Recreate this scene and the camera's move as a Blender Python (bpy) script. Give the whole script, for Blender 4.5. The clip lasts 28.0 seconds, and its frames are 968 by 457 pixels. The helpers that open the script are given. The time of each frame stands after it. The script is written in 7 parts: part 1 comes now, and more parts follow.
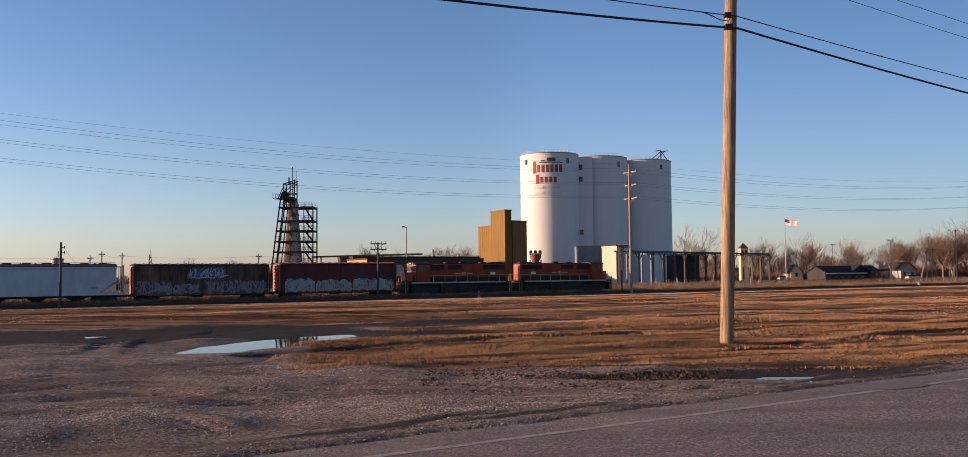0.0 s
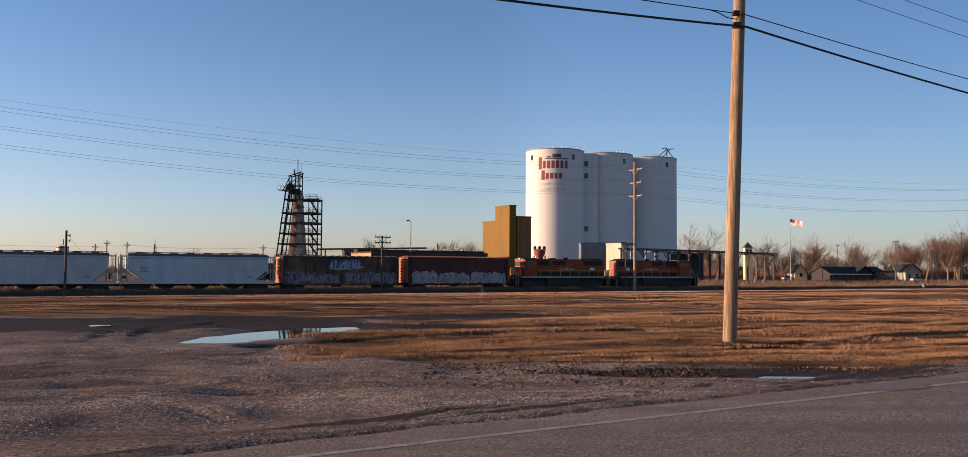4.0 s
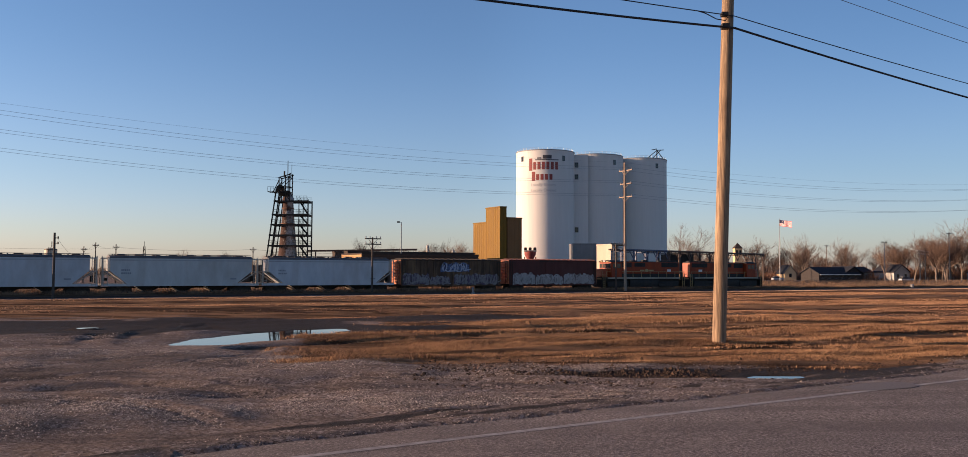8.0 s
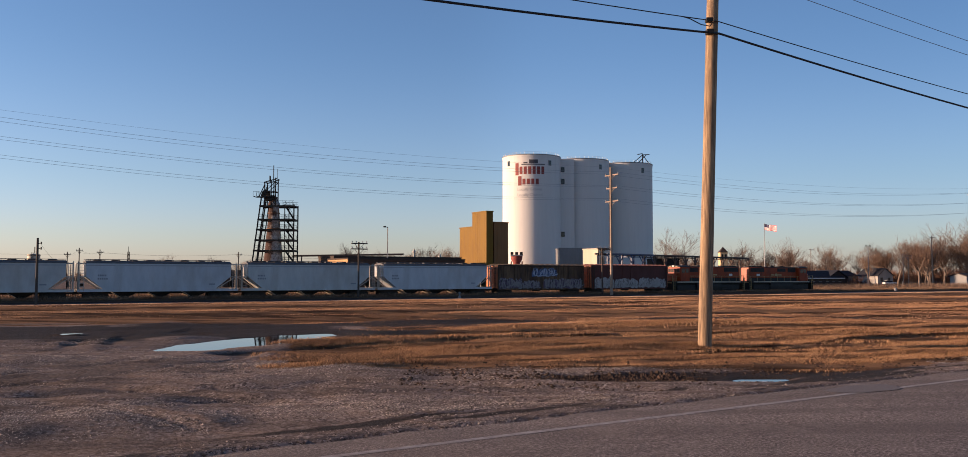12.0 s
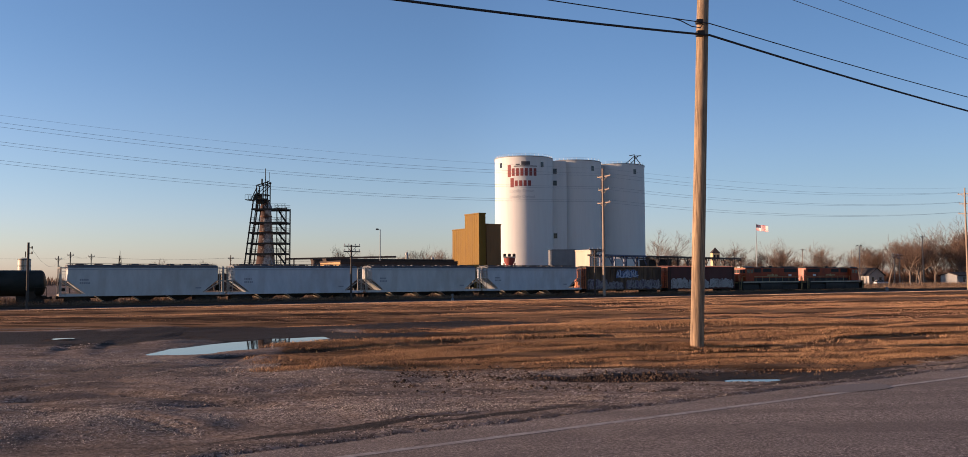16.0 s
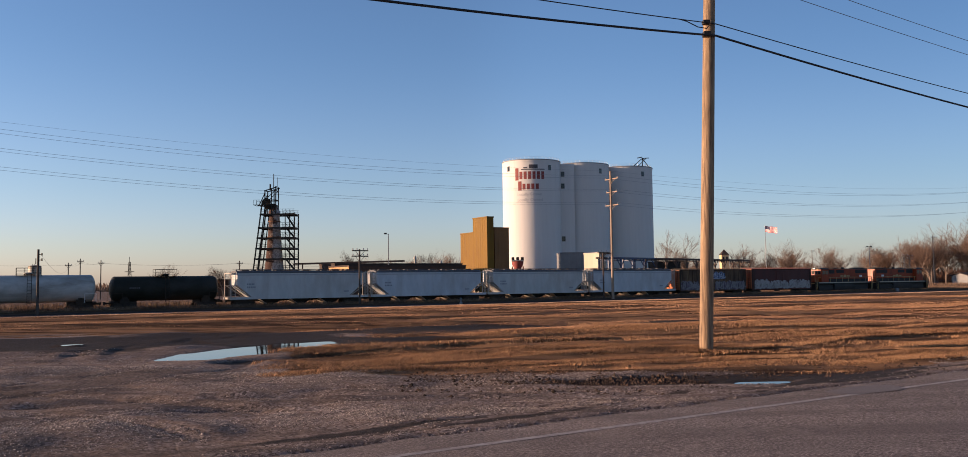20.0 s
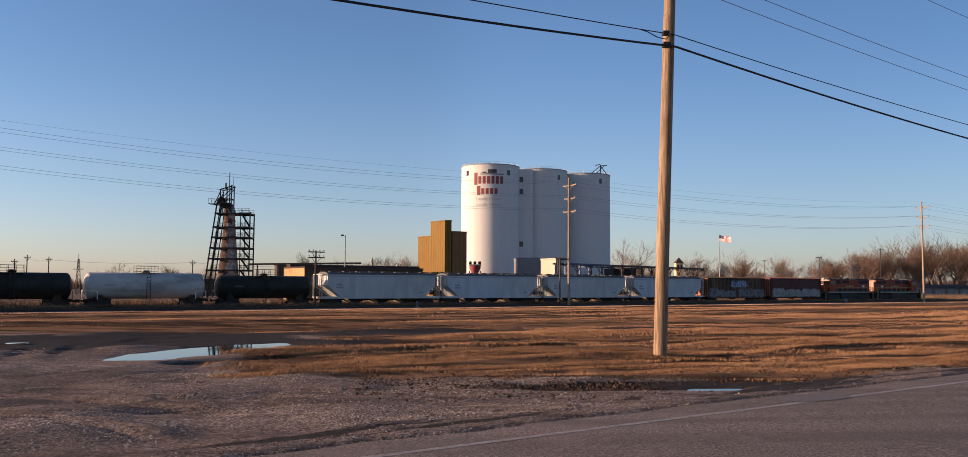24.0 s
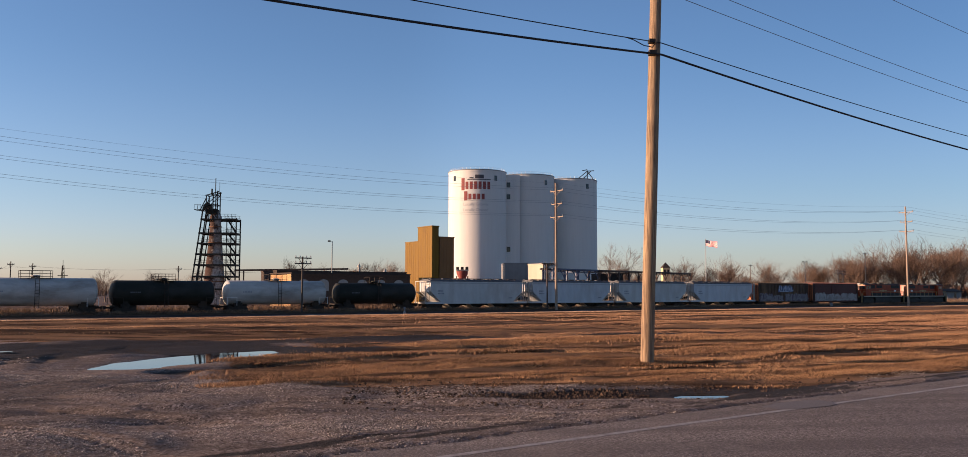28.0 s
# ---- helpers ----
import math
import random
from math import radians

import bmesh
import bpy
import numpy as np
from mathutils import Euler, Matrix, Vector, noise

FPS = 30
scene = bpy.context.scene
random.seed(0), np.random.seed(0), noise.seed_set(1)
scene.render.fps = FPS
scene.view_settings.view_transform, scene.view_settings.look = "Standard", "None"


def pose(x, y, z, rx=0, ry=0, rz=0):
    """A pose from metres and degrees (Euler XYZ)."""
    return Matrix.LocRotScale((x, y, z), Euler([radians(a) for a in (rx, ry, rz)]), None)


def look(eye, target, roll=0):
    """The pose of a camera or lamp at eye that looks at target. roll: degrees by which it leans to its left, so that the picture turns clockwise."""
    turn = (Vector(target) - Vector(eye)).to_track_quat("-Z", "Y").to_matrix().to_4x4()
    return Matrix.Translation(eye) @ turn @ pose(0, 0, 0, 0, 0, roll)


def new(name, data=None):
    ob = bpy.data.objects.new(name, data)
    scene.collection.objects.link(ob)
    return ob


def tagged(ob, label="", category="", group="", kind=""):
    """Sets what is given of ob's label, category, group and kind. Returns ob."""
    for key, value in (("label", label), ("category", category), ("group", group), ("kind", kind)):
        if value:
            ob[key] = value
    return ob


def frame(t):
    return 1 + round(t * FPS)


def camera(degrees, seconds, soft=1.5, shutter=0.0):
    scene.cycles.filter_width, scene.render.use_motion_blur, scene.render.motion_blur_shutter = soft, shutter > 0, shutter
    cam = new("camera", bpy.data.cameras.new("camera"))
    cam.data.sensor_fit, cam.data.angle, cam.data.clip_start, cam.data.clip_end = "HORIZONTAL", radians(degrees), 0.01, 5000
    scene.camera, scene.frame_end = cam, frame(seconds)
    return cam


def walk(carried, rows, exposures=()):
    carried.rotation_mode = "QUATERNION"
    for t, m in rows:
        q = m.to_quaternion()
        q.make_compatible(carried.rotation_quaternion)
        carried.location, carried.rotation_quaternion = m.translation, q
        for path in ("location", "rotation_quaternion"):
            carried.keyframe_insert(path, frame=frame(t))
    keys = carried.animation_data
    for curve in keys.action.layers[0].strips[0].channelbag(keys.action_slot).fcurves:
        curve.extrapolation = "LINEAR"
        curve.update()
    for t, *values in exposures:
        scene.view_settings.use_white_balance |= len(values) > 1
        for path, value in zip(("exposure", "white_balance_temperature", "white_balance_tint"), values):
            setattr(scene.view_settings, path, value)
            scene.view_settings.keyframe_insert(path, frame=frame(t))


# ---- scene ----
from math import cos, sin, pi, sqrt, atan2

cam = camera(58.5, 28.0, soft=0.5)

# seconds, eye x y z, turn x y z
PATH = [
    (0, -0.004, -0.002, 1.651, 93.099, 0.598, 0.029), (0.5, 0.002, -0.018, 1.656, 93.144, 0.417, -0.060), (1, -0.007, -0.020, 1.651, 93.196, 0.238, -0.462),
    (1.5, -0.003, -0.008, 1.654, 93.217, 0.301, -0.329), (2, 0.003, -0.007, 1.651, 93.198, 0.164, -0.132), (2.5, -0.002, -0.005, 1.649, 93.050, -0.015, 0.400),
    (3, 0.020, 0.026, 1.647, 92.961, -0.129, 0.481), (3.5, 0.000, -0.006, 1.643, 92.790, -0.346, 0.286), (5.5, 0.004, -0.018, 1.644, 92.758, -0.258, 0.208),
    (6, 0.010, -0.008, 1.645, 92.762, -0.203, 0.190), (6.5, 0.014, 0.006, 1.646, 92.768, -0.131, 0.199), (7, 0.003, -0.024, 1.639, 92.809, -0.162, -0.077),
    (7.5, 0.004, -0.053, 1.650, 92.804, -0.163, -0.298), (8, 0.019, -0.011, 1.637, 92.863, -0.185, -0.332), (8.5, 0.014, -0.013, 1.643, 92.875, -0.259, -0.338),
    (9, 0.014, -0.030, 1.642, 92.970, -0.202, -0.829), (9.5, 0.018, -0.018, 1.645, 93.000, -0.126, -0.983), (10, 0.015, -0.035, 1.636, 93.046, -0.146, -0.996),
    (10.5, 0.017, -0.026, 1.640, 93.065, -0.112, -1.219), (11, 0.034, 0.006, 1.641, 93.094, -0.047, -1.216), (11.5, 0.023, -0.025, 1.641, 93.110, -0.049, -1.216),
    (12, 0.016, -0.039, 1.635, 93.168, -0.047, -1.225), (12.5, 0.029, -0.025, 1.639, 93.164, 0.080, -1.191), (14.5, 0.040, -0.024, 1.632, 93.220, 0.276, -1.621),
    (15, 0.023, -0.064, 1.637, 93.245, 0.272, -1.613), (15.5, 0.050, 0.007, 1.627, 93.275, 0.308, -1.602), (16, 0.022, -0.066, 1.636, 93.296, 0.299, -1.696),
    (16.5, 0.040, -0.026, 1.634, 93.323, 0.307, -1.672), (17, 0.034, -0.050, 1.636, 93.008, 0.931, -2.360), (17.5, 0.022, -0.075, 1.632, 93.080, 0.861, -2.369),
    (18, 0.024, -0.056, 1.629, 93.196, 0.820, -2.210), (18.5, 0.027, -0.046, 1.634, 93.360, 0.749, -1.629), (19, 0.040, -0.021, 1.627, 93.414, 0.737, -1.550),
    (19.5, 0.035, -0.035, 1.626, 93.535, 0.715, -1.220), (20, 0.048, -0.005, 1.630, 93.541, 0.702, -1.131), (20.5, 0.039, -0.022, 1.637, 93.535, 0.779, -1.150),
    (21, 0.024, -0.066, 1.642, 93.538, 0.790, -1.175), (21.5, 0.033, -0.037, 1.628, 93.595, 0.781, -1.368), (23.5, 0.019, -0.061, 1.632, 93.747, -0.063, -3.750),
    (24, 0.036, -0.013, 1.631, 93.800, -0.278, -3.988), (24.5, 0.014, -0.060, 1.634, 93.540, -1.201, -4.221), (25, 0.010, -0.042, 1.646, 93.650, -1.174, -4.177),
    (25.5, 0.037, -0.018, 1.650, 93.643, -0.947, -4.109), (26, 0.029, -0.017, 1.665, 93.712, -0.640, -3.849), (26.5, 0.040, -0.006, 1.673, 93.935, -0.213, -3.833),
    (27, 0.037, -0.032, 1.681, 94.077, 0.009, -4.239), (27.5, 0.034, -0.028, 1.682, 94.098, 0.049, -4.488), (28, 0.032, -0.036, 1.683, 94.146, -0.099, -4.826),
]
walk(cam, [(r[0], pose(*r[1:])) for r in PATH])

# ---- world, sun, exposure ----
SUN_EL, SUN_DIR = 8.5, Vector((-0.999, -0.03, 0.0)).normalized()
world = bpy.data.worlds.new("world")
scene.world = world
world.use_nodes = True
wt = world.node_tree
sky = wt.nodes.new("ShaderNodeTexSky")
sky.sky_type, sky.sun_disc = "NISHITA", False
sky.sun_elevation = radians(SUN_EL)
sky.sun_rotation = atan2(SUN_DIR.x, SUN_DIR.y)
sky.altitude, sky.air_density, sky.dust_density, sky.ozone_density = 100, 0.93, 0.6, 2.1
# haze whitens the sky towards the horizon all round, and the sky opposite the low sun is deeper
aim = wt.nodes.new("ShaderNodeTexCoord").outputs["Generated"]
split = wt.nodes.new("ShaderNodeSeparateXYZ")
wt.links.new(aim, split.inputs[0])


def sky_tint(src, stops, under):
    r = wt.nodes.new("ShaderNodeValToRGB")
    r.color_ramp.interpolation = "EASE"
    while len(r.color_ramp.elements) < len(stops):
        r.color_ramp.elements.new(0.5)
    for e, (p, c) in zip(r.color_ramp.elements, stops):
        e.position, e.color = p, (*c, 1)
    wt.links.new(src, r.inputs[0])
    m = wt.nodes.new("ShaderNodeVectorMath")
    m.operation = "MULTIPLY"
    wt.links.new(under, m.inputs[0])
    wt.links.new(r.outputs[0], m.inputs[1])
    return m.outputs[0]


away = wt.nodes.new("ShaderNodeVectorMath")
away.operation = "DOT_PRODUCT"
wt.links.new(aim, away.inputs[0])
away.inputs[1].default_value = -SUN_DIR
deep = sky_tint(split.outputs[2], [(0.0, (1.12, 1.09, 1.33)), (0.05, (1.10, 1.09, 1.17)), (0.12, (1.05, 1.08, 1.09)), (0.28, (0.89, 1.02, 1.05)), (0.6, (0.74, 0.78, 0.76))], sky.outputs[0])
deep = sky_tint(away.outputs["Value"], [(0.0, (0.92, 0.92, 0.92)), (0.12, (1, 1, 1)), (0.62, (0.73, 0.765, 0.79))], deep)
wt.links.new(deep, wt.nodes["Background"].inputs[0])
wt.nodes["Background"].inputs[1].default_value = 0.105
sun = new("sun", bpy.data.lights.new("sun", "SUN"))
sun.data.energy, sun.data.angle, sun.data.color = 5.1, radians(0.6), (1.0, 0.675, 0.365)
to_sun = (SUN_DIR * cos(radians(SUN_EL)) + Vector((0, 0, sin(radians(SUN_EL)))))
sun.matrix_world = look(to_sun * 300, (0, 0, 0))
scene.view_settings.exposure = 0.76
scene.view_settings.use_white_balance = True
scene.view_settings.white_balance_temperature, scene.view_settings.white_balance_tint = 5930, 27

# ---- plan: the railway runs at 29.8 degrees to x, the road at 32 degrees ----
TH = radians(29.8)
RAIL_Z, TRACK_Y = -1.15, 124.0
ALONG, ACROSS = Vector((cos(TH), sin(TH), 0)), Vector((-sin(TH), cos(TH), 0))
TRACK_Q = TRACK_Y * cos(TH)
STREAK = radians(18)
RD = radians(32)
ROAD_EDGE, ROAD_LINE, ROAD_FAR = 8.05, 7.22, 0.6


def on_track(s, q=TRACK_Q, z=0.0):
    """s metres along the railway from the point in front of the eye, q metres across from the eye."""
    p = ALONG * (s + TRACK_Y * sin(TH)) + ACROSS * q
    return Vector((p.x, p.y, z))


def track_pose(s, z=RAIL_Z, q=TRACK_Q):
    p = on_track(s, q, z)
    return Matrix.Translation(p) @ Matrix.Rotation(TH, 4, "Z")


def fbm(x, y, scale, seed=0.0):
    return noise.fractal(Vector((x / scale + seed, y / scale - seed, seed * 0.7)), 1.0, 2.0, 3)


def smooth(a, b, v):
    """0 at a, 1 at b, eased between."""
    k = min(1.0, max(0.0, (v - a) / (b - a)))
    return k * k * (3 - 2 * k)


def ground_z(x, y):
    q = -x * sin(TH) + y * cos(TH)
    z = -1.30 * min(1.0, max(0.0, (q - 20) / 80))
    return z


# ---- materials ----
def nodes_of(name):
    m = bpy.data.materials.new(name)
    m.use_nodes = True
    t = m.node_tree
    return m, t, t.nodes["Principled BSDF"]


def link(t, a, b):
    t.links.new(a, b)


def ramp(t, src, stops):
    r = t.nodes.new("ShaderNodeValToRGB")
    e = r.color_ramp.elements
    while len(e) < len(stops):
        e.new(0.5)
    for el, (p, c) in zip(e, stops):
        el.position, el.color = p, (*c, 1) if len(c) == 3 else c
    link(t, src, r.inputs[0])
    return r.outputs[0]


def coords(t, stretch=(1, 1, 1), world_space=False):
    mp = t.nodes.new("ShaderNodeMapping")
    mp.inputs["Scale"].default_value = stretch
    if world_space:
        src = t.nodes.new("ShaderNodeNewGeometry").outputs["Position"]
    else:
        src = t.nodes.new("ShaderNodeTexCoord").outputs["Object"]
    link(t, src, mp.inputs[0])
    return mp.outputs[0]


def tex(t, vec, scale, detail=6, rough=0.6, dist=0.0):
    n = t.nodes.new("ShaderNodeTexNoise")
    n.inputs["Scale"].default_value, n.inputs["Detail"].default_value = scale, detail
    n.inputs["Roughness"].default_value, n.inputs["Distortion"].default_value = rough, dist
    link(t, vec, n.inputs["Vector"])
    return n.outputs["Fac"]


def mix(t, fac, a, b, mode="MIX"):
    n = t.nodes.new("ShaderNodeMix")
    n.data_type, n.blend_type = "RGBA", mode
    for sock, v in ((n.inputs[0], fac), (n.inputs[6], a), (n.inputs[7], b)):
        if isinstance(v, (int, float)):
            sock.default_value = v
        elif isinstance(v, tuple):
            sock.default_value = (*v, 1)
        else:
            link(t, v, sock)
    return n.outputs[2]


def bump(t, height, strength, dist, bsdf):
    b = t.nodes.new("ShaderNodeBump")
    b.inputs["Strength"].default_value, b.inputs["Distance"].default_value = strength, dist
    link(t, height, b.inputs["Height"])
    link(t, b.outputs[0], bsdf.inputs["Normal"])
    return b


def surface(name, c1, c2, scale=1.0, rough=0.7, metal=0.0, stain=None, stain_scale=0.3, stain_amount=0.5, stretch=(1, 1, 1),
            relief=0.2, relief_dist=0.01, grain=None, vary=0.0, amount=(0.35, 0.65)):
    """Two tones mixed by a fine grain, a larger stain over them, and a fine relief."""
    m, t, b = nodes_of(name)
    v = coords(t, stretch)
    g = tex(t, v, scale, 8, 0.65)
    col = ramp(t, g, [(amount[0], c1), (amount[1], c2)])
    if stain:
        s = tex(t, v, stain_scale, 6, 0.6, 0.4)
        f = ramp(t, s, [(0.48, (0, 0, 0)), (0.48 + 0.25, (stain_amount,) * 3)])
        col = mix(t, f, col, stain)
    if vary:
        oi = t.nodes.new("ShaderNodeObjectInfo")
        f = ramp(t, oi.outputs["Random"], [(0.0, (1 - vary,) * 3), (1.0, (1 + vary,) * 3)])
        col = mix(t, 1.0, col, f, "MULTIPLY")
    link(t, col, b.inputs["Base Color"])
    rr = ramp(t, g, [(0.3, (max(0, rough - 0.1),) * 3), (0.7, (min(1, rough + 0.1),) * 3)])
    link(t, rr, b.inputs["Roughness"])
    b.inputs["Metallic"].default_value = metal
    if relief:
        bump(t, tex(t, v, grain or scale * 6, 6, 0.7), relief, relief_dist, b)
    return m


def leafy(name, dark, light, island=True):
    """Blades and twigs: each island its own tone."""
    m, t, b = nodes_of(name)
    geo = t.nodes.new("ShaderNodeNewGeometry")
    col = ramp(t, geo.outputs["Random Per Island"], [(0.0, dark), (1.0, light)])
    v = coords(t, (1, 1, 1), True)
    big = ramp(t, tex(t, v, 0.35, 4), [(0.35, (0.6, 0.56, 0.54)), (0.65, (1.1, 1.08, 1.02))])
    link(t, mix(t, 1.0, col, big, "MULTIPLY"), b.inputs["Base Color"])
    b.inputs["Roughness"].default_value = 0.8
    b.inputs["Specular IOR Level"].default_value = 0.2
    return m


SILO = surface("silo_concrete", (0.62, 0.607, 0.575), (0.675, 0.66, 0.625), 0.6, 0.75, stain=(0.53, 0.505, 0.47), stain_scale=0.6, stain_amount=0.4, stretch=(1, 1, 0.06), relief=0.12, grain=8)
WHITE = surface("white_metal", (0.72, 0.71, 0.68), (0.8, 0.79, 0.76), 1.5, 0.5, stain=(0.5, 0.42, 0.34), stain_amount=0.4, stretch=(1, 1, 0.3))
HOPPER = surface("hopper_paint", (0.45, 0.475, 0.505), (0.55, 0.57, 0.595), 1.2, 0.5, stain=(0.33, 0.29, 0.265), stain_scale=0.45, stain_amount=0.5, stretch=(1, 1, 0.35), relief=0.1)
HOPPER_TAN = surface("hopper_warm_grey", (0.46, 0.465, 0.455), (0.55, 0.555, 0.54), 1.2, 0.5, stain=(0.33, 0.285, 0.245), stain_scale=0.45, stain_amount=0.55, stretch=(1, 1, 0.35), relief=0.1)
HOPPER_ROOF = surface("hopper_roof", (0.32, 0.34, 0.36), (0.42, 0.44, 0.46), 1.0, 0.6, stain=(0.2, 0.17, 0.15))
HOPPER_END = surface("hopper_end_paint", (0.38, 0.345, 0.29), (0.46, 0.42, 0.355), 1.0, 0.55, stain=(0.22, 0.15, 0.11))
# cream tone that paints sunlight onto the chutes' sun-facing sheets
CHUTE_LIT = surface("sunlit_chute_tone", (0.66, 0.58, 0.44), (0.76, 0.67, 0.52), 1.0, 0.6, stain=(0.45, 0.34, 0.24))
BOX_RUST = surface("boxcar_rust_brown", (0.060, 0.039, 0.030), (0.12, 0.070, 0.043), 1.3, 0.75, stain=(0.27, 0.165, 0.085), stain_scale=0.5, stain_amount=0.9, stretch=(1.6, 1, 0.35))
BOX_MAROON = surface("boxcar_maroon", (0.080, 0.025, 0.022), (0.105, 0.033, 0.028), 1.2, 0.6, stain=(0.12, 0.055, 0.045), stain_scale=0.5, stretch=(1, 1, 0.4))
BOX_END = surface("boxcar_red_end", (0.46, 0.15, 0.06), (0.56, 0.20, 0.08), 2.0, 0.75, stain=(0.2, 0.08, 0.045), stain_scale=0.9)
BLACK_TANK = surface("black_tank_paint", (0.016, 0.017, 0.013), (0.027, 0.027, 0.021), 1.0, 0.6, stain=(0.07, 0.065, 0.06), stain_scale=0.5, stain_amount=0.4, stretch=(0.6, 1, 1), relief=0.06)
WHITE_TANK = surface("white_tank_paint", (0.42, 0.40, 0.37), (0.54, 0.52, 0.48), 0.9, 0.45, stain=(0.17, 0.14, 0.11), stain_scale=0.4, stain_amount=0.95, stretch=(0.5, 1, 1.2), relief=0.08)
ORANGE = surface("locomotive_orange", (0.29, 0.045, 0.008), (0.36, 0.06, 0.010), 1.0, 0.42, stain=(0.15, 0.028, 0.008), stain_scale=0.6, stain_amount=0.4, stretch=(1, 1, 0.4), relief=0.08)
# darker copy of the orange, with shade painted in for hood and cab sides
ORANGE_SHADED = surface("shaded_locomotive_orange", (0.25, 0.040, 0.012), (0.36, 0.058, 0.015), 1.2, 0.55, stain=(0.09, 0.024, 0.014), stain_scale=0.7, stain_amount=0.6, stretch=(1, 1, 0.4), relief=0.08)
YELLOW_DULL = surface("grimy_yellow_paint", (0.36, 0.25, 0.10), (0.46, 0.33, 0.14), 2.0, 0.7, stain=(0.18, 0.12, 0.06))
SILL_GREY = surface("grimy_pale_sill", (0.42, 0.37, 0.28), (0.54, 0.47, 0.36), 1.5, 0.7, stain=(0.2, 0.15, 0.1))
BLACK = surface("black_steel", (0.016, 0.016, 0.017), (0.03, 0.029, 0.028), 2.0, 0.6, stain=(0.06, 0.045, 0.035), stain_scale=0.8)
TRUCK = surface("grimy_truck_steel", (0.025, 0.021, 0.018), (0.05, 0.04, 0.032), 3.0, 0.8, stain=(0.08, 0.055, 0.035))
RUST = surface("rusted_steel", (0.11, 0.045, 0.02), (0.2, 0.085, 0.035), 3.0, 0.85, stain=(0.06, 0.03, 0.02), stain_scale=1.0)
RAIL = surface("rail_steel", (0.07, 0.045, 0.03), (0.11, 0.07, 0.045), 3.0, 0.7, 0.3)
TIE = surface("creosoted_tie", (0.03, 0.024, 0.02), (0.06, 0.05, 0.042), 4.0, 0.9, stretch=(1, 6, 1), relief=0.5)
BALLAST = surface("ballast", (0.05, 0.047, 0.046), (0.14, 0.13, 0.125), 9.0, 0.95, stain=(0.05, 0.04, 0.033), stain_scale=0.4, relief=0.9, relief_dist=0.05, grain=12)
POLE_WOOD = surface("weathered_pole_wood", (0.13, 0.083, 0.05), (0.43, 0.295, 0.175), 4.0, 0.9, stain=(0.10, 0.066, 0.045), stain_scale=1.1, stain_amount=0.8, stretch=(6.0, 6.0, 0.35), relief=0.5, relief_dist=0.008, grain=14)
POLE_PALE = surface("sunbleached_pole_wood", (0.26, 0.19, 0.14), (0.36, 0.27, 0.2), 3.0, 0.85, stretch=(3, 3, 0.3))
POLE_DARK = surface("dark_pole_wood", (0.05, 0.04, 0.035), (0.09, 0.07, 0.055), 3.0, 0.9, stretch=(3, 3, 0.3))
CABLE = surface("black_cable_jacket", (0.012, 0.012, 0.013), (0.02, 0.02, 0.02), 2.0, 0.6, relief=0)
WIRE = surface("aluminium_wire", (0.16, 0.17, 0.19), (0.24, 0.25, 0.27), 2.0, 0.5, relief=0)
STEEL = surface("galvanised_steel", (0.34, 0.35, 0.36), (0.44, 0.45, 0.46), 3.0, 0.5, 0.6)
KILN_STEEL = surface("dark_green_steel", (0.011, 0.016, 0.016), (0.022, 0.028, 0.026), 2.0, 0.7, stain=(0.07, 0.035, 0.02), stain_scale=0.7)
BLUE_STEEL = surface("blue_painted_steel", (0.03, 0.05, 0.11), (0.05, 0.07, 0.15), 2.0, 0.5, stain=(0.06, 0.04, 0.03))
BROWN_STEEL = surface("brown_painted_steel", (0.05, 0.032, 0.024), (0.08, 0.05, 0.036), 2.0, 0.7)
TAN_PANEL = surface("tan_sheet_metal", (0.17, 0.092, 0.008), (0.20, 0.109, 0.011), 0.8, 0.6, stain=(0.15, 0.075, 0.012), stain_scale=0.5, stain_amount=0.7, stretch=(1, 1, 0.35), relief=0.05)
BROWN_PANEL = surface("brown_sheet_metal", (0.21, 0.105, 0.04), (0.26, 0.13, 0.05), 0.8, 0.65, stain=(0.13, 0.065, 0.03), stretch=(1, 1, 0.2))
# lit and shaded tones of the warehouse brick
BRICK_LIT = surface("sunlit_tan_brick", (0.36, 0.21, 0.09), (0.52, 0.32, 0.145), 2.5, 0.9, stain=(0.2, 0.1, 0.05), stain_amount=0.6)
BRICK_SHADED = surface("shaded_brown_brick", (0.075, 0.05, 0.038), (0.11, 0.07, 0.05), 2.5, 0.9, stain=(0.06, 0.042, 0.034))
ROOF_DARK = surface("dark_roofing", (0.045, 0.035, 0.032), (0.075, 0.058, 0.05), 1.0, 0.9, stain=(0.10, 0.07, 0.05))
SHINGLE = surface("blue_grey_shingle", (0.02, 0.022, 0.03), (0.035, 0.038, 0.048), 2.0, 0.95)
SHED_GREY = surface("grey_sheet_metal", (0.16, 0.165, 0.17), (0.21, 0.215, 0.22), 1.0, 0.6, stain=(0.12, 0.12, 0.12), stretch=(1, 1, 0.3))
SIDING = surface("pale_siding", (0.36, 0.34, 0.31), (0.43, 0.41, 0.37), 1.5, 0.7, stain=(0.28, 0.26, 0.23))
CREAM = surface("cream_brick", (0.62, 0.44, 0.24), (0.7, 0.5, 0.28), 2.0, 0.85)
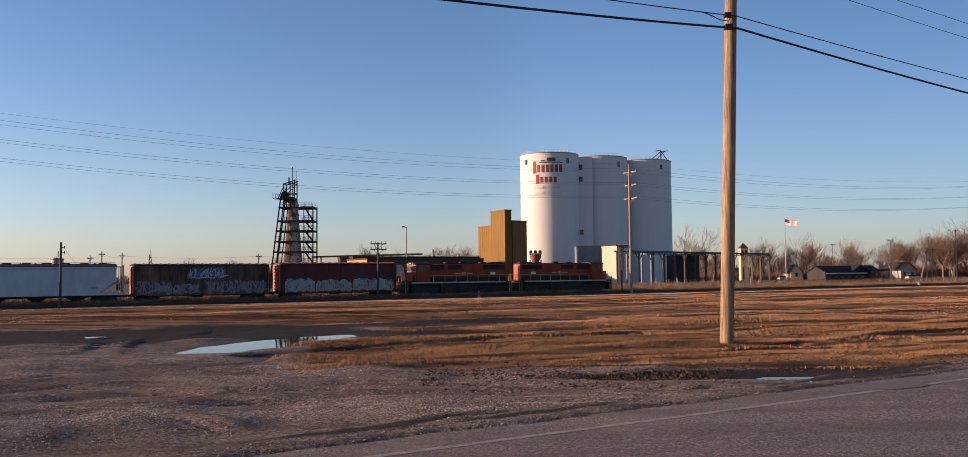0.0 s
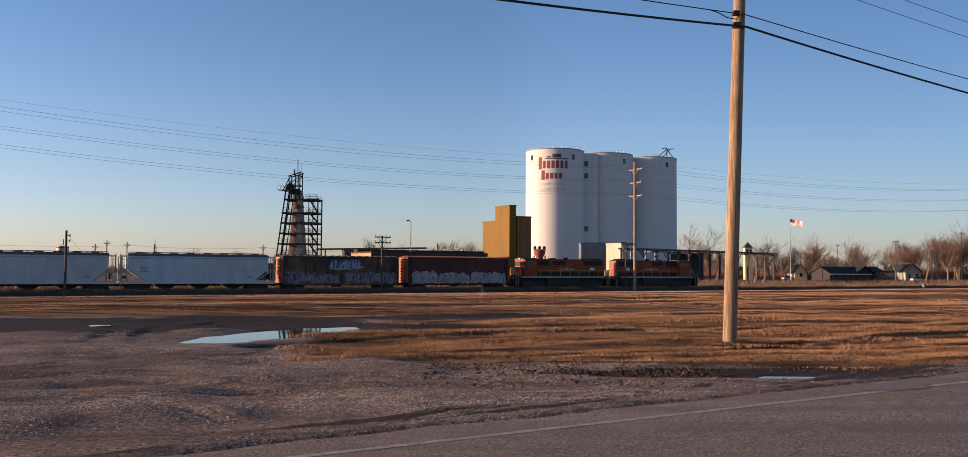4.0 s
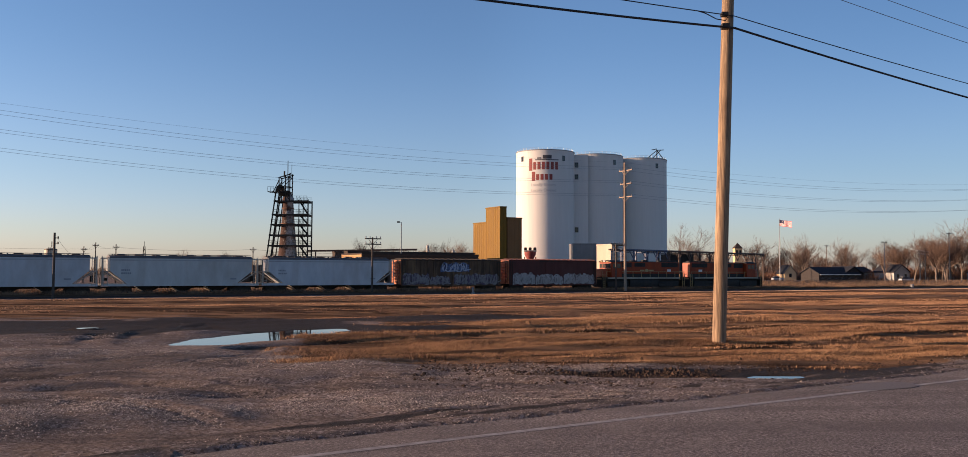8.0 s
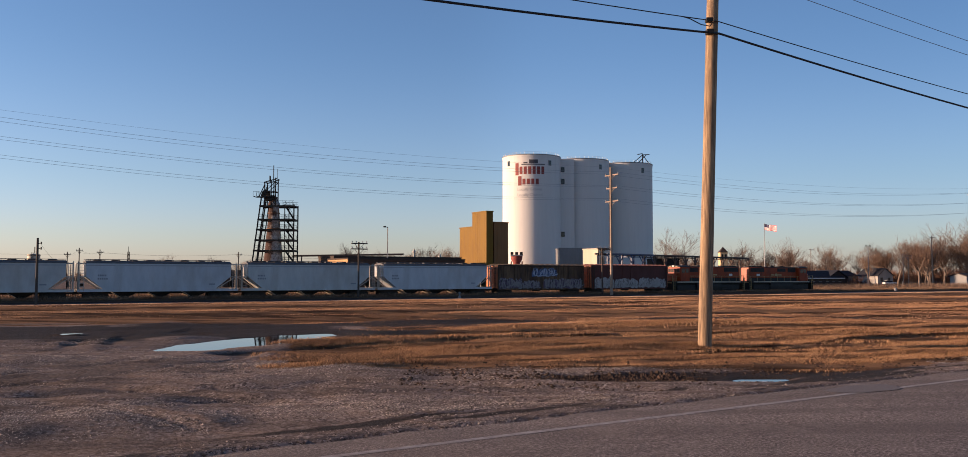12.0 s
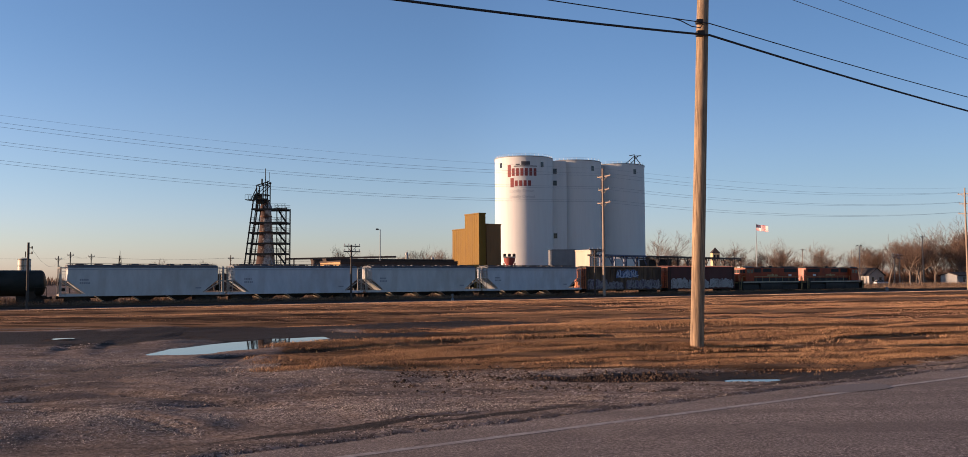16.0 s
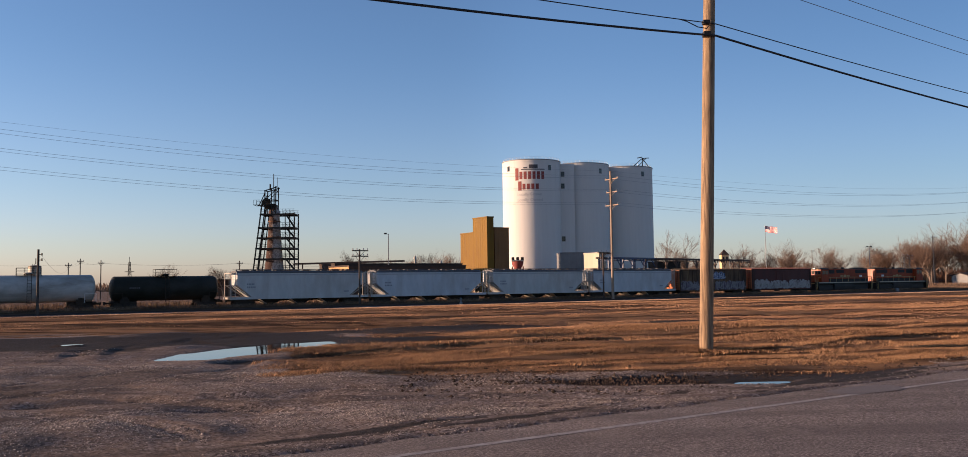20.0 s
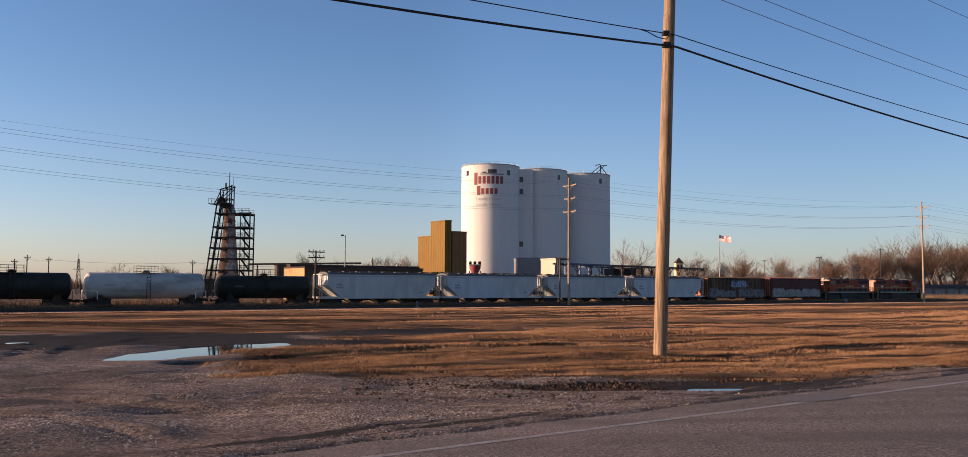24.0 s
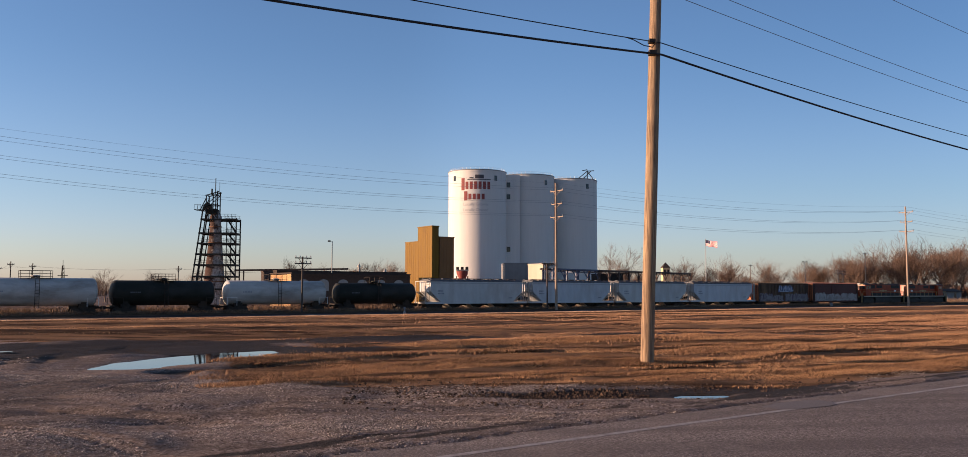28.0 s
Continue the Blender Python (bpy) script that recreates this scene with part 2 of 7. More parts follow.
CREAM_METAL = surface("cream_sheet_metal", (0.44, 0.385, 0.29), (0.5, 0.44, 0.335), 1.2, 0.6, stain=(0.35, 0.3, 0.22), stretch=(1, 1, 0.3))
RED_SIGN = surface("faded_red_paint", (0.21, 0.04, 0.033), (0.28, 0.06, 0.05), 3.0, 0.7)
GREY_SIGN = surface("grey_sign_paint", (0.2, 0.21, 0.24), (0.27, 0.28, 0.31), 3.0, 0.7, relief=0)
FAINT_SIGN = surface("faint_grey_paint", (0.36, 0.36, 0.37), (0.48, 0.475, 0.47), 4.0, 0.7, relief=0)
DARK_SIGN = surface("dark_sign_paint", (0.05, 0.05, 0.06), (0.08, 0.08, 0.09), 3.0, 0.7, relief=0)
FLAG_RED = surface("flag_red_cloth", (0.58, 0.05, 0.05), (0.64, 0.07, 0.07), 8.0, 0.8, relief=0)
FLAG_WHITE = surface("flag_white_cloth", (0.75, 0.75, 0.75), (0.82, 0.82, 0.82), 8.0, 0.8, relief=0)
FLAG_BLUE = surface("flag_blue_cloth", (0.025, 0.027, 0.07), (0.035, 0.037, 0.09), 8.0, 0.8, relief=0)
ASPHALT_PAINT = surface("worn_white_line", (0.36, 0.325, 0.30), (0.20, 0.17, 0.158), 9.0, 0.85, relief=0.4, amount=(0.40, 0.66))
CLOD = leafy("mud_clod", (0.012, 0.009, 0.008), (0.11, 0.07, 0.047))
PATCH = surface("asphalt_patch", (0.10, 0.085, 0.079), (0.19, 0.16, 0.15), 30.0, 0.9, relief=0.5, grain=60)
GRASS_FAR = leafy("dry_field_grass", (0.20, 0.113, 0.066), (0.41, 0.245, 0.145))
GRASS = leafy("dry_grass", (0.11, 0.054, 0.026), (0.70, 0.42, 0.225))
PATH_GRASS = leafy("pale_path_grass", (0.40, 0.26, 0.175), (0.62, 0.43, 0.30))
# near-black copy of the ballast with the bank's shade painted in
BALLAST_SHADED = surface("shaded_ballast", (0.016, 0.012, 0.01), (0.06, 0.046, 0.036), 8.0, 0.95, relief=0.9, relief_dist=0.05, grain=12)
HATCH = surface("dark_hatch_steel", (0.075, 0.075, 0.08), (0.12, 0.12, 0.125), 2.0, 0.7)
THICKET = leafy("undergrowth_stems", (0.15, 0.078, 0.05), (0.38, 0.22, 0.15))
HOUSE_DARK = surface("dark_house_siding", (0.035, 0.031, 0.03), (0.055, 0.048, 0.046), 1.5, 0.8)
STONE = leafy("gravel_stone", (0.06, 0.048, 0.041), (0.66, 0.56, 0.49))
WEED = leafy("dry_weeds", (0.15, 0.10, 0.066), (0.39, 0.265, 0.175))
TWIG = leafy("bare_twigs", (0.085, 0.058, 0.045), (0.25, 0.172, 0.13))
BARK = surface("bark", (0.11, 0.085, 0.066), (0.23, 0.175, 0.135), 5.0, 0.95, stretch=(2, 2, 0.4), relief=0.6)
for m_dark in (ORANGE_SHADED, BLACK_TANK, BLACK, TRUCK, TIE, BALLAST_SHADED, ROOF_DARK, BALLAST, BRICK_SHADED, BOX_RUST, BOX_MAROON, KILN_STEEL, SHINGLE, HOUSE_DARK, TAN_PANEL, BROWN_PANEL, TWIG):
    m_dark.node_tree.nodes["Principled BSDF"].inputs["Specular IOR Level"].default_value = 0.2
PALE_BOARD = surface("pale_window_board", (0.30, 0.28, 0.25), (0.38, 0.355, 0.32), 3.0, 0.8)
GLASS_DARK = surface("dark_window_glass", (0.012, 0.014, 0.018), (0.02, 0.022, 0.028), 1.0, 0.12, relief=0)


def ground_material():
    m, t, b = nodes_of("field_and_gravel")
    v = coords(t, (1, 1, 1), True)
    rot = t.nodes.new("ShaderNodeMapping")
    rot.inputs["Rotation"].default_value = (0, 0, -STREAK)
    rot.inputs["Scale"].default_value = (0.07, 1, 1)
    link(t, v, rot.inputs[0])
    streak = tex(t, rot.outputs[0], 0.7, 8, 0.62, 0.3)
    fine, mid, big = tex(t, v, 28, 8, 0.75), tex(t, v, 3.2, 6, 0.65), tex(t, v, 0.28, 5, 0.6)
    stones = t.nodes.new("ShaderNodeTexVoronoi")
    stones.inputs["Scale"].default_value = 30
    link(t, v, stones.inputs["Vector"])
    grit = ramp(t, stones.outputs["Color"], [(0.12, (0.035, 0.029, 0.027)), (0.5, (0.25, 0.205, 0.185)), (0.85, (0.50, 0.42, 0.385)), (0.96, (0.78, 0.69, 0.63))])
    dirt = ramp(t, fine, [(0.32, (0.045, 0.032, 0.026)), (0.68, (0.40, 0.30, 0.245))])
    gravel = mix(t, ramp(t, mid, [(0.34, (0, 0, 0)), (0.62, (1, 1, 1))]), dirt, grit)
    gravel = mix(t, ramp(t, big, [(0.45, (0, 0, 0)), (0.68, (0.75, 0.75, 0.75))]), gravel, mix(t, fine, (0.045, 0.035, 0.03), (0.28, 0.22, 0.19)))
    patch = t.nodes.new("ShaderNodeMapping")
    patch.inputs["Rotation"].default_value = (0, 0, -STREAK)
    patch.inputs["Scale"].default_value = (0.35, 1.3, 1)
    link(t, v, patch.inputs[0])
    damp = tex(t, patch.outputs[0], 0.8, 7, 0.68, 0.6)
    gravel = mix(t, ramp(t, damp, [(0.50, (0, 0, 0)), (0.64, (0.72, 0.72, 0.72))]), gravel, mix(t, fine, (0.022, 0.019, 0.019), (0.15, 0.125, 0.115)))
    gravel = mix(t, ramp(t, damp, [(0.30, (0.5, 0.5, 0.5)), (0.42, (0, 0, 0))]), gravel, mix(t, fine, (0.22, 0.15, 0.10), (0.50, 0.36, 0.26)))
    soil = ramp(t, fine, [(0.3, (0.015, 0.010, 0.008)), (0.7, (0.12, 0.064, 0.032))])
    thatch = ramp(t, fine, [(0.3, (0.11, 0.056, 0.03)), (0.7, (0.50, 0.29, 0.15))])
    # dark soil streaks also paint long low-sun shadows and ridge shade
    field = mix(t, ramp(t, streak, [(0.42, (0, 0, 0)), (0.56, (1, 1, 1))]), soil, thatch)
    ga = t.nodes.new("ShaderNodeAttribute")
    ga.attribute_name = "grass"
    wa = t.nodes.new("ShaderNodeAttribute")
    wa.attribute_name = "wet"
    gf = t.nodes.new("ShaderNodeMath")
    gf.operation = "MULTIPLY_ADD"
    link(t, mid, gf.inputs[0])
    gf.inputs[1].default_value = 0.7
    link(t, ga.outputs["Fac"], gf.inputs[2])
    col = mix(t, ramp(t, gf.outputs[0], [(0.5, (0, 0, 0)), (0.75, (1, 1, 1))]), gravel, field)
    wf = t.nodes.new("ShaderNodeMath")
    wf.operation = "MULTIPLY_ADD"
    link(t, mid, wf.inputs[0])
    wf.inputs[1].default_value = 0.5
    link(t, wa.outputs["Fac"], wf.inputs[2])
    wet = ramp(t, wf.outputs[0], [(0.6, (0, 0, 0)), (0.95, (1, 1, 1))])
    col = mix(t, wet, col, mix(t, ramp(t, fine, [(0.36, (0, 0, 0)), (0.64, (1, 1, 1))]), (0.013, 0.010, 0.008), (0.085, 0.064, 0.05)))
    link(t, col, b.inputs["Base Color"])
    link(t, ramp(t, wet, [(0.0, (0.95, 0.95, 0.95)), (1.0, (0.7, 0.7, 0.7))]), b.inputs["Roughness"])
    link(t, ramp(t, wet, [(0.0, (0.04, 0.04, 0.04)), (1.0, (0.07, 0.07, 0.07))]), b.inputs["Specular IOR Level"])
    add = t.nodes.new("ShaderNodeMath")
    add.operation = "MULTIPLY_ADD"
    clod = tex(t, v, 11, 5, 0.7)
    link(t, clod, add.inputs[0])
    add.inputs[1].default_value = 0.6
    link(t, mid, add.inputs[2])
    grain = t.nodes.new("ShaderNodeMath")
    grain.operation = "MULTIPLY_ADD"
    link(t, fine, grain.inputs[0])
    grain.inputs[1].default_value = 0.35
    link(t, add.outputs[0], grain.inputs[2])
    rough = bump(t, grain.outputs[0], 1.0, 0.11, b)
    link(t, ramp(t, gf.outputs[0], [(0.5, (0.11, 0.11, 0.11)), (0.8, (0.2, 0.2, 0.2))]), rough.inputs["Distance"])
    return m


def asphalt_material():
    m, t, b = nodes_of("worn_asphalt")
    v = coords(t, (1, 1, 1), True)
    rot = t.nodes.new("ShaderNodeMapping")
    rot.inputs["Rotation"].default_value = (0, 0, -RD)
    rot.inputs["Scale"].default_value = (0.06, 1, 1)
    link(t, v, rot.inputs[0])
    lane = tex(t, rot.outputs[0], 1.3, 4, 0.5)
    fine, mid = tex(t, v, 34, 8, 0.85), tex(t, v, 1.6, 8, 0.72)
    stone = ramp(t, fine, [(0.39, (0.036, 0.03, 0.028)), (0.52, (0.18, 0.151, 0.14)), (0.64, (0.56, 0.485, 0.448))])
    col = mix(t, ramp(t, lane, [(0.42, (0, 0, 0)), (0.58, (0.55, 0.55, 0.55))]), stone, (0.105, 0.088, 0.082))
    col = mix(t, ramp(t, mid, [(0.5, (0, 0, 0)), (0.72, (0.3, 0.3, 0.3))]), col, (0.28, 0.238, 0.22))
    crack = t.nodes.new("ShaderNodeTexVoronoi")
    crack.feature = "DISTANCE_TO_EDGE"
    crack.inputs["Scale"].default_value = 0.22
    warp = t.nodes.new("ShaderNodeVectorMath")
    warp.operation = "ADD"
    nz = t.nodes.new("ShaderNodeTexNoise")
    nz.inputs["Scale"].default_value = 1.2
    link(t, v, nz.inputs["Vector"])
    link(t, v, warp.inputs[0])
    link(t, nz.outputs["Color"], warp.inputs[1])
    link(t, warp.outputs[0], crack.inputs["Vector"])
    cf = ramp(t, crack.outputs["Distance"], [(0.0, (0.4, 0.4, 0.4)), (0.003, (0, 0, 0))])
    col = mix(t, cf, col, (0.03, 0.027, 0.026))
    link(t, col, b.inputs["Base Color"])
    b.inputs["Roughness"].default_value = 0.88
    b.inputs["Specular IOR Level"].default_value = 0.12
    bump(t, tex(t, v, 26, 6, 0.75), 0.8, 0.02, b)
    return m


def water_material():
    m, t, b = nodes_of("still_water")
    b.inputs["Base Color"].default_value = (0.022, 0.02, 0.018, 1)
    b.inputs["Roughness"].default_value = 0.03
    b.inputs["IOR"].default_value = 1.33
    v = coords(t, (1, 1, 1), True)
    bump(t, tex(t, v, 3.0, 3, 0.5), 0.05, 0.01, b)
    return m


def graffiti_material(name, paint, outline, scale, stretch, cover=0.5, bare=0.53):
    """Sprayed shapes: bands of two paints with bare steel between them."""
    m, t, b = nodes_of(name)
    v = coords(t, stretch)
    a, c = tex(t, v, scale, 3, 0.5, 1.6), tex(t, v, scale * 1.9, 3, 0.5, 2.2)
    col = mix(t, ramp(t, a, [(cover - 0.03, (0, 0, 0)), (cover, (1, 1, 1))]), outline, paint)
    col = mix(t, ramp(t, c, [(bare, (0, 0, 0)), (bare + 0.03, (1, 1, 1))]), col, (0.06, 0.045, 0.04))
    link(t, col, b.inputs["Base Color"])
    b.inputs["Roughness"].default_value = 0.6
    return m


def kiln_material():
    """Rust on the hoist side, pale lime crust on the other."""
    m, t, b = nodes_of("rusted_kiln_shell")
    v = coords(t)
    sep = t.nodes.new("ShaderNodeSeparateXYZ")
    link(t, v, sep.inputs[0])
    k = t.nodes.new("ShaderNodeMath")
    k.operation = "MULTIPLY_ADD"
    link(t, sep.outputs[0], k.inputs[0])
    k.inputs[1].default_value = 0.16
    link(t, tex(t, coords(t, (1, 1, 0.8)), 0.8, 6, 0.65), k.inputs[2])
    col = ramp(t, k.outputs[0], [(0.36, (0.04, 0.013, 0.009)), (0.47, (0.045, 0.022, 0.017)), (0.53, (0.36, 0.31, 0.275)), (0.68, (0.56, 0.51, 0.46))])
    col = mix(t, ramp(t, tex(t, v, 2.5, 6), [(0.42, (0, 0, 0)), (0.66, (0.75, 0.75, 0.75))]), col, (0.06, 0.035, 0.028))
    link(t, col, b.inputs["Base Color"])
    b.inputs["Roughness"].default_value = 0.9
    bump(t, tex(t, v, 3, 6), 0.4, 0.05, b)
    return m


KILN_SHELL = kiln_material()
GROUND, ASPHALT, WATER = ground_material(), asphalt_material(), water_material()
GRAF_BLUE = graffiti_material("blue_white_spray", (0.10, 0.14, 0.27), (0.04, 0.05, 0.12), 0.9, (1, 1, 1.2), 0.47, 0.56)
GRAF_PURPLE = graffiti_material("purple_grey_spray", (0.10, 0.062, 0.10), (0.24, 0.21, 0.205), 1.1, (1, 1, 1), 0.5, 0.55)
GRAF_WHITE = graffiti_material("white_grey_spray", (0.40, 0.365, 0.35), (0.20, 0.165, 0.16), 1.3, (1, 1, 0.8), 0.47, 0.60)

SPRAY_PALE = surface("pale_spray_paint", (0.30, 0.275, 0.26), (0.38, 0.35, 0.33), 3.0, 0.6, relief=0)
SPRAY_BLUE = surface("pale_blue_spray_paint", (0.34, 0.38, 0.47), (0.43, 0.47, 0.55), 3.0, 0.6, relief=0)
SPRAY_DARK = surface("dull_grey_spray_paint", (0.17, 0.15, 0.16), (0.26, 0.235, 0.24), 3.0, 0.6, relief=0)

# ---- mesh helpers ----
def box(bm, x0, x1, y0, y1, z0, z1, bev=0.0):
    if bev:
        other = bmesh.new()
        box(other, x0, x1, y0, y1, z0, z1)
        bmesh.ops.bevel(other, geom=other.edges[:], offset=bev, segments=1, affect="EDGES")
        join(bm, other)
        return
    v = [bm.verts.new(p) for p in ((x0, y0, z0), (x1, y0, z0), (x1, y1, z0), (x0, y1, z0), (x0, y0, z1), (x1, y0, z1), (x1, y1, z1), (x0, y1, z1))]
    for f in ((3, 2, 1, 0), (4, 5, 6, 7), (0, 1, 5, 4), (1, 2, 6, 5), (2, 3, 7, 6), (3, 0, 4, 7)):
        bm.faces.new([v[i] for i in f])


def join(bm, other):
    idx = {}
    for v in other.verts:
        idx[v] = bm.verts.new(v.co)
    for f in other.faces:
        bm.faces.new([idx[v] for v in f.verts]).smooth = f.smooth
    other.free()


def tube(bm, p, q, r0, r1=None, n=10, cap=True, shade=True):
    p, q = Vector(p), Vector(q)
    r1 = r0 if r1 is None else r1
    d = (q - p).normalized()
    a = d.orthogonal().normalized()
    c = d.cross(a)
    rings = []
    for o, r in ((p, r0), (q, r1)):
        rings.append([bm.verts.new(o + (a * cos(2 * pi * k / n) + c * sin(2 * pi * k / n)) * r) for k in range(n)])
    for k in range(n):
        bm.faces.new((rings[0][k], rings[0][(k + 1) % n], rings[1][(k + 1) % n], rings[1][k])).smooth = shade
    if cap:
        bm.faces.new(rings[0][::-1])
        bm.faces.new(rings[1])


def beam(bm, p, q, w, h=None):
    """A square bar from p to q."""
    h = h or w
    p, q = Vector(p), Vector(q)
    d = (q - p).normalized()
    side = d.cross(Vector((0, 0, 1)))
    side = side.normalized() if side.length > 0.01 else Vector((1, 0, 0))
    up = side.cross(d)
    v = []
    for o in (p, q):
        for i, j in ((-1, -1), (1, -1), (1, 1), (-1, 1)):
            v.append(bm.verts.new(o + side * (i * w / 2) + up * (j * h / 2)))
    for f in ((0, 1, 2, 3), (7, 6, 5, 4), (0, 4, 5, 1), (1, 5, 6, 2), (2, 6, 7, 3), (3, 7, 4, 0)):
        bm.faces.new([v[i] for i in f])


def chain(bm, pts, r, n=6):
    """A bent round bar through pts."""
    rings = []
    for i, p in enumerate(pts):
        d = (Vector(pts[min(i + 1, len(pts) - 1)]) - Vector(pts[max(i - 1, 0)])).normalized()
        a = d.cross(Vector((0, 0, 1)))
        a = a.normalized() if a.length > 0.01 else Vector((1, 0, 0))
        c = d.cross(a)
        rings.append([bm.verts.new(Vector(p) + (a * cos(2 * pi * k / n) + c * sin(2 * pi * k / n)) * r) for k in range(n)])
    for r0, r1 in zip(rings, rings[1:]):
        for k in range(n):
            bm.faces.new((r0[k], r0[(k + 1) % n], r1[(k + 1) % n], r1[k])).smooth = True
    bm.faces.new(rings[0][::-1])
    bm.faces.new(rings[-1])


def extrude(bm, outline, x0, x1, shade=False):
    """A solid along x from an outline of (y, z)."""
    a = [bm.verts.new((x0, y, z)) for y, z in outline]
    b = [bm.verts.new((x1, y, z)) for y, z in outline]
    n = len(outline)
    for k in range(n):
        bm.faces.new((a[k], a[(k + 1) % n], b[(k + 1) % n], b[k])).smooth = shade
    bm.faces.new(a[::-1])
    bm.faces.new(b)


def lathe(bm, profile, n=32, axis="z", shade=True):
    """A turned solid from (radius, height) pairs about z, or about x."""
    rings = []
    for r, h in profile:
        ring = []
        for k in range(n):
            a = 2 * pi * k / n
            p = (r * cos(a), r * sin(a), h) if axis == "z" else (h, r * cos(a), r * sin(a))
            ring.append(bm.verts.new(p))
        rings.append(ring)
    for r0, r1 in zip(rings, rings[1:]):
        for k in range(n):
            bm.faces.new((r0[k], r0[(k + 1) % n], r1[(k + 1) % n], r1[k])).smooth = shade
    bm.faces.new(rings[0][::-1])
    bm.faces.new(rings[-1])


def mesh_of(name, bm, material):
    bmesh.ops.recalc_face_normals(bm, faces=bm.faces[:])
    me = bpy.data.meshes.new(name)
    bm.to_mesh(me)
    bm.free()
    me.materials.append(material)
    me.set_sharp_from_angle(angle=radians(38))
    return me


def part(name, bm, material, parent, label="", at=None):
    ob = new(name, mesh_of(name, bm, material))
    ob.parent = parent
    if at is not None:
        ob.matrix_local = at
    if label:
        ob["label"] = label
    return ob


def share(ob, parent, at):
    """Another part on the same mesh."""
    o = new(ob.name.split(".")[0], ob.data)
    o.parent = parent
    o.matrix_local = at
    return o


def thing(name, label, category, at=None, group="", kind=""):
    ob = new(name)
    if at is not None:
        ob.matrix_world = at
    return tagged(ob, label, category, group, kind)


def solid(name, bm, material, label, category, at=None, group="", kind=""):
    ob = new(name, mesh_of(name, bm, material))
    if at is not None:
        ob.matrix_world = at
    return tagged(ob, label, category, group, kind)


B = bmesh.new
T = Matrix.Translation


# ---- ground, road, water ----
def spaced(fine0, fine1, step, far0, far1, grow=1.13):
    v = list(np.arange(fine0, fine1 + 1e-6, step))
    d, x = step, fine1
    while x < far1:
        d *= grow
        x += d
        v.append(min(x, far1))
    d, x = step, fine0
    while x > far0:
        d *= grow
        x -= d
        v.insert(0, max(x, far0))
    return v


PUDDLES = (((-5.6, 22.7), 3.85, 1.25, 64, 1), ((4.8, 13.95), 0.62, 0.33, 14, 2), ((-12.6, 27.9), 0.36, 0.3, 20, 3), ((8.4, 31.7), 1.0, 0.3, 20, 4), ((-4.6, 30.4), 0.55, 0.12, 25, 5))


def road_q(x, y):
    return -x * sin(RD) + y * cos(RD)


def grass_at(x, y, streaks=True):
    """How far the ground is grown over, 0 to 1, with or without its thin streaks."""
    q = road_q(x, y)
    w = fbm(x, y, 2.2, 3.1) * 0.9
    front = smooth(0.0, 1.6, y - 14.8 + w + 0.38 * max(0, x - 4)) if x < 9 else smooth(0.0, 1.4, q - 8.7 + w * 0.5)
    front = min(front, smooth(0.0, 1.0, q - 8.7 + w * 0.4))
    edge = -3.8 + 0.09 * max(0.0, y - 24) + 1.2 * w
    if y > 33:
        edge -= 6.0 * (y - 33)
    left = smooth(-0.5, 1.2, x - edge)
    g = front * left
    over = -x * sin(TH) + y * cos(TH)
    s = fbm((x * cos(STREAK) + y * sin(STREAK)) * 0.08, -x * sin(STREAK) + y * cos(STREAK), 2.6, 7.7)
    if streaks:
        k = smooth(22, 30, y)
        g *= 1 - k + k * (0.12 + 0.88 * smooth(-0.32, 0.06, s))
    if y < 34:
        g *= 1 - (0.95 if streaks else 0.3) * rut_or_shade_at(x, y)
    if over > 86:
        g *= 1 - smooth(90.5, 93.5, over + 2 * w)
    if 26 < y < (200 if streaks else 38) and x < 2:
        g *= 1 - 0.8 * smooth(4, -14, x) * (0.55 + 0.45 * smooth(0.15, -0.15, s))
    return g


# the wide fourth strip is a bare hollow standing in for a cast shadow
RUTS_AND_SHADE = ((-5.0, 18.9, -1.2, 21.8, 0.38), (-1.2, 21.8, 4.7, 24.9, 0.36), (4.7, 24.9, 14, 28.6, 0.22), (5.7, 19.2, 13.9, 24.5, 0.85), (-1.4, 16.2, 2.7, 16.3, 0.4), (-3, 23.2, 9, 28.5, 0.2), (2, 27.5, 20, 31, 0.25))


def rut_or_shade_at(x, y):
    """How deep a wheel rut, bare strip or shadow-band hollow is cut here, 0 to 1."""
    best = 0.0
    for x0, y0, x1, y1, w in RUTS_AND_SHADE:
        if min(x0, x1) - 1 < x < max(x0, x1) + 1:
            k = min(1.0, max(0.0, ((x - x0) * (x1 - x0) + (y - y0) * (y1 - y0)) / ((x1 - x0) ** 2 + (y1 - y0) ** 2)))
            d = sqrt((x - x0 - k * (x1 - x0)) ** 2 + (y - y0 - k * (y1 - y0)) ** 2) + 0.12 * noise.noise((x * 0.9, y * 0.9, 3))
            best = max(best, 1 - smooth(w * 0.6, w * 1.7, d))
    return best


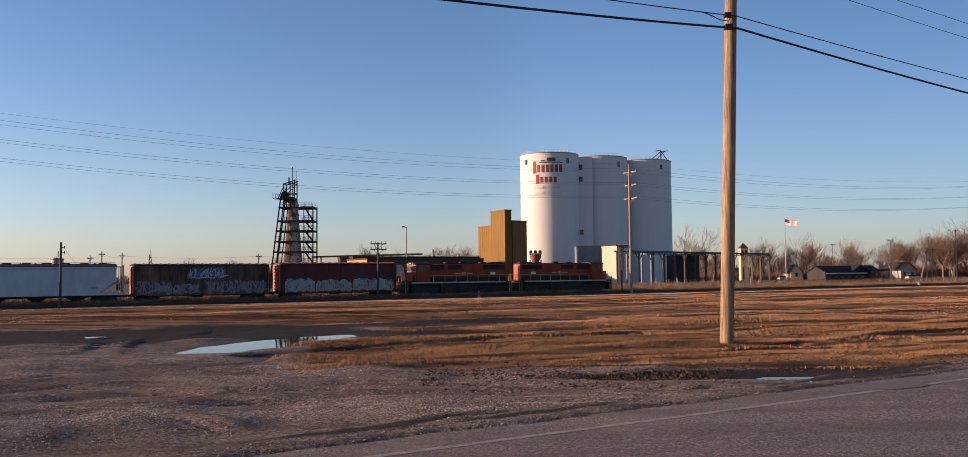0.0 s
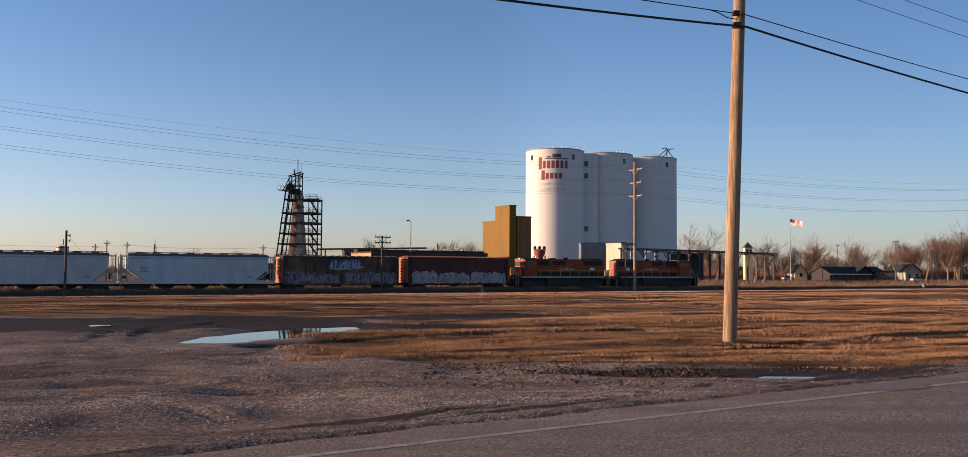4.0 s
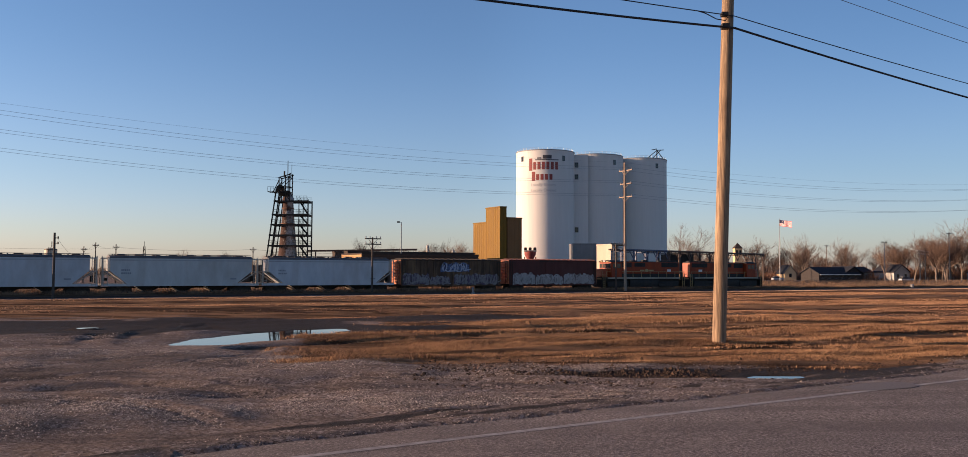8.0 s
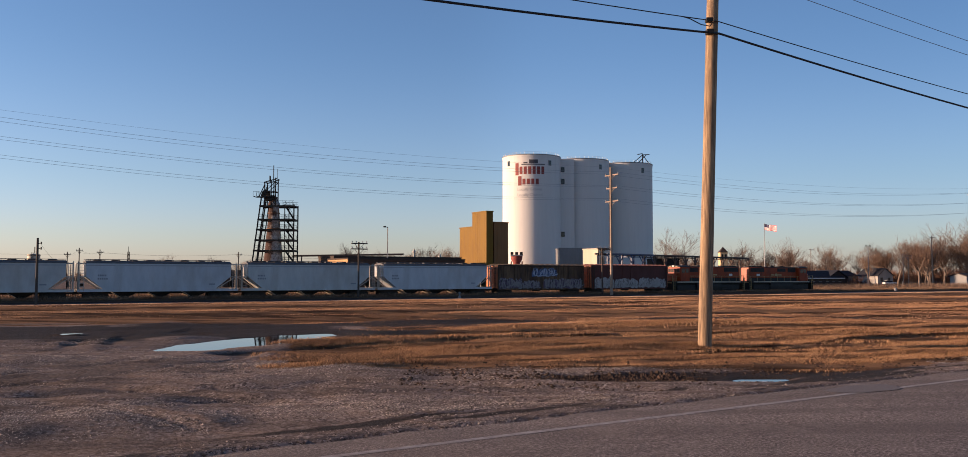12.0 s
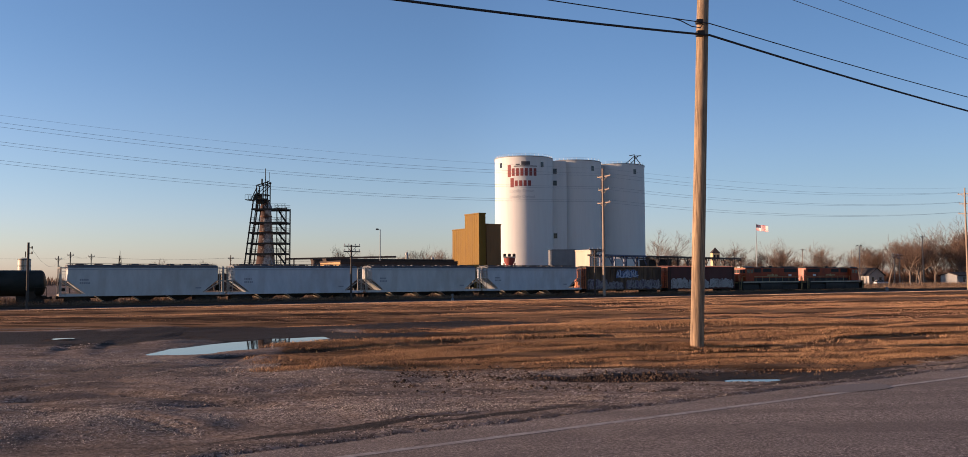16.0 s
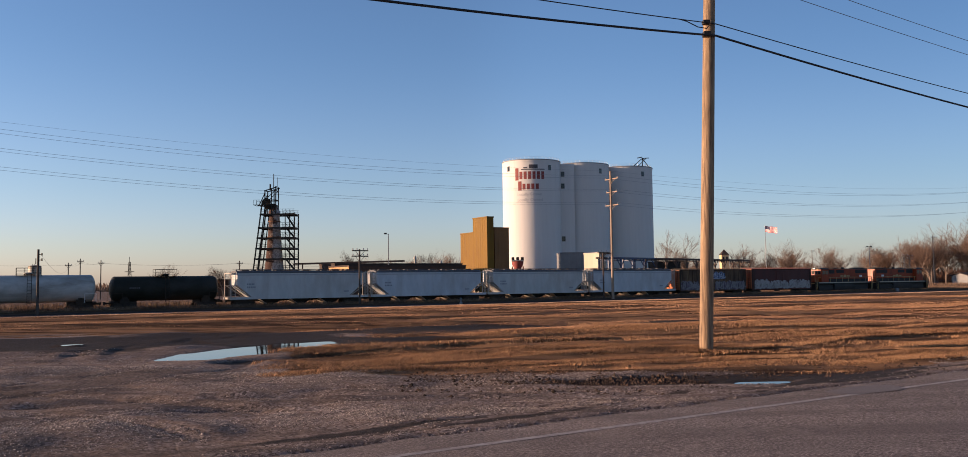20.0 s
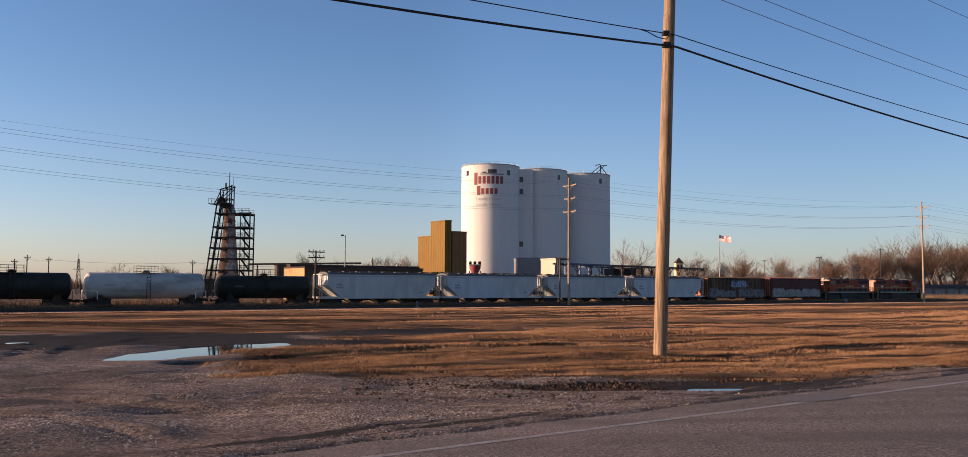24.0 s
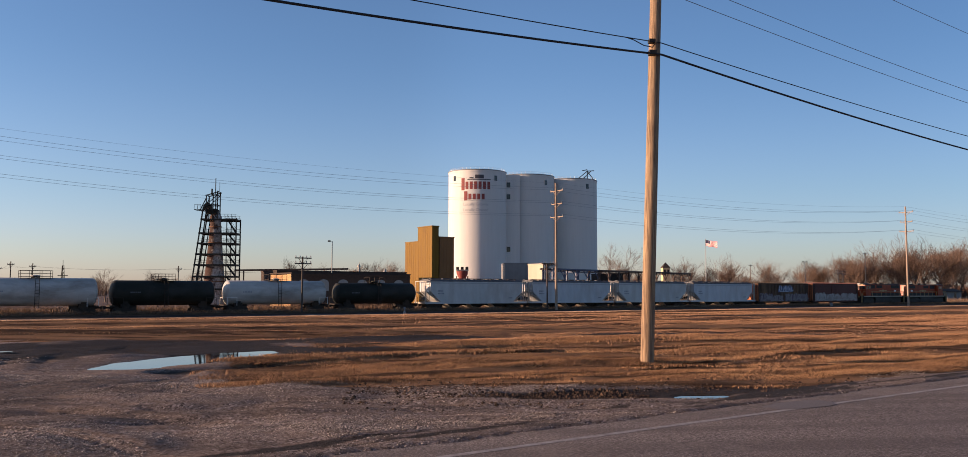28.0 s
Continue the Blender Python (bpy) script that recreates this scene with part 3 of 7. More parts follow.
MARKS = ((2.0, -9.0, 21.5), (2.0, -9.0, 23.1), (-9.0, 4.0, 8.2), (-9.0, 4.0, 9.9), (-1.0, -6.0, 17.5), (-1.0, -6.0, 19.2), (-14.0, 20.0, 8.0), (-14.0, 20.0, 9.6), (-6.0, 41.0, 2.0), (-6.0, 41.0, 2.9), (-6.0, 41.0, 3.8), (-6.0, 41.0, 4.7), (4.0, 26.0, 13.5), (4.0, 26.0, 14.4))


def wheel_mark(x, y):
    """Depth of the curved wheel marks in the gravel."""
    z = 0.0
    for cx, cy, radius in MARKS:
        d = sqrt((x - cx) ** 2 + (y - cy) ** 2) - radius
        if abs(d) < 0.7:
            keep = smooth(-0.25, 0.25, fbm(x, y, 3.0, radius))
            z += keep * (0.04 * math.exp(-(d / 0.13) ** 2) - 0.025 * math.exp(-((d - 0.32) / 0.12) ** 2))
    return z


def wet_or_shade_at(x, y):
    w = fbm(x, y, 2.5, 9.3)
    a = 1 - smooth(0.6, 1.0, sqrt(((x + 11.5) / 11.5) ** 2 + ((y - 28.0 + 0.12 * (x + 11)) / 6.6) ** 2) + 0.25 * w)
    c = 1 - smooth(0.8, 1.15, sqrt(((x - 5) / 17) ** 2 + ((y - 34.4 - 0.08 * (x - 5)) / 3.3) ** 2) + 0.3 * w)
    c *= 0.72
    d = 1 - smooth(0.5, 1.1, sqrt(((x - 4.2) / 4.4) ** 2 + ((y - 14.3 - 0.12 * (x - 4.2)) / 0.8) ** 2) + 0.3 * w)
    q = road_q(x, y)
    s = x * cos(RD) + y * sin(RD)
    e = (1 - smooth(0.3, 0.75, abs(q - 8.75))) * smooth(-0.1, 0.22, fbm(s * 0.1, q, 0.3, 4.0)) * 0.75
    if x < 1 and y < 20:
        e = max(e, 0.5 * smooth(0.0, 0.4, fbm(x * 0.3, y, 1.5, 12.0)) * smooth(1, -4, x))
    # streaks over the field imitate long shadows, darkened like the wet soil
    if y > 26:
        u, v = x * cos(STREAK) + y * sin(STREAK), -x * sin(STREAK) + y * cos(STREAK)
        e = max(e, 0.5 * smooth(0.0, 0.3, fbm(u * 0.12, v, 7.5, 3.3)) * smooth(26, 34, y) * smooth(-16, 2, x) * (1 - smooth(78, 86, -x * sin(TH) + y * cos(TH))))
    if y < 20:
        e = max(e, 0.5 * smooth(0.01, 0.04, wheel_mark(x, y)))
    rut = 0.8 * rut_or_shade_at(x, y) if 18 < y < 30 and x < 5 else 0.0
    return max(a, c, d, e, rut)


def build_ground():
    xs = spaced(-15, 14, 0.17, -4200, 4200, 1.09)
    near_rows = spaced(6.5, 28, 0.15, -1500, 28.0, 1.06)
    ys = near_rows + [y for y in spaced(28.3, 110, 0.45, 28.2, 4600, 1.08) if y > 28.2]
    nx, ny = len(xs), len(ys)
    co, gr, we = [], [], []
    for y in ys:
        for x in xs:
            z = ground_z(x, y)
            near = abs(x) < 120 and -20 < y < 200 and -x * sin(TH) + y * cos(TH) < 108
            g = grass_at(x, y, False) if near else 0.2
            # beyond the tracks 0.4 only darkens the ground
            w = wet_or_shade_at(x, y) if near else 0.4
            q = road_q(x, y)
            if near:
                rough = smooth(0.3, 2.0, abs(q - 4.3) - 3.6)
                z += rough * (1 - 0.7 * min(1.0, w)) * (1 - 0.6 * smooth(1, -4, x) * smooth(16, 21, y)) * (0.05 * fbm(x, y, 1.7, 2.0) + 0.09 * fbm(x, y, 7.0, 5.0)) - 0.04 * w * rough
                if 15 < y < 34:
                    z -= (0.12 if x > 5.2 and y < 26 else 0.07) * rut_or_shade_at(x, y)
                z -= rough * wheel_mark(x, y)
                along = x * cos(TH) + y * sin(TH)
                over = -x * sin(TH) + y * cos(TH)
                if y > 15:
                    z += 0.12 * fbm(along * 0.12, over, 1.9, 1.3) * smooth(15, 20, y)
            for (px, py), a, b, turn, k in PUDDLES:
                if abs(x - px) < 6 and abs(y - py) < 6:
                    r = radians(turn)
                    dx, dy = (x - px) * cos(r) + (y - py) * sin(r), -(x - px) * sin(r) + (y - py) * cos(r)
                    d = sqrt((dx / a) ** 2 + (dy / b) ** 2)
                    flat = 1 - smooth(1.0, 1.7, d)
                    z = z * (1 - flat) + (ground_z(px, py) - 0.075 + 0.055 * smooth(0.55, 1.15, d + 0.22 * fbm(x, y, 1.3, k))) * flat
            if -0.5 < q < ROAD_EDGE + 0.1 and near:
                z -= 0.06
            co.append((x, y, z))
            gr.append(g)
            we.append(w)
    faces = [(j * nx + i, j * nx + i + 1, (j + 1) * nx + i + 1, (j + 1) * nx + i) for j in range(ny - 1) for i in range(nx - 1)]
    me = bpy.data.meshes.new("ground")
    me.from_pydata(co, [], faces)
    for key, vals in (("grass", gr), ("wet", we)):
        me.attributes.new(key, "FLOAT", "POINT").data.foreach_set("value", vals)
    me.polygons.foreach_set("use_smooth", [True] * len(faces))
    me.materials.append(GROUND)
    tagged(new("ground", me), "flat field of dry winter grass, grey gravel and wet soil", "ground", kind="structure")


build_ground()


def road_top(q):
    """Height of the road's crowned surface."""
    return 0.075 - 0.055 * (q - 4.0) / (ROAD_EDGE - 0.12 - 4.0) if q > 4 else 0.03 + 0.045 * (q - ROAD_FAR) / (4.0 - ROAD_FAR)


def build_road():
    bm = B()
    a, n = Vector((cos(RD), sin(RD), 0)), Vector((-sin(RD), cos(RD), 0))
    prev = None
    s = -60.0
    while s < 400:
        e = ROAD_EDGE + 0.14 * noise.noise((s * 0.8, 0, 0)) + 0.06 * noise.noise((s * 3.1, 5, 0))
        row = []
        for q, z in ((-0.2, 0.01), (ROAD_FAR, 0.03), (4.0, 0.075), (e - 0.12, 0.02), (e, -0.015), (e, -0.14)):
            p = a * s + n * q
            row.append(bm.verts.new((p.x, p.y, z + ground_z(p.x, p.y))))
        if prev:
            for i in range(5):
                bm.faces.new((prev[i], row[i], row[i + 1], prev[i + 1]))
        prev = row
        s += 0.25 if -10 < s < 30 else 2.0
    ob = solid("road", bm, ASPHALT, "grey worn asphalt road with cracked, crumbling edge", "road", kind="structure")
    bm = B()
    s, prev = -40.0, None
    while s < 300:
        row = []
        for q in (ROAD_LINE - 0.055 + 0.012 * noise.noise((s, 1, 0)), ROAD_LINE + 0.055 + 0.012 * noise.noise((s, 4, 0))):
            p = a * s + n * q
            row.append(bm.verts.new((p.x, p.y, road_top(q) + 0.003 + ground_z(p.x, p.y))))
        if prev:
            bm.faces.new((prev[0], row[0], row[1], prev[1]))
        prev = row
        s += 0.5 if s < 40 else 4
    part("edge_line", bm, ASPHALT_PAINT, ob, "worn white edge line")
    for s0, q0, a0, b0, k in ((11.4, 7.45, 0.75, 0.32, 3),):
        bm = B()
        rim = []
        for i in range(28):
            u = 2 * pi * i / 28
            m = 1 + 0.25 * noise.noise((cos(u) * 1.5, sin(u) * 1.5, k))
            p = a * (s0 + a0 * m * cos(u)) + n * (q0 + b0 * m * sin(u))
            rim.append(bm.verts.new((p.x, p.y, road_top(q0 + b0 * m * sin(u)) + 0.006)))
        bm.faces.new(rim)
        part("asphalt_patch", bm, PATCH, ob, "dark asphalt patch")


build_road()


def puddle(x, y, a, b, turn, k):
    bm = B()
    z = ground_z(x, y) - 0.045
    rim = []
    r = radians(turn)
    for i in range(64):
        u = 2 * pi * i / 64
        m = 1.12
        px, py = a * m * cos(u), b * m * sin(u)
        rim.append(bm.verts.new((x + px * cos(r) - py * sin(r), y + px * sin(r) + py * cos(r), z)))
    bm.faces.new(rim)
    solid("puddle", bm, WATER, "shallow puddle of still water reflecting the sky", "puddle", kind="structure", group="puddles in the gravel")


for (px, py), pa, pb, pt, pk in PUDDLES:
    puddle(px, py, pa, pb, pt, pk)


# ---- grass and weeds ----
def blades(name, spots, material, label, kind="stuff", lodged=False, even=False):
    """One mesh of bent blades: spots of (x, y, z, height, width)."""
    rng = np.random.default_rng(7)
    s = np.array(spots)
    n = len(s)
    ang, lean, la = rng.uniform(0, 2 * pi, n), rng.uniform(0.2, 1.2, n), rng.uniform(0, 2 * pi, n)
    if lodged:
        lean, la = rng.uniform(0.2, 1.5, n), rng.normal(0, 0.8, n) + pi * rng.integers(0, 2, n)
    if even:
        ang = rng.normal(-pi / 4, 0.45, n)
    base, h, w = s[:, :3], s[:, 3] * rng.uniform(0.6, 1.3, n), s[:, 4]
    side = np.stack([np.cos(ang), np.sin(ang), np.zeros(n)], 1) * (w / 2)[:, None]
    tilt = np.stack([np.cos(la), np.sin(la), np.zeros(n)], 1) * (lean * h)[:, None]
    up = np.stack([np.zeros(n), np.zeros(n), h], 1)
    v = np.stack([base - side, base + side, base + up * 0.6 + tilt * 0.35 + side * 0.7, base + up * 0.6 + tilt * 0.35 - side * 0.7, base + up * 0.95 + tilt], 1).reshape(-1, 3)
    k = np.arange(n) * 5
    quads = np.stack([k, k + 1, k + 2, k + 3], 1)
    if even:
        v = v.reshape(-1, 5, 3)
        v[:, 2:4] += 0.35 * (v[:, 4:5] - v[:, 2:4])
        v = v[:, :4].reshape(-1, 3)
        quads = np.arange(n * 4).reshape(-1, 4)
    tris = np.stack([k + 3, k + 2, k + 4], 1)[: 0 if even else n]
    me = bpy.data.meshes.new(name)
    me.from_pydata(v.tolist(), [], quads.tolist() + tris.tolist())
    me.materials.append(material)
    return tagged(new(name, me), label, "grass", kind=kind)


def build_grass():
    rng = random.Random(11)
    spots = []
    for y0, y1, count, h, w, per, wide in ((14.2, 22, 80000, 0.042, 0.0095, 6, 0.08), (22, 34, 80000, 0.043, 0.0155, 6, 0.2), (34, 60, 62000, 0.042, 0.05, 5, 0.6), (60, 104, 70000, 0.05, 0.10, 5, 1.2)):
        for i in range(count):
            y = y0 + (y1 - y0) * sqrt(rng.random())
            x = rng.uniform(-0.62, 0.72) * y
            g = grass_at(x, y) * max(0.0, 1 - 1.05 * wet_or_shade_at(x, y))
            along, over = x * cos(TH) + y * sin(TH), -x * sin(TH) + y * cos(TH)
            clump = 0.52 + 2.3 * fbm((x * cos(STREAK) + y * sin(STREAK)) * 0.07, -x * sin(STREAK) + y * cos(STREAK), 1.2, 4.4) + 0.35 * fbm(x, y, 0.6, 8.8)
            if y0 > 30:
                u, v = x * cos(STREAK) + y * sin(STREAK), -x * sin(STREAK) + y * cos(STREAK)
                clump = 0.36 + 1.9 * fbm(u * 0.10, v, 6.0, 4.4) + 1.1 * fbm(u * 0.08, v, 1.9, 2.7)
                g = g ** 1.6
            if rng.random() > g * clump * 1.3:
                continue
            z = ground_z(x, y) + 0.12 * fbm(along * 0.12, over, 1.9, 1.3) * smooth(15, 20, y) + 0.05 * fbm(x, y, 1.7, 2.0) + 0.09 * fbm(x, y, 7.0, 5.0) - 0.02
            for b in range(per):
                spots.append((x + 2.0 * rng.uniform(-wide, wide), y + 0.6 * rng.uniform(-wide, wide), z, h * (0.6 + 0.7 * max(0.0, clump)), w * rng.uniform(0.6, 1.5)))
    # tall grass on the ridges beside the wheel ruts and the shadow band
    for x0, y0, x1, y1, w in RUTS_AND_SHADE[:4]:
        d = Vector((x1 - x0, y1 - y0, 0))
        nrm = Vector((-d.y, d.x, 0)).normalized()
        for i in range(int(d.length * 420)):
            k, o = rng.random(), w * 1.3 + abs(rng.gauss(0, 0.22))
            p = Vector((x0, y0, 0)) + d * k + nrm * (o if rng.random() < 0.7 else -o)
            if p.x < -3.6 or rng.random() > 0.8 + 0.6 * noise.noise((p.x * 0.5, p.y * 0.5, 6)):
                continue
            z = ground_z(p.x, p.y) + 0.12 * fbm((p.x * cos(TH) + p.y * sin(TH)) * 0.12, -p.x * sin(TH) + p.y * cos(TH), 1.9, 1.3) + 0.05 * fbm(p.x, p.y, 1.7, 2.0) + 0.09 * fbm(p.x, p.y, 7.0, 5.0) - 0.02
            spots.append((p.x, p.y, z, rng.uniform(0.045, 0.085), 0.011))
    # pale strip of grass before the dirt path along the tracks
    edge = []
    for i in range(26000):
        u, v = rng.uniform(-60, 210), 91.8 + rng.gauss(0, 0.5)
        if rng.random() > 0.75 + 0.7 * noise.noise((u * 0.05, v * 0.2, 2)):
            continue
        p = ALONG * u + ACROSS * v
        edge.append((p.x, p.y, ground_z(p.x, p.y) - 0.02, 0.13, rng.uniform(0.06, 0.2)))
    blades("path_grass", edge, PATH_GRASS, "pale sunlit dry grass along the dirt path", lodged=True, even=True)
    blades("grass", [s for s in spots if s[1] < 32], GRASS, "short dry straw-coloured winter grass in clumps", lodged=True)
    blades("field_grass", [s for s in spots if s[1] >= 32], GRASS_FAR, "dry brown winter grass across the field", lodged=True, even=True)
    spots = []
    for i in range(90000):
        s, q = rng.uniform(-110, 200), TRACK_Q - 2.35 + rng.uniform(-0.75, 0.7)
        d = 0.85 + 0.35 * noise.noise((s * 0.11, q, 0)) + 0.3 * noise.noise((s * 0.5, 3, 0))
        if rng.random() > d:
            continue
        p = on_track(s, q)
        spots.append((p.x, p.y, -1.36, 0.55 + 0.35 * max(0, d - 0.5), 0.05))
    for i in range(52000):
        s, q = rng.uniform(25, 270), TRACK_Q + rng.uniform(3, 32)
        d = 0.7 + 0.6 * noise.noise((s * 0.08, q * 0.3, 9))
        if rng.random() > d:
            continue
        p = on_track(s, q)
        spots.append((p.x, p.y, -1.34, 0.8 + 0.5 * smooth(3, 12, q - TRACK_Q), 0.08))
    for i in range(46000):
        s, q = rng.uniform(-130, 150), TRACK_Q + rng.uniform(2.4, 9.0)
        if rng.random() > 0.8 + 0.5 * noise.noise((s * 0.12, q * 0.3, 4)):
            continue
        p = on_track(s, q)
        spots.append((p.x, p.y, -1.36, 0.75 + 0.45 * smooth(60, 0, s), 0.06))
    blades("weeds", spots, WEED, "tall dry weeds between the railway tracks")


build_grass()


def build_stones():
    """Loose gravel: squashed eight-sided stones strewn over the lot and the road's shoulder."""
    rng = random.Random(4)
    spots = []
    for y0, y1, count, a, b in ((7.0, 12.0, 150000, 0.004, 0.014), (12.0, 18.0, 170000, 0.005, 0.016), (18.0, 26.0, 40000, 0.007, 0.02)):
        for i in range(count):
            y = y0 + (y1 - y0) * sqrt(rng.random())
            x = rng.uniform(-0.66, 0.62) * y
            q = road_q(x, y)
            if q < ROAD_EDGE + 0.02 + 0.5 * rng.random() ** 3 - 0.35 * rng.random() ** 4 or rng.random() < grass_at(x, y, False) * 1.7:
                continue
            if rng.random() > 0.66 + 0.38 * fbm(x, y, 2.4, 6.1) + 0.35 * fbm(x, y, 0.7, 2.2) or wet_or_shade_at(x, y) > 0.35 + 0.5 * rng.random():
                continue
            z = ground_z(x, y) + 0.05 * fbm(x, y, 1.7, 2.0) + 0.09 * fbm(x, y, 7.0, 5.0) - 0.05 * wet_or_shade_at(x, y) if q > ROAD_EDGE + 0.6 else 0.0
            if q < ROAD_EDGE + 0.6 and rng.random() < 0.6:
                continue
            if any(((x - px) ** 2 + (y - py) ** 2) < 12 for (px, py), pa, pb, pt, pk in PUDDLES if pa > 2):
                continue
            spots.append((x, y, z, a + (b - a) * rng.random() ** 4))
    s = np.array(spots)
    n = len(s)
    g = np.random.default_rng(2)
    unit = np.array([(1, 0, 0), (-1, 0, 0), (0, 1, 0), (0, -1, 0), (0, 0, 1), (0, 0, -1)], float)
    shape = g.uniform(0.6, 1.35, (n, 6, 1)) * np.array([1.1, 1.0, 0.75])
    ang = g.uniform(0, 2 * pi, n)
    v = unit[None] * shape * s[:, 3][:, None, None]
    v += g.uniform(-0.25, 0.25, (n, 6, 3)) * s[:, 3][:, None, None]
    c, d = np.cos(ang)[:, None], np.sin(ang)[:, None]
    v = np.stack([v[:, :, 0] * c - v[:, :, 1] * d, v[:, :, 0] * d + v[:, :, 1] * c, v[:, :, 2]], 2) + s[:, None, :3]
    f = np.array([(0, 2, 4), (2, 1, 4), (1, 3, 4), (3, 0, 4)])
    faces = (np.arange(n)[:, None, None] * 6 + f[None]).reshape(-1, 3)
    me = bpy.data.meshes.new("gravel_stones")
    me.from_pydata(v.reshape(-1, 3).tolist(), [], faces.tolist())
    me.materials.append(STONE)
    tagged(new("gravel_stones", me), "loose grey gravel stones on the lot", "gravel", kind="stuff")


build_stones()


def build_clods():
    """Dark lumps of mud and torn turf along the edge of the grass and round the small puddle."""
    rng = random.Random(12)
    co, fa = [], []
    k = 0
    for i in range(15000):
        x = rng.uniform(-1.0, 14)
        y = 14.4 + 0.1 * max(0.0, x - 4) + rng.gauss(0, 0.75)
        q = road_q(x, y)
        if q < ROAD_EDGE + 0.25 or rng.random() > 0.25 + 0.75 * wet_or_shade_at(x, y) + 0.5 * fbm(x, y, 1.5, 3.3):
            continue
        if (x - 4.8) ** 2 / 0.5 + (y - 13.95) ** 2 / 0.16 < 1:
            continue
        z = ground_z(x, y) + 0.05 * fbm(x, y, 1.7, 2.0) + 0.09 * fbm(x, y, 7.0, 5.0) - 0.05 * wet_or_shade_at(x, y)
        a = 0.009 + 0.03 * rng.random() ** 3
        p = [(a * rng.uniform(0.7, 1.6), 0, 0), (-a * rng.uniform(0.7, 1.6), 0, 0), (0, a * rng.uniform(0.6, 1.2), 0), (0, -a * rng.uniform(0.6, 1.2), 0), (0, 0, a * rng.uniform(0.5, 1.1)), (0, 0, -a)]
        co += [(x + u, y + v, z + w) for u, v, w in p]
        fa += [(k, k + 2, k + 4), (k + 2, k + 1, k + 4), (k + 1, k + 3, k + 4), (k + 3, k, k + 4), (k + 2, k, k + 5), (k + 1, k + 2, k + 5), (k + 3, k + 1, k + 5), (k, k + 3, k + 5)]
        k += 6
    me = bpy.data.meshes.new("mud_clods")
    me.from_pydata(co, [], fa)
    me.materials.append(CLOD)
    tagged(new("mud_clods", me), "dark lumps of mud at the edge of the grass", "mud", kind="stuff")


build_clods()


# ---- railway ----
def build_track(q, lift=0.0, bed=BALLAST):
    s0, s1 = -170, 330
    m = track_pose(0, RAIL_Z + lift, q)
    bm = B()
    extrude(bm, [(-2.4 - lift, -0.3 - lift), (-1.6, -0.15), (1.6, -0.15), (2.4 + lift, -0.3 - lift), (2.5 + lift, -0.9), (-2.5 - lift, -0.9)], s0, s1)
    track = solid("railway_track", bm, bed, "railway track with rusty rails on dark weedy ballast", "track", m, kind="structure", group="railway tracks")
    for y in (-0.755, 0.755):
        bm = B()
        extrude(bm, [(y - 0.07, -0.17), (y + 0.07, -0.17), (y + 0.07, -0.155), (y + 0.012, -0.13), (y + 0.012, -0.04), (y + 0.036, -0.03), (y + 0.036, 0), (y - 0.036, 0), (y - 0.036, -0.03), (y - 0.012, -0.04), (y - 0.012, -0.13), (y - 0.07, -0.155)], s0, s1)
        part("rail", bm, RAIL, track)
    co, fa = [], []
    s, k = s0, 0
    rng = random.Random(3)
    while s < s1:
        a, b = s + rng.uniform(-0.03, 0.03), 1.3 + rng.uniform(-0.05, 0.05)
        co += [(a - 0.11, -b, -0.165), (a + 0.11, -b, -0.165), (a + 0.11, b, -0.165), (a - 0.11, b, -0.165), (a - 0.11, -b, -0.3), (a + 0.11, -b, -0.3), (a + 0.11, b, -0.3), (a - 0.11, b, -0.3)]
        fa += [(k, k + 1, k + 2, k + 3), (k, k + 4, k + 5, k + 1), (k + 1, k + 5, k + 6, k + 2), (k + 2, k + 6, k + 7, k + 3), (k + 3, k + 7, k + 4, k)]
        k += 8
        s += 0.55
    me = bpy.data.meshes.new("ties")
    me.from_pydata(co, [], fa)
    me.materials.append(TIE)
    o = tagged(new("ties", me), "dark wooden ties", kind="stuff")
    o.parent = track


build_track(TRACK_Q)
# near track: raised bed, coloured dark as its shaded bank
build_track(TRACK_Q - 4.7, 0.15, BALLAST_SHADED)


# ---- train ----
def wheelset_mesh():
    bm = B()
    for s in (-1, 1):
        o = B()
        lathe(o, [(0.1, 0.69), (0.2, 0.68), (0.42, 0.70), (0.49, 0.69), (0.49, 0.725), (0.46, 0.735), (0.455, 0.82), (0.40, 0.825), (0.38, 0.79), (0.2, 0.78), (0.16, 0.84), (0.1, 0.84)], 20, "x")
        for v in o.verts:
            v.co.x *= s
        join(bm, o)
    tube(bm, (-1.0, 0, 0), (1.0, 0, 0), 0.085, n=10)
    for v in bm.verts:
        v.co = Vector((v.co.y, v.co.x, v.co.z))
    return mesh_of("wheelset", bm, TRUCK)


WHEELSET = wheelset_mesh()
WHEELS = []


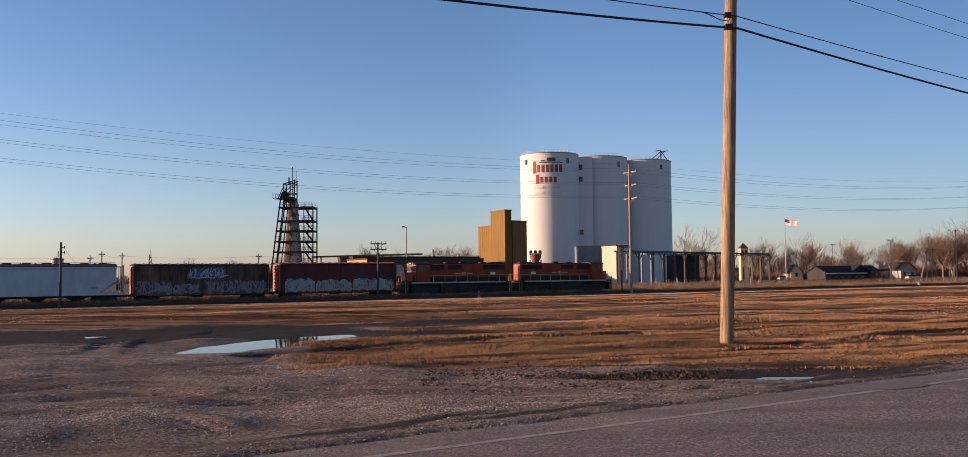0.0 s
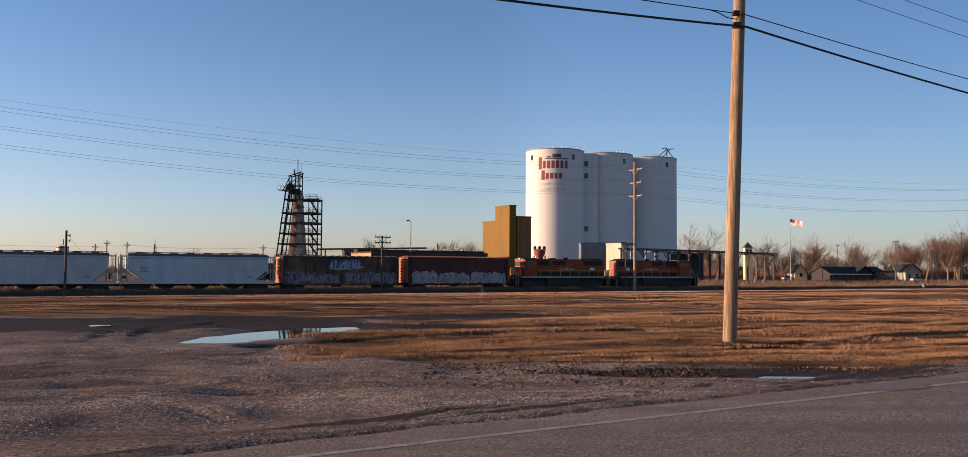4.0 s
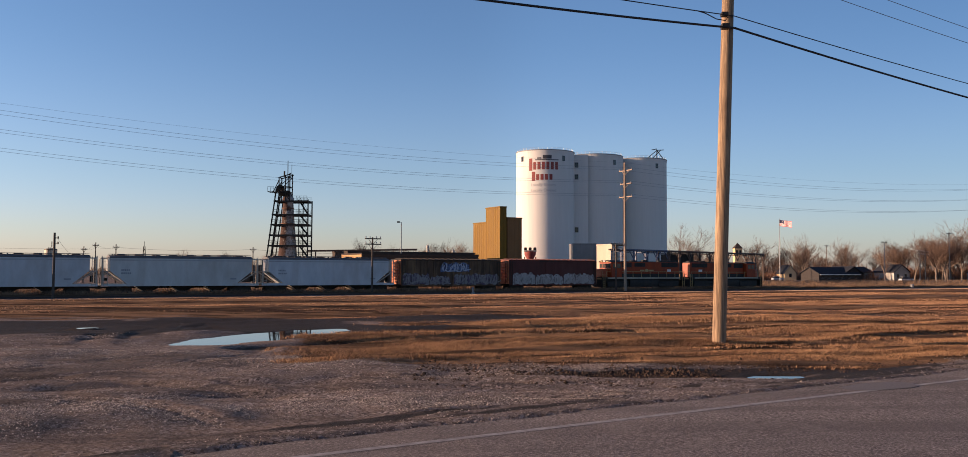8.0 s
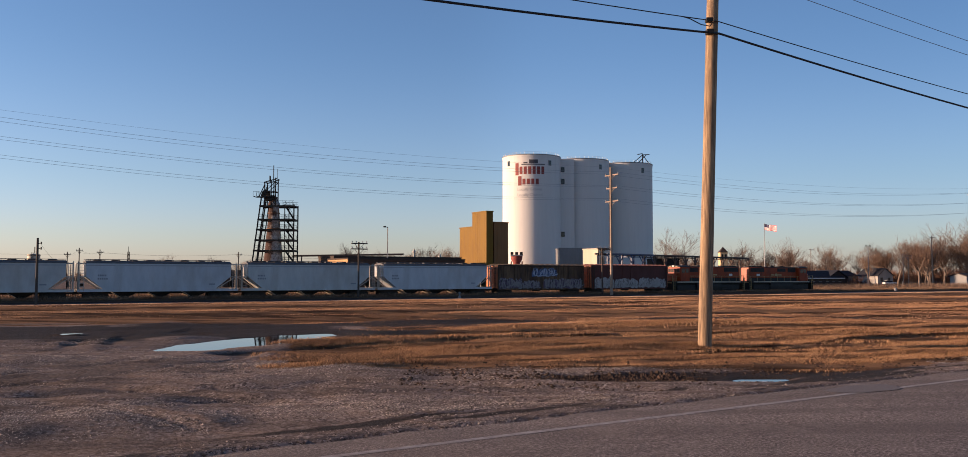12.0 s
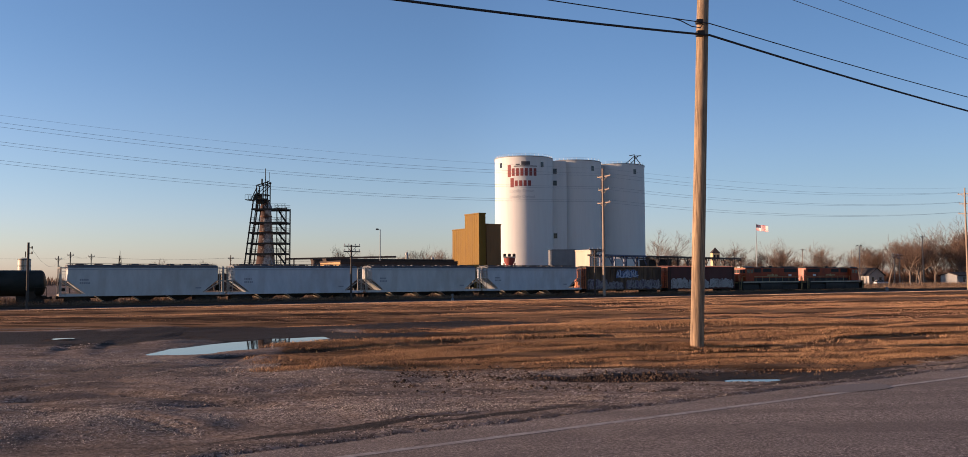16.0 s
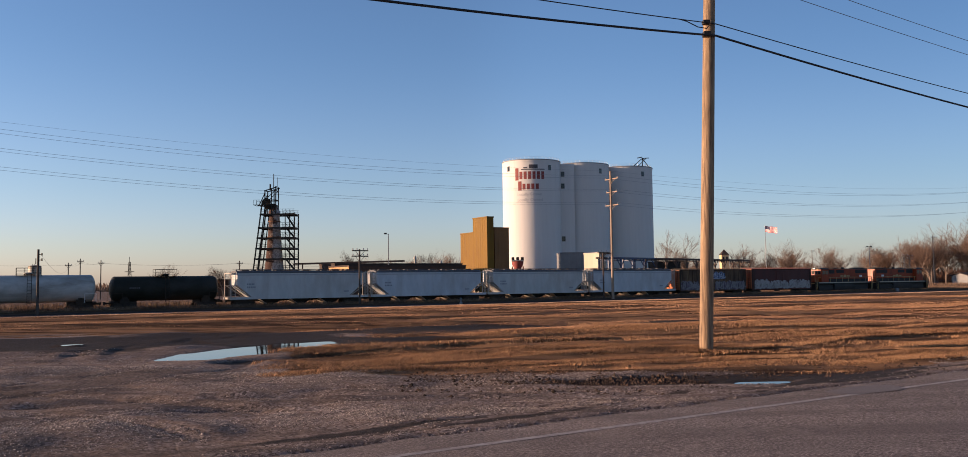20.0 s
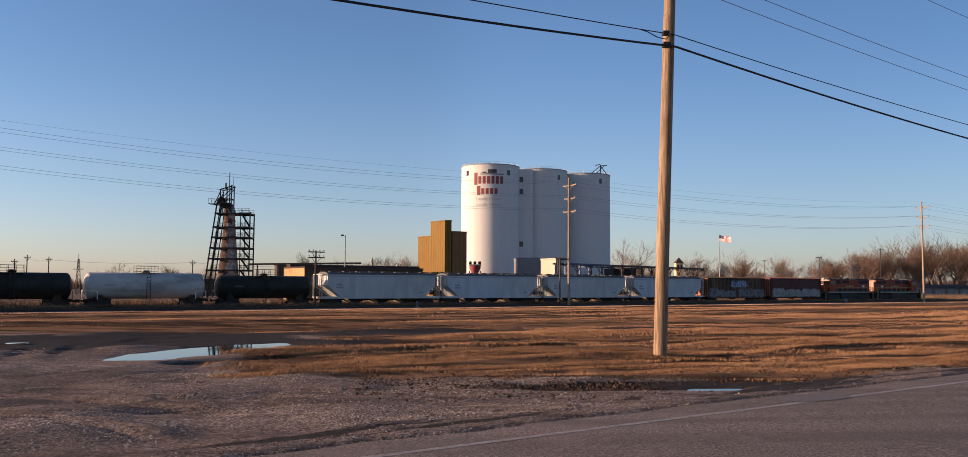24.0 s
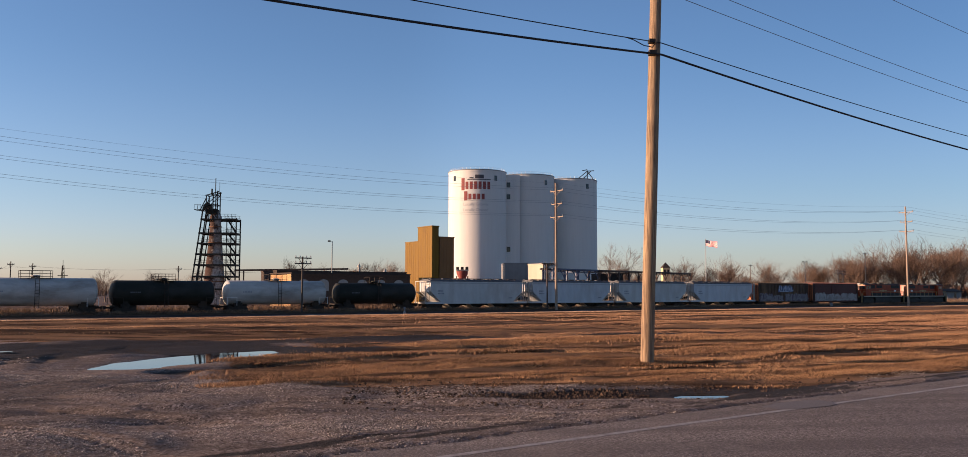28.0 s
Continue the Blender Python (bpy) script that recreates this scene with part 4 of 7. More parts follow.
def truck(parent, x, base=1.73, loco=False):
    bm = B()
    for s in (-1, 1):
        y = 1.0 * s
        extr = [(-base / 2 - 0.25, 0.36), (-base / 2 - 0.25, 0.62), (-0.45, 0.78), (0.45, 0.78), (base / 2 + 0.25, 0.62), (base / 2 + 0.25, 0.36), (base / 2 - 0.25, 0.36), (0.35, 0.2), (-0.35, 0.2), (-base / 2 + 0.25, 0.36)]
        a = [bm.verts.new((px, y - 0.07, pz)) for px, pz in extr]
        b = [bm.verts.new((px, y + 0.07, pz)) for px, pz in extr]
        n = len(extr)
        for k in range(n):
            bm.faces.new((a[k], a[(k + 1) % n], b[(k + 1) % n], b[k]))
        bm.faces.new(a[::-1])
        bm.faces.new(b)
        for k in range(3):
            tube(bm, (-0.2 + 0.2 * k, y * 1.09, 0.28), (-0.2 + 0.2 * k, y * 1.09, 0.6), 0.075, n=8)
        if loco:
            box(bm, -base / 2 - 0.2, base / 2 + 0.2, y - 0.1, y + 0.1, 0.62, 0.86)
    box(bm, -0.25, 0.25, -1.1, 1.1, 0.45, 0.85)
    t = part("truck", bm, TRUCK, parent, "grimy steel truck", T((x, 0, 0)))
    for dx in (-base / 2, base / 2):
        w = new("wheelset", WHEELSET)
        w.parent = t
        w.matrix_local = T((dx, 0, 0.455))
        WHEELS.append((w, dx))
    return t


def couplers(parent, half):
    for s in (-1, 1):
        bm = B()
        beam(bm, (s * (half - 1.1), 0, 0.85), (s * (half - 0.22), 0, 0.85), 0.16, 0.2)
        box(bm, s * half - 0.26 if s > 0 else -half, s * half if s > 0 else -half + 0.26, -0.14, 0.14, 0.68, 1.02, 0.03)
        part("coupler", bm, TRUCK, parent)


def ladder(bm, x, y, z0, z1, w=0.42, along="x"):
    d = Vector((w / 2, 0, 0)) if along == "x" else Vector((0, w / 2, 0))
    for s in (-1, 1):
        beam(bm, Vector((x, y, z0)) + d * s, Vector((x, y, z1)) + d * s, 0.05)
    z = z0 + 0.15
    while z < z1:
        beam(bm, Vector((x, y, z)) - d, Vector((x, y, z)) + d, 0.035)
        z += 0.36


def hopper_car(label, half=9.1, roof=4.55, paint=HOPPER):
    c = thing("covered_hopper_car", label, "rail car", group="freight train cars")
    hb, w = half - 1.05, 1.55
    bm = B()
    # side and slope outline along x, bowed across
    out = [(-hb, 2.75), (-hb, roof - 0.28), (hb, roof - 0.28), (hb, 2.75), (hb - 1.9, 1.2), (-hb + 1.9, 1.2)]
    a = [bm.verts.new((x, -w, z)) for x, z in out]
    b = [bm.verts.new((x, w, z)) for x, z in out]
    for k in range(6):
        bm.faces.new((a[k], a[(k + 1) % 6], b[(k + 1) % 6], b[k]))
    bm.faces.new(a[::-1])
    bm.faces.new(b)
    part("body", bm, paint, c)
    bm = B()
    prof = [(-w - 0.03, roof - 0.34), (-w - 0.03, roof - 0.24), (-w * 0.75, roof - 0.1), (-w * 0.3, roof), (w * 0.3, roof), (w * 0.75, roof - 0.1), (w + 0.03, roof - 0.24), (w + 0.03, roof - 0.34)]
    extrude(bm, prof, -hb - 0.06, hb + 0.06)
    part("roof", bm, HATCH, c, "dark grey roof")
    bm = B()
    for y in (-0.75, 0.75):
        box(bm, -hb, hb, y - 0.24, y + 0.24, roof + 0.1, roof + 0.14)
        x = -hb + 0.5
        while x < hb:
            box(bm, x - 0.03, x + 0.03, y - 0.2, y + 0.2, roof - 0.15, roof + 0.1)
            x += 1.5
    part("running_board", bm, HATCH, c, "grated running board")
    for k in range(8):
        bm = B()
        x = -hb + 1.3 + k * (2 * hb - 2.6) / 7
        box(bm, x - 0.45, x + 0.45, -0.32, 0.32, roof - 0.02, roof + 0.16, 0.04)
        part("hatch_cover", bm, HATCH, c)
    for y in (-1, 1):
        bm = B()
        box(bm, -hb - 0.85, hb + 0.85, y * 1.5 - 0.07, y * 1.5 + 0.07, 1.0, 1.28)
        part("side_sill", bm, paint, c)
        bm = B()
        box(bm, -hb - 0.02, hb + 0.02, min(y * w, y * (w + 0.045)), max(y * w, y * (w + 0.045)), roof - 0.62, roof - 0.5)
        part("top_chord", bm, HOPPER_ROOF, c)
    for k in range(3):
        bm = B()
        x = (k - 1) * 3.9
        top, bot = [], []
        for sx, sy in ((-1, -1), (1, -1), (1, 1), (-1, 1)):
            top.append(bm.verts.new((x + sx * 1.75, sy * 1.45, 1.2)))
            bot.append(bm.verts.new((x + sx * 0.42, sy * 0.6, 0.42)))
        for i in range(4):
            bm.faces.new((top[i], top[(i + 1) % 4], bot[(i + 1) % 4], bot[i]))
        bm.faces.new(top[::-1])
        bm.faces.new(bot)
        box(bm, x - 0.55, x + 0.55, -0.75, 0.75, 0.3, 0.42)
        chute = part("discharge_hopper", bm, TRUCK, c, "grimy discharge chute")
        # the sheet towards the sun is coloured as lit, the other left dark
        for sx in (-1, 1):
            bm = B()
            va = [bm.verts.new((x + sx * (1.78 + o), y, 1.2)) for y in (-1.5, 1.5) for o in (0, 0.04)] + [bm.verts.new((x + sx * (0.46 + o), y, 0.42)) for y in (-1.15, 1.15) for o in (0, 0.04)]
            for f in ((0, 2, 6, 4), (1, 5, 7, 3), (0, 4, 5, 1), (2, 3, 7, 6), (0, 1, 3, 2), (4, 6, 7, 5)):
                bm.faces.new([va[i] for i in f])
            part("slope_sheet", bm, CHUTE_LIT if sx < 0 else TRUCK, chute, "slope sheet in a pale sunlit tone" if sx < 0 else "grimy slope sheet on the shaded side")
    bm = B()
    box(bm, -half + 1.0, half - 1.0, -0.25, 0.25, 0.75, 1.05)
    part("centre_sill", bm, TRUCK, c)
    for s in (-1, 1):
        bm = B()
        xe = s * (hb + 0.75)
        box(bm, min(xe, xe - s * 0.12), max(xe, xe - s * 0.12), -1.5, 1.5, 1.02, 1.26)
        for y in (-1.42, 1.42):
            beam(bm, (xe, y, 1.2), (xe, y, roof - 0.3), 0.1)
            beam(bm, (xe - s * 0.1, y, 2.75), (xe - s * 2.4, y, 1.25), 0.1)
            beam(bm, (s * hb, y, 2.7), (xe, y, 2.7), 0.09)
            beam(bm, (s * hb, y, roof - 0.35), (xe, y, roof - 0.35), 0.09)
        beam(bm, (xe, -1.42, roof - 0.35), (xe, 1.42, roof - 0.35), 0.09)
        part("end_frame", bm, HOPPER_END, c, "pale steel end frame")
        bm = B()
        ladder(bm, xe + s * 0.04, -1.0, 1.2, roof - 0.1, 0.5, "y")
        ladder(bm, s * (hb + 0.45), -1.58, 1.1, roof - 0.2)
        part("ladder", bm, HOPPER_END, c)
    bm = B()
    tube(bm, (-hb - 0.3, -0.5, 1.75), (-hb - 0.3, 0.5, 1.75), 0.2)
    part("air_reservoir", bm, TRUCK, c)
    bm = B()
    box(bm, hb + 0.2, hb + 0.5, -0.4, 0.4, 1.5, 2.2, 0.05)
    part("brake_gear", bm, TRUCK, c)
    # car marks: unreadable, plain bars
    bm = B()
    for z0, wd in ((2.75, 0.95), (2.38, 1.1)):
        for i in range(5):
            box(bm, -hb + 1.2 + i * wd / 5, -hb + 1.2 + (i + 0.72) * wd / 5, -w - 0.012, -w - 0.004, z0, z0 + 0.2)
    box(bm, hb - 2.6, hb - 1.9, -w - 0.012, -w - 0.004, 1.75, 1.9)
    tagged(part("car_marks", bm, GREY_SIGN, c, "dark stencilled marks"), kind="stuff")
    truck(c, -half + 2.2)
    truck(c, half - 2.2)
    couplers(c, half)
    return c


def graffiti(parent, x0, x1, z0, z1, y, fill, line, seed):
    """Sprayed shapes on a car side: an uneven patch of paint with loose strokes over it."""
    rng = random.Random(seed)
    bm = B()
    n = max(10, int((x1 - x0) / 0.28))
    lo = [(x0 + (x1 - x0) * i / n, z0 + rng.uniform(0, 0.22)) for i in range(n + 1)]
    hi = [(x0 + (x1 - x0) * i / n, z1 - rng.uniform(0, 0.4) - (0.35 if i in (0, n) else 0)) for i in range(n, -1, -1)]
    ring = lo + hi
    a = [bm.verts.new((px, y, pz)) for px, pz in ring]
    b = [bm.verts.new((px, y - 0.012, pz)) for px, pz in ring]
    m = len(ring)
    for k in range(m):
        bm.faces.new((a[k], b[k], b[(k + 1) % m], a[(k + 1) % m]))
    for i in range(n):
        bm.faces.new((b[i], b[i + 1], b[m - 2 - i], b[m - 1 - i]))
    part("graffiti", bm, fill, parent, "sprayed graffiti in unreadable shapes")
    bm = B()
    x = x0 + 0.2
    h = z1 - z0
    while x < x1 - 0.4:
        wd = rng.uniform(0.45, 0.8)
        for k in range(rng.choice((3, 4, 4))):
            p = Vector((x + rng.uniform(0, wd), y - 0.02, z0 + h * rng.uniform(0.08, 0.3)))
            q = Vector((x + rng.uniform(0, wd), y - 0.02, z0 + h * rng.uniform(0.6, 0.92)))
            if k == 2:
                q.z = p.z + rng.uniform(-0.1, 0.2)
                q.x = p.x + wd
            mid = (p + q) / 2 + Vector((rng.uniform(-0.22, 0.22), 0, rng.uniform(-0.1, 0.1)))
            for u, v in ((p, mid), (mid, q)):
                beam(bm, u, v, 0.012, rng.uniform(0.08, 0.15))
        x += wd * 0.9
    tagged(part("graffiti_outline", bm, line, parent, "sprayed outline strokes"), kind="stuff")


def box_car(label, material, half=8.6, roof=4.6, ribs=True, graf=()):
    c = thing("box_car", label, "rail car", group="freight train cars")
    hb, w = half - 0.75, 1.5
    bm = B()
    box(bm, -hb, hb, -w, w, 1.05, roof - 0.12)
    part("body", bm, material, c)
    bm = B()
    extrude(bm, [(-w - 0.05, roof - 0.2), (-w - 0.05, roof - 0.08), (0, roof + 0.06), (w + 0.05, roof - 0.08), (w + 0.05, roof - 0.2)], -hb - 0.05, hb + 0.05)
    x = -hb + 0.3
    while x < hb:
        beam(bm, (x, -w, roof - 0.04), (x, 0, roof + 0.1), 0.07)
        beam(bm, (x, w, roof - 0.04), (x, 0, roof + 0.1), 0.07)
        x += 0.95
    part("roof", bm, TRUCK if ribs else material, c)
    for y in (-1, 1):
        bm = B()
        box(bm, -hb, hb, y * w - 0.05, y * w + 0.05, 0.82, 1.1)
        part("side_sill", bm, material, c)
        if ribs:
            x = -hb + 0.05
            while x < hb + 0.01:
                if abs(x) > 1.7:
                    bm = B()
                    box(bm, x - 0.06, x + 0.06, min(y * w, y * (w + 0.09)), max(y * w, y * (w + 0.09)), 1.1, roof - 0.2)
                    part("side_post", bm, material, c)
                x += 0.98
        for dx in (-0.78, 0.78):
            bm = B()
            box(bm, dx - 0.76, dx + 0.76, min(y * w, y * (w + 0.07)), max(y * w, y * (w + 0.07)), 1.1, roof - 0.35, 0.015)
            for z in (1.7, 2.4, 3.1, 3.8):
                box(bm, dx - 0.7, dx + 0.7, min(y * (w + 0.06), y * (w + 0.1)), max(y * (w + 0.06), y * (w + 0.1)), z - 0.04, z + 0.04)
            part("sliding_door", bm, material, c)
        for z in (1.06, roof - 0.28):
            bm = B()
            beam(bm, (-2.6, y * (w + 0.06), z), (2.6, y * (w + 0.06), z), 0.06)
            part("door_track", bm, TRUCK, c)
    for s in (-1, 1):
        bm = B()
        z = 1.35
        while z < roof - 0.3:
            o = B()
            tube(o, (s * hb, -w + 0.12, z), (s * hb, w - 0.12, z), 0.13, n=8)
            for v in o.verts:
                v.co.x = s * hb + (v.co.x - s * hb) * 0.9
            part("end_rib", o, BOX_END, c)
            z += 0.42
        box(bm, min(s * hb, s * (hb + 0.04)), max(s * hb, s * (hb + 0.04)), -w + 0.13, w - 0.13, 1.05, roof - 0.15)
        part("end_panel", bm, BOX_END, c, "rust-red end panel")
        bm = B()
        box(bm, min(s * hb, s * (hb + 0.04)), max(s * hb, s * (hb + 0.04)), -w - 0.02, -w + 0.14, 1.05, roof - 0.15)
        part("corner_post", bm, BOX_END, c)
        bm = B()
        box(bm, min(s * hb, s * (hb + 0.04)), max(s * hb, s * (hb + 0.04)), w - 0.14, w + 0.02, 1.05, roof - 0.15)
        part("corner_post", bm, BOX_END, c)
        bm = B()
        ladder(bm, s * (hb - 0.35), -w - 0.1, 0.7, roof - 0.3)
        ladder(bm, s * (hb + 0.2), -w + 0.4, 0.9, roof - 0.3, 0.42, "y")
        part("ladder", bm, TRUCK, c)
    for k, (x0, x1, z0, z1, mt, line) in enumerate(graf):
        graffiti(c, x0, x1, z0, z1, -w - (0.095 if ribs else 0.105), mt, line, 31 + k)
    bm = B()
    box(bm, -half + 0.8, half - 0.8, -0.25, 0.25, 0.7, 1.05)
    tube(bm, (-1.2, -0.8, 0.75), (0.0, -0.8, 0.75), 0.2)
    part("centre_sill", bm, TRUCK, c)
    truck(c, -half + 2.4)
    truck(c, half - 2.4)
    couplers(c, half)
    return c


def tank_car(label, material, half, dia=3.0, platform=1.2, band=None):
    c = thing("tank_car", label, "rail car", group="freight train cars")
    r = dia / 2
    hb = half - 0.62
    zc = 1.08 + r
    bm = B()
    prof = [(0.02, -hb)] + [(r * sin(a), -hb + 0.55 * (1 - cos(a))) for a in (0.25, 0.5, 0.8, 1.1, 1.35, 1.5708)]
    prof = prof + [(p, -h) for p, h in prof[::-1]]
    lathe(bm, prof, 40, "x")
    tank = part("tank", bm, material, c, "", T((0, 0, zc)))
    for x in np.linspace(-hb + 2.2, hb - 2.2, 5):
        bm = B()
        lathe(bm, [(r - 0.02, x - 0.03), (r + 0.008, x - 0.03), (r + 0.008, x + 0.03), (r - 0.02, x + 0.03)], 40, "x")
        part("weld_band", bm, material, tank)
    bm = B()
    lathe(bm, [(0.42, zc + r - 0.15), (0.42, zc + r + 0.2), (0.5, zc + r + 0.2), (0.5, zc + r + 0.26), (0.1, zc + r + 0.33)], 16)
    part("manway", bm, material, c)
    bm = B()
    z = zc + r + 0.18
    box(bm, -platform, platform, -0.8, 0.8, z - 0.06, z - 0.02)
    for x in (-platform, -platform / 3, platform / 3, platform):
        for y in (-0.8, 0.8):
            beam(bm, (x, y, z - 0.3), (x, y, z + 0.62), 0.045)
    for y in (-0.8, 0.8):
        beam(bm, (-platform, y, z + 0.62), (platform, y, z + 0.62), 0.045)
        beam(bm, (-platform, y, z + 0.3), (platform, y, z + 0.3), 0.03)
    for x in (-platform, platform):
        beam(bm, (x, -0.8, z + 0.62), (x, 0.8, z + 0.62), 0.045)
    part("top_platform", bm, TRUCK, c, "railed platform over the manway")
    for y in (-1, 1):
        bm = B()
        ladder(bm, 0, y * (r + 0.14), 0.9, zc + r * 0.72)
        beam(bm, (0.21, y * (r + 0.14), zc + r * 0.72), (0.21, y * 0.8, z), 0.05)
        beam(bm, (-0.21, y * (r + 0.14), zc + r * 0.72), (-0.21, y * 0.8, z), 0.05)
        part("ladder", bm, TRUCK, c)
    for s in (-1, 1):
        bm = B()
        xs = s * (half - 2.2)
        box(bm, xs - 0.5, xs + 0.5, -0.95, 0.95, 0.85, 1.3)
        o = [bm.verts.new(p) for p in ((xs - 0.3, -0.97, 1.0), (xs + 0.3, -0.97, 1.0), (xs + 0.3, -1.1, 1.6), (xs - 0.3, -1.1, 1.6))]
        bm.faces.new(o)
        part("saddle", bm, TRUCK, c)
        bm = B()
        x0, x1 = sorted((s * (half - 0.7), s * (half - 3.6)))
        box(bm, x0, x1, -0.28, 0.28, 0.7, 1.1)
        e0, e1 = sorted((s * (half - 0.65), s * (half - 1.0)))
        box(bm, e0, e1, -1.45, 1.45, 0.95, 1.12)
        part("stub_sill", bm, TRUCK, c)
        bm = B()
        xe = s * (half - 0.7)
        for y in (-1.4, 1.4):
            beam(bm, (xe, y, 1.0), (xe, y, 2.0), 0.05)
            beam(bm, (xe, y, 2.0), (xe - s * 1.2, y, 2.0), 0.05)
            beam(bm, (xe - s * 1.2, y, 1.0), (xe - s * 1.2, y, 2.0), 0.05)
        beam(bm, (xe, -1.4, 2.0), (xe, 1.4, 2.0), 0.05)
        part("end_rail", bm, WHITE if band else TRUCK, c)
    bm = B()
    for i in range(6):
        box(bm, -hb + 2.0 + i * 0.2, -hb + 2.13 + i * 0.2, -r - 0.01, -r * 0.985, zc, zc + 0.15)
    tagged(part("car_marks", bm, HATCH if not band else GREY_SIGN, c, "faint stencilled marks"), kind="stuff")
    truck(c, -half + 2.2)
    truck(c, half - 2.2)
    couplers(c, half)
    return c


def locomotive(label):
    """Road switcher with its cab towards -x."""
    c = thing("diesel_locomotive", label, "locomotive", group="freight locomotives")
    half = 9.0
    bm = B()
    box(bm, -half + 0.65, half - 0.65, -1.45, 1.45, 1.3, 1.62)
    part("frame", bm, BLACK, c)
    for y in (-1, 1):
        bm = B()
        box(bm, -half + 1.6, half - 1.6, min(y * 1.45, y * 1.475), max(y * 1.45, y * 1.475), 1.42, 1.6)
        part("sill_stripe", bm, SILL_GREY, c, "grimy pale stripe along the walkway edge")
    bm = B()
    box(bm, -4.55, 7.9, -0.88, 0.88, 1.62, 4.05, 0.1)
    hood = part("long_hood", bm, ORANGE_SHADED, c, "orange hood in a shaded tone")
    # end plate in the brighter orange paints the sunlit end
    bm = B()
    box(bm, 7.9, 7.925, -0.84, 0.84, 1.7, 3.98)
    part("hood_end", bm, ORANGE, hood, "orange end of the hood in a sunlit tone")
    bm = B()
    box(bm, -4.5, 7.85, -0.8, 0.8, 3.95, 4.16, 0.06)
    part("hood_roof", bm, BLACK, hood, "black hood roof")
    for x in (4.4, 5.9, 7.1, -1.2):
        bm = B()
        lathe(bm, [(0.62, 4.08), (0.62, 4.3), (0.55, 4.33), (0.1, 4.34)], 20)
        part("cooling_fan", bm, BLACK, hood, "", T((x, 0, 0)))
    bm = B()
    box(bm, 0.7, 1.6, -0.28, 0.28, 4.1, 4.42, 0.05)
    part("exhaust_stack", bm, BLACK, hood)
    for x0, x1, z0, z1 in ((4.0, 7.5, 3.25, 3.95), (-4.3, -2.2, 3.2, 3.95), (-1.6, 0.6, 3.3, 3.9)):
        for y in (-1, 1):
            bm = B()
            yy = y * 0.885
            box(bm, x0, x1, min(yy, yy + y * 0.02), max(yy, yy + y * 0.02), z0, z1)
            z = z0 + 0.08
            while z < z1:
                box(bm, x0 + 0.05, x1 - 0.05, min(yy, yy + y * 0.045), max(yy, yy + y * 0.045), z, z + 0.035)
                z += 0.11
            part("radiator_grille", bm, BLACK, hood, "black louvred grille")
    for k in range(9):
        x = -4.1 + k * 1.32
        for y in (-0.9, 0.9):
            bm = B()
            box(bm, x, x + 1.22, min(y, y * 0.97), max(y, y * 0.97), 2.22, 3.05, 0.012)
            part("hood_door", bm, ORANGE_SHADED, hood)
    # black band with emblem along the hood foot
    for y in (-1, 1):
        bm = B()
        box(bm, -4.5, 7.85, min(y * 0.90, y * 0.912), max(y * 0.90, y * 0.912), 1.64, 2.2)
        part("lower_band", bm, BLACK, hood, "black band along the hood foot")
        bm = B()
        lathe(bm, [(0.34, 0.0), (0.34, 0.012)], 20)
        for v in bm.verts:
            v.co = Vector((v.co.x * 1.1, v.co.z * y, v.co.y * 0.75))
        for dx in (-0.95, 0.95):
            o = B()
            box(o, dx - 0.45, dx + 0.45, 0 if y > 0 else -0.012, 0.012 if y > 0 else 0, -0.1, 0.1)
            join(bm, o)
        part("emblem", bm, YELLOW_DULL, hood, "yellow winged emblem", T((0.9, y * 0.913, 2.72)))
        bm = B()
        box(bm, 5.2, 6.0, min(y * 0.912, y * 0.92), max(y * 0.912, y * 0.92), 2.5, 2.9)
        part("number_panel", bm, WHITE, hood, "white panel")
    bm = B()
    box(bm, -6.75, -4.6, -1.5, 1.5, 1.62, 4.0, 0.06)
    cab = part("cab", bm, ORANGE_SHADED, c, "orange cab in a shaded tone")
    # front plate in the brighter orange paints the sunlit face
    bm = B()
    box(bm, -6.775, -6.75, -1.42, 1.42, 1.7, 3.94)
    part("cab_front", bm, ORANGE, cab, "orange front of the cab in a sunlit tone")
    bm = B()
    extrude(bm, [(-1.56, 3.98), (-1.56, 4.03), (-1.15, 4.2), (-0.5, 4.3), (0.5, 4.3), (1.15, 4.2), (1.56, 4.03), (1.56, 3.98)], -6.9, -4.5)
    part("cab_roof", bm, BLACK, cab, "black cab roof")
    for y in (-1, 1):
        for x0, x1 in ((-6.45, -5.75), (-5.6, -4.9)):
            bm = B()
            box(bm, x0, x1, min(y * 1.5, y * 1.515), max(y * 1.5, y * 1.515), 3.05, 3.75, 0.004)
            part("side_window", bm, GLASS_DARK, cab, "dark glass")
    for y0, y1 in ((-1.35, -0.75), (0.75, 1.35), (-0.65, -0.05), (0.05, 0.65)):
        bm = B()
        box(bm, -6.79, -6.74, y0, y1, 3.1, 3.75)
        part("windscreen", bm, BLACK, cab, "dark glass")
    bm = B()
    box(bm, -8.0, -6.76, -0.85, 0.85, 1.62, 2.95, 0.14)
    part("short_hood", bm, ORANGE, c)
    bm = B()
    for y in (-0.13, 0.13):
        tube(bm, (-6.8, y, 4.16), (-6.95, y, 4.16), 0.11, n=12)
    part("headlight", bm, STEEL, cab, "twin headlight")
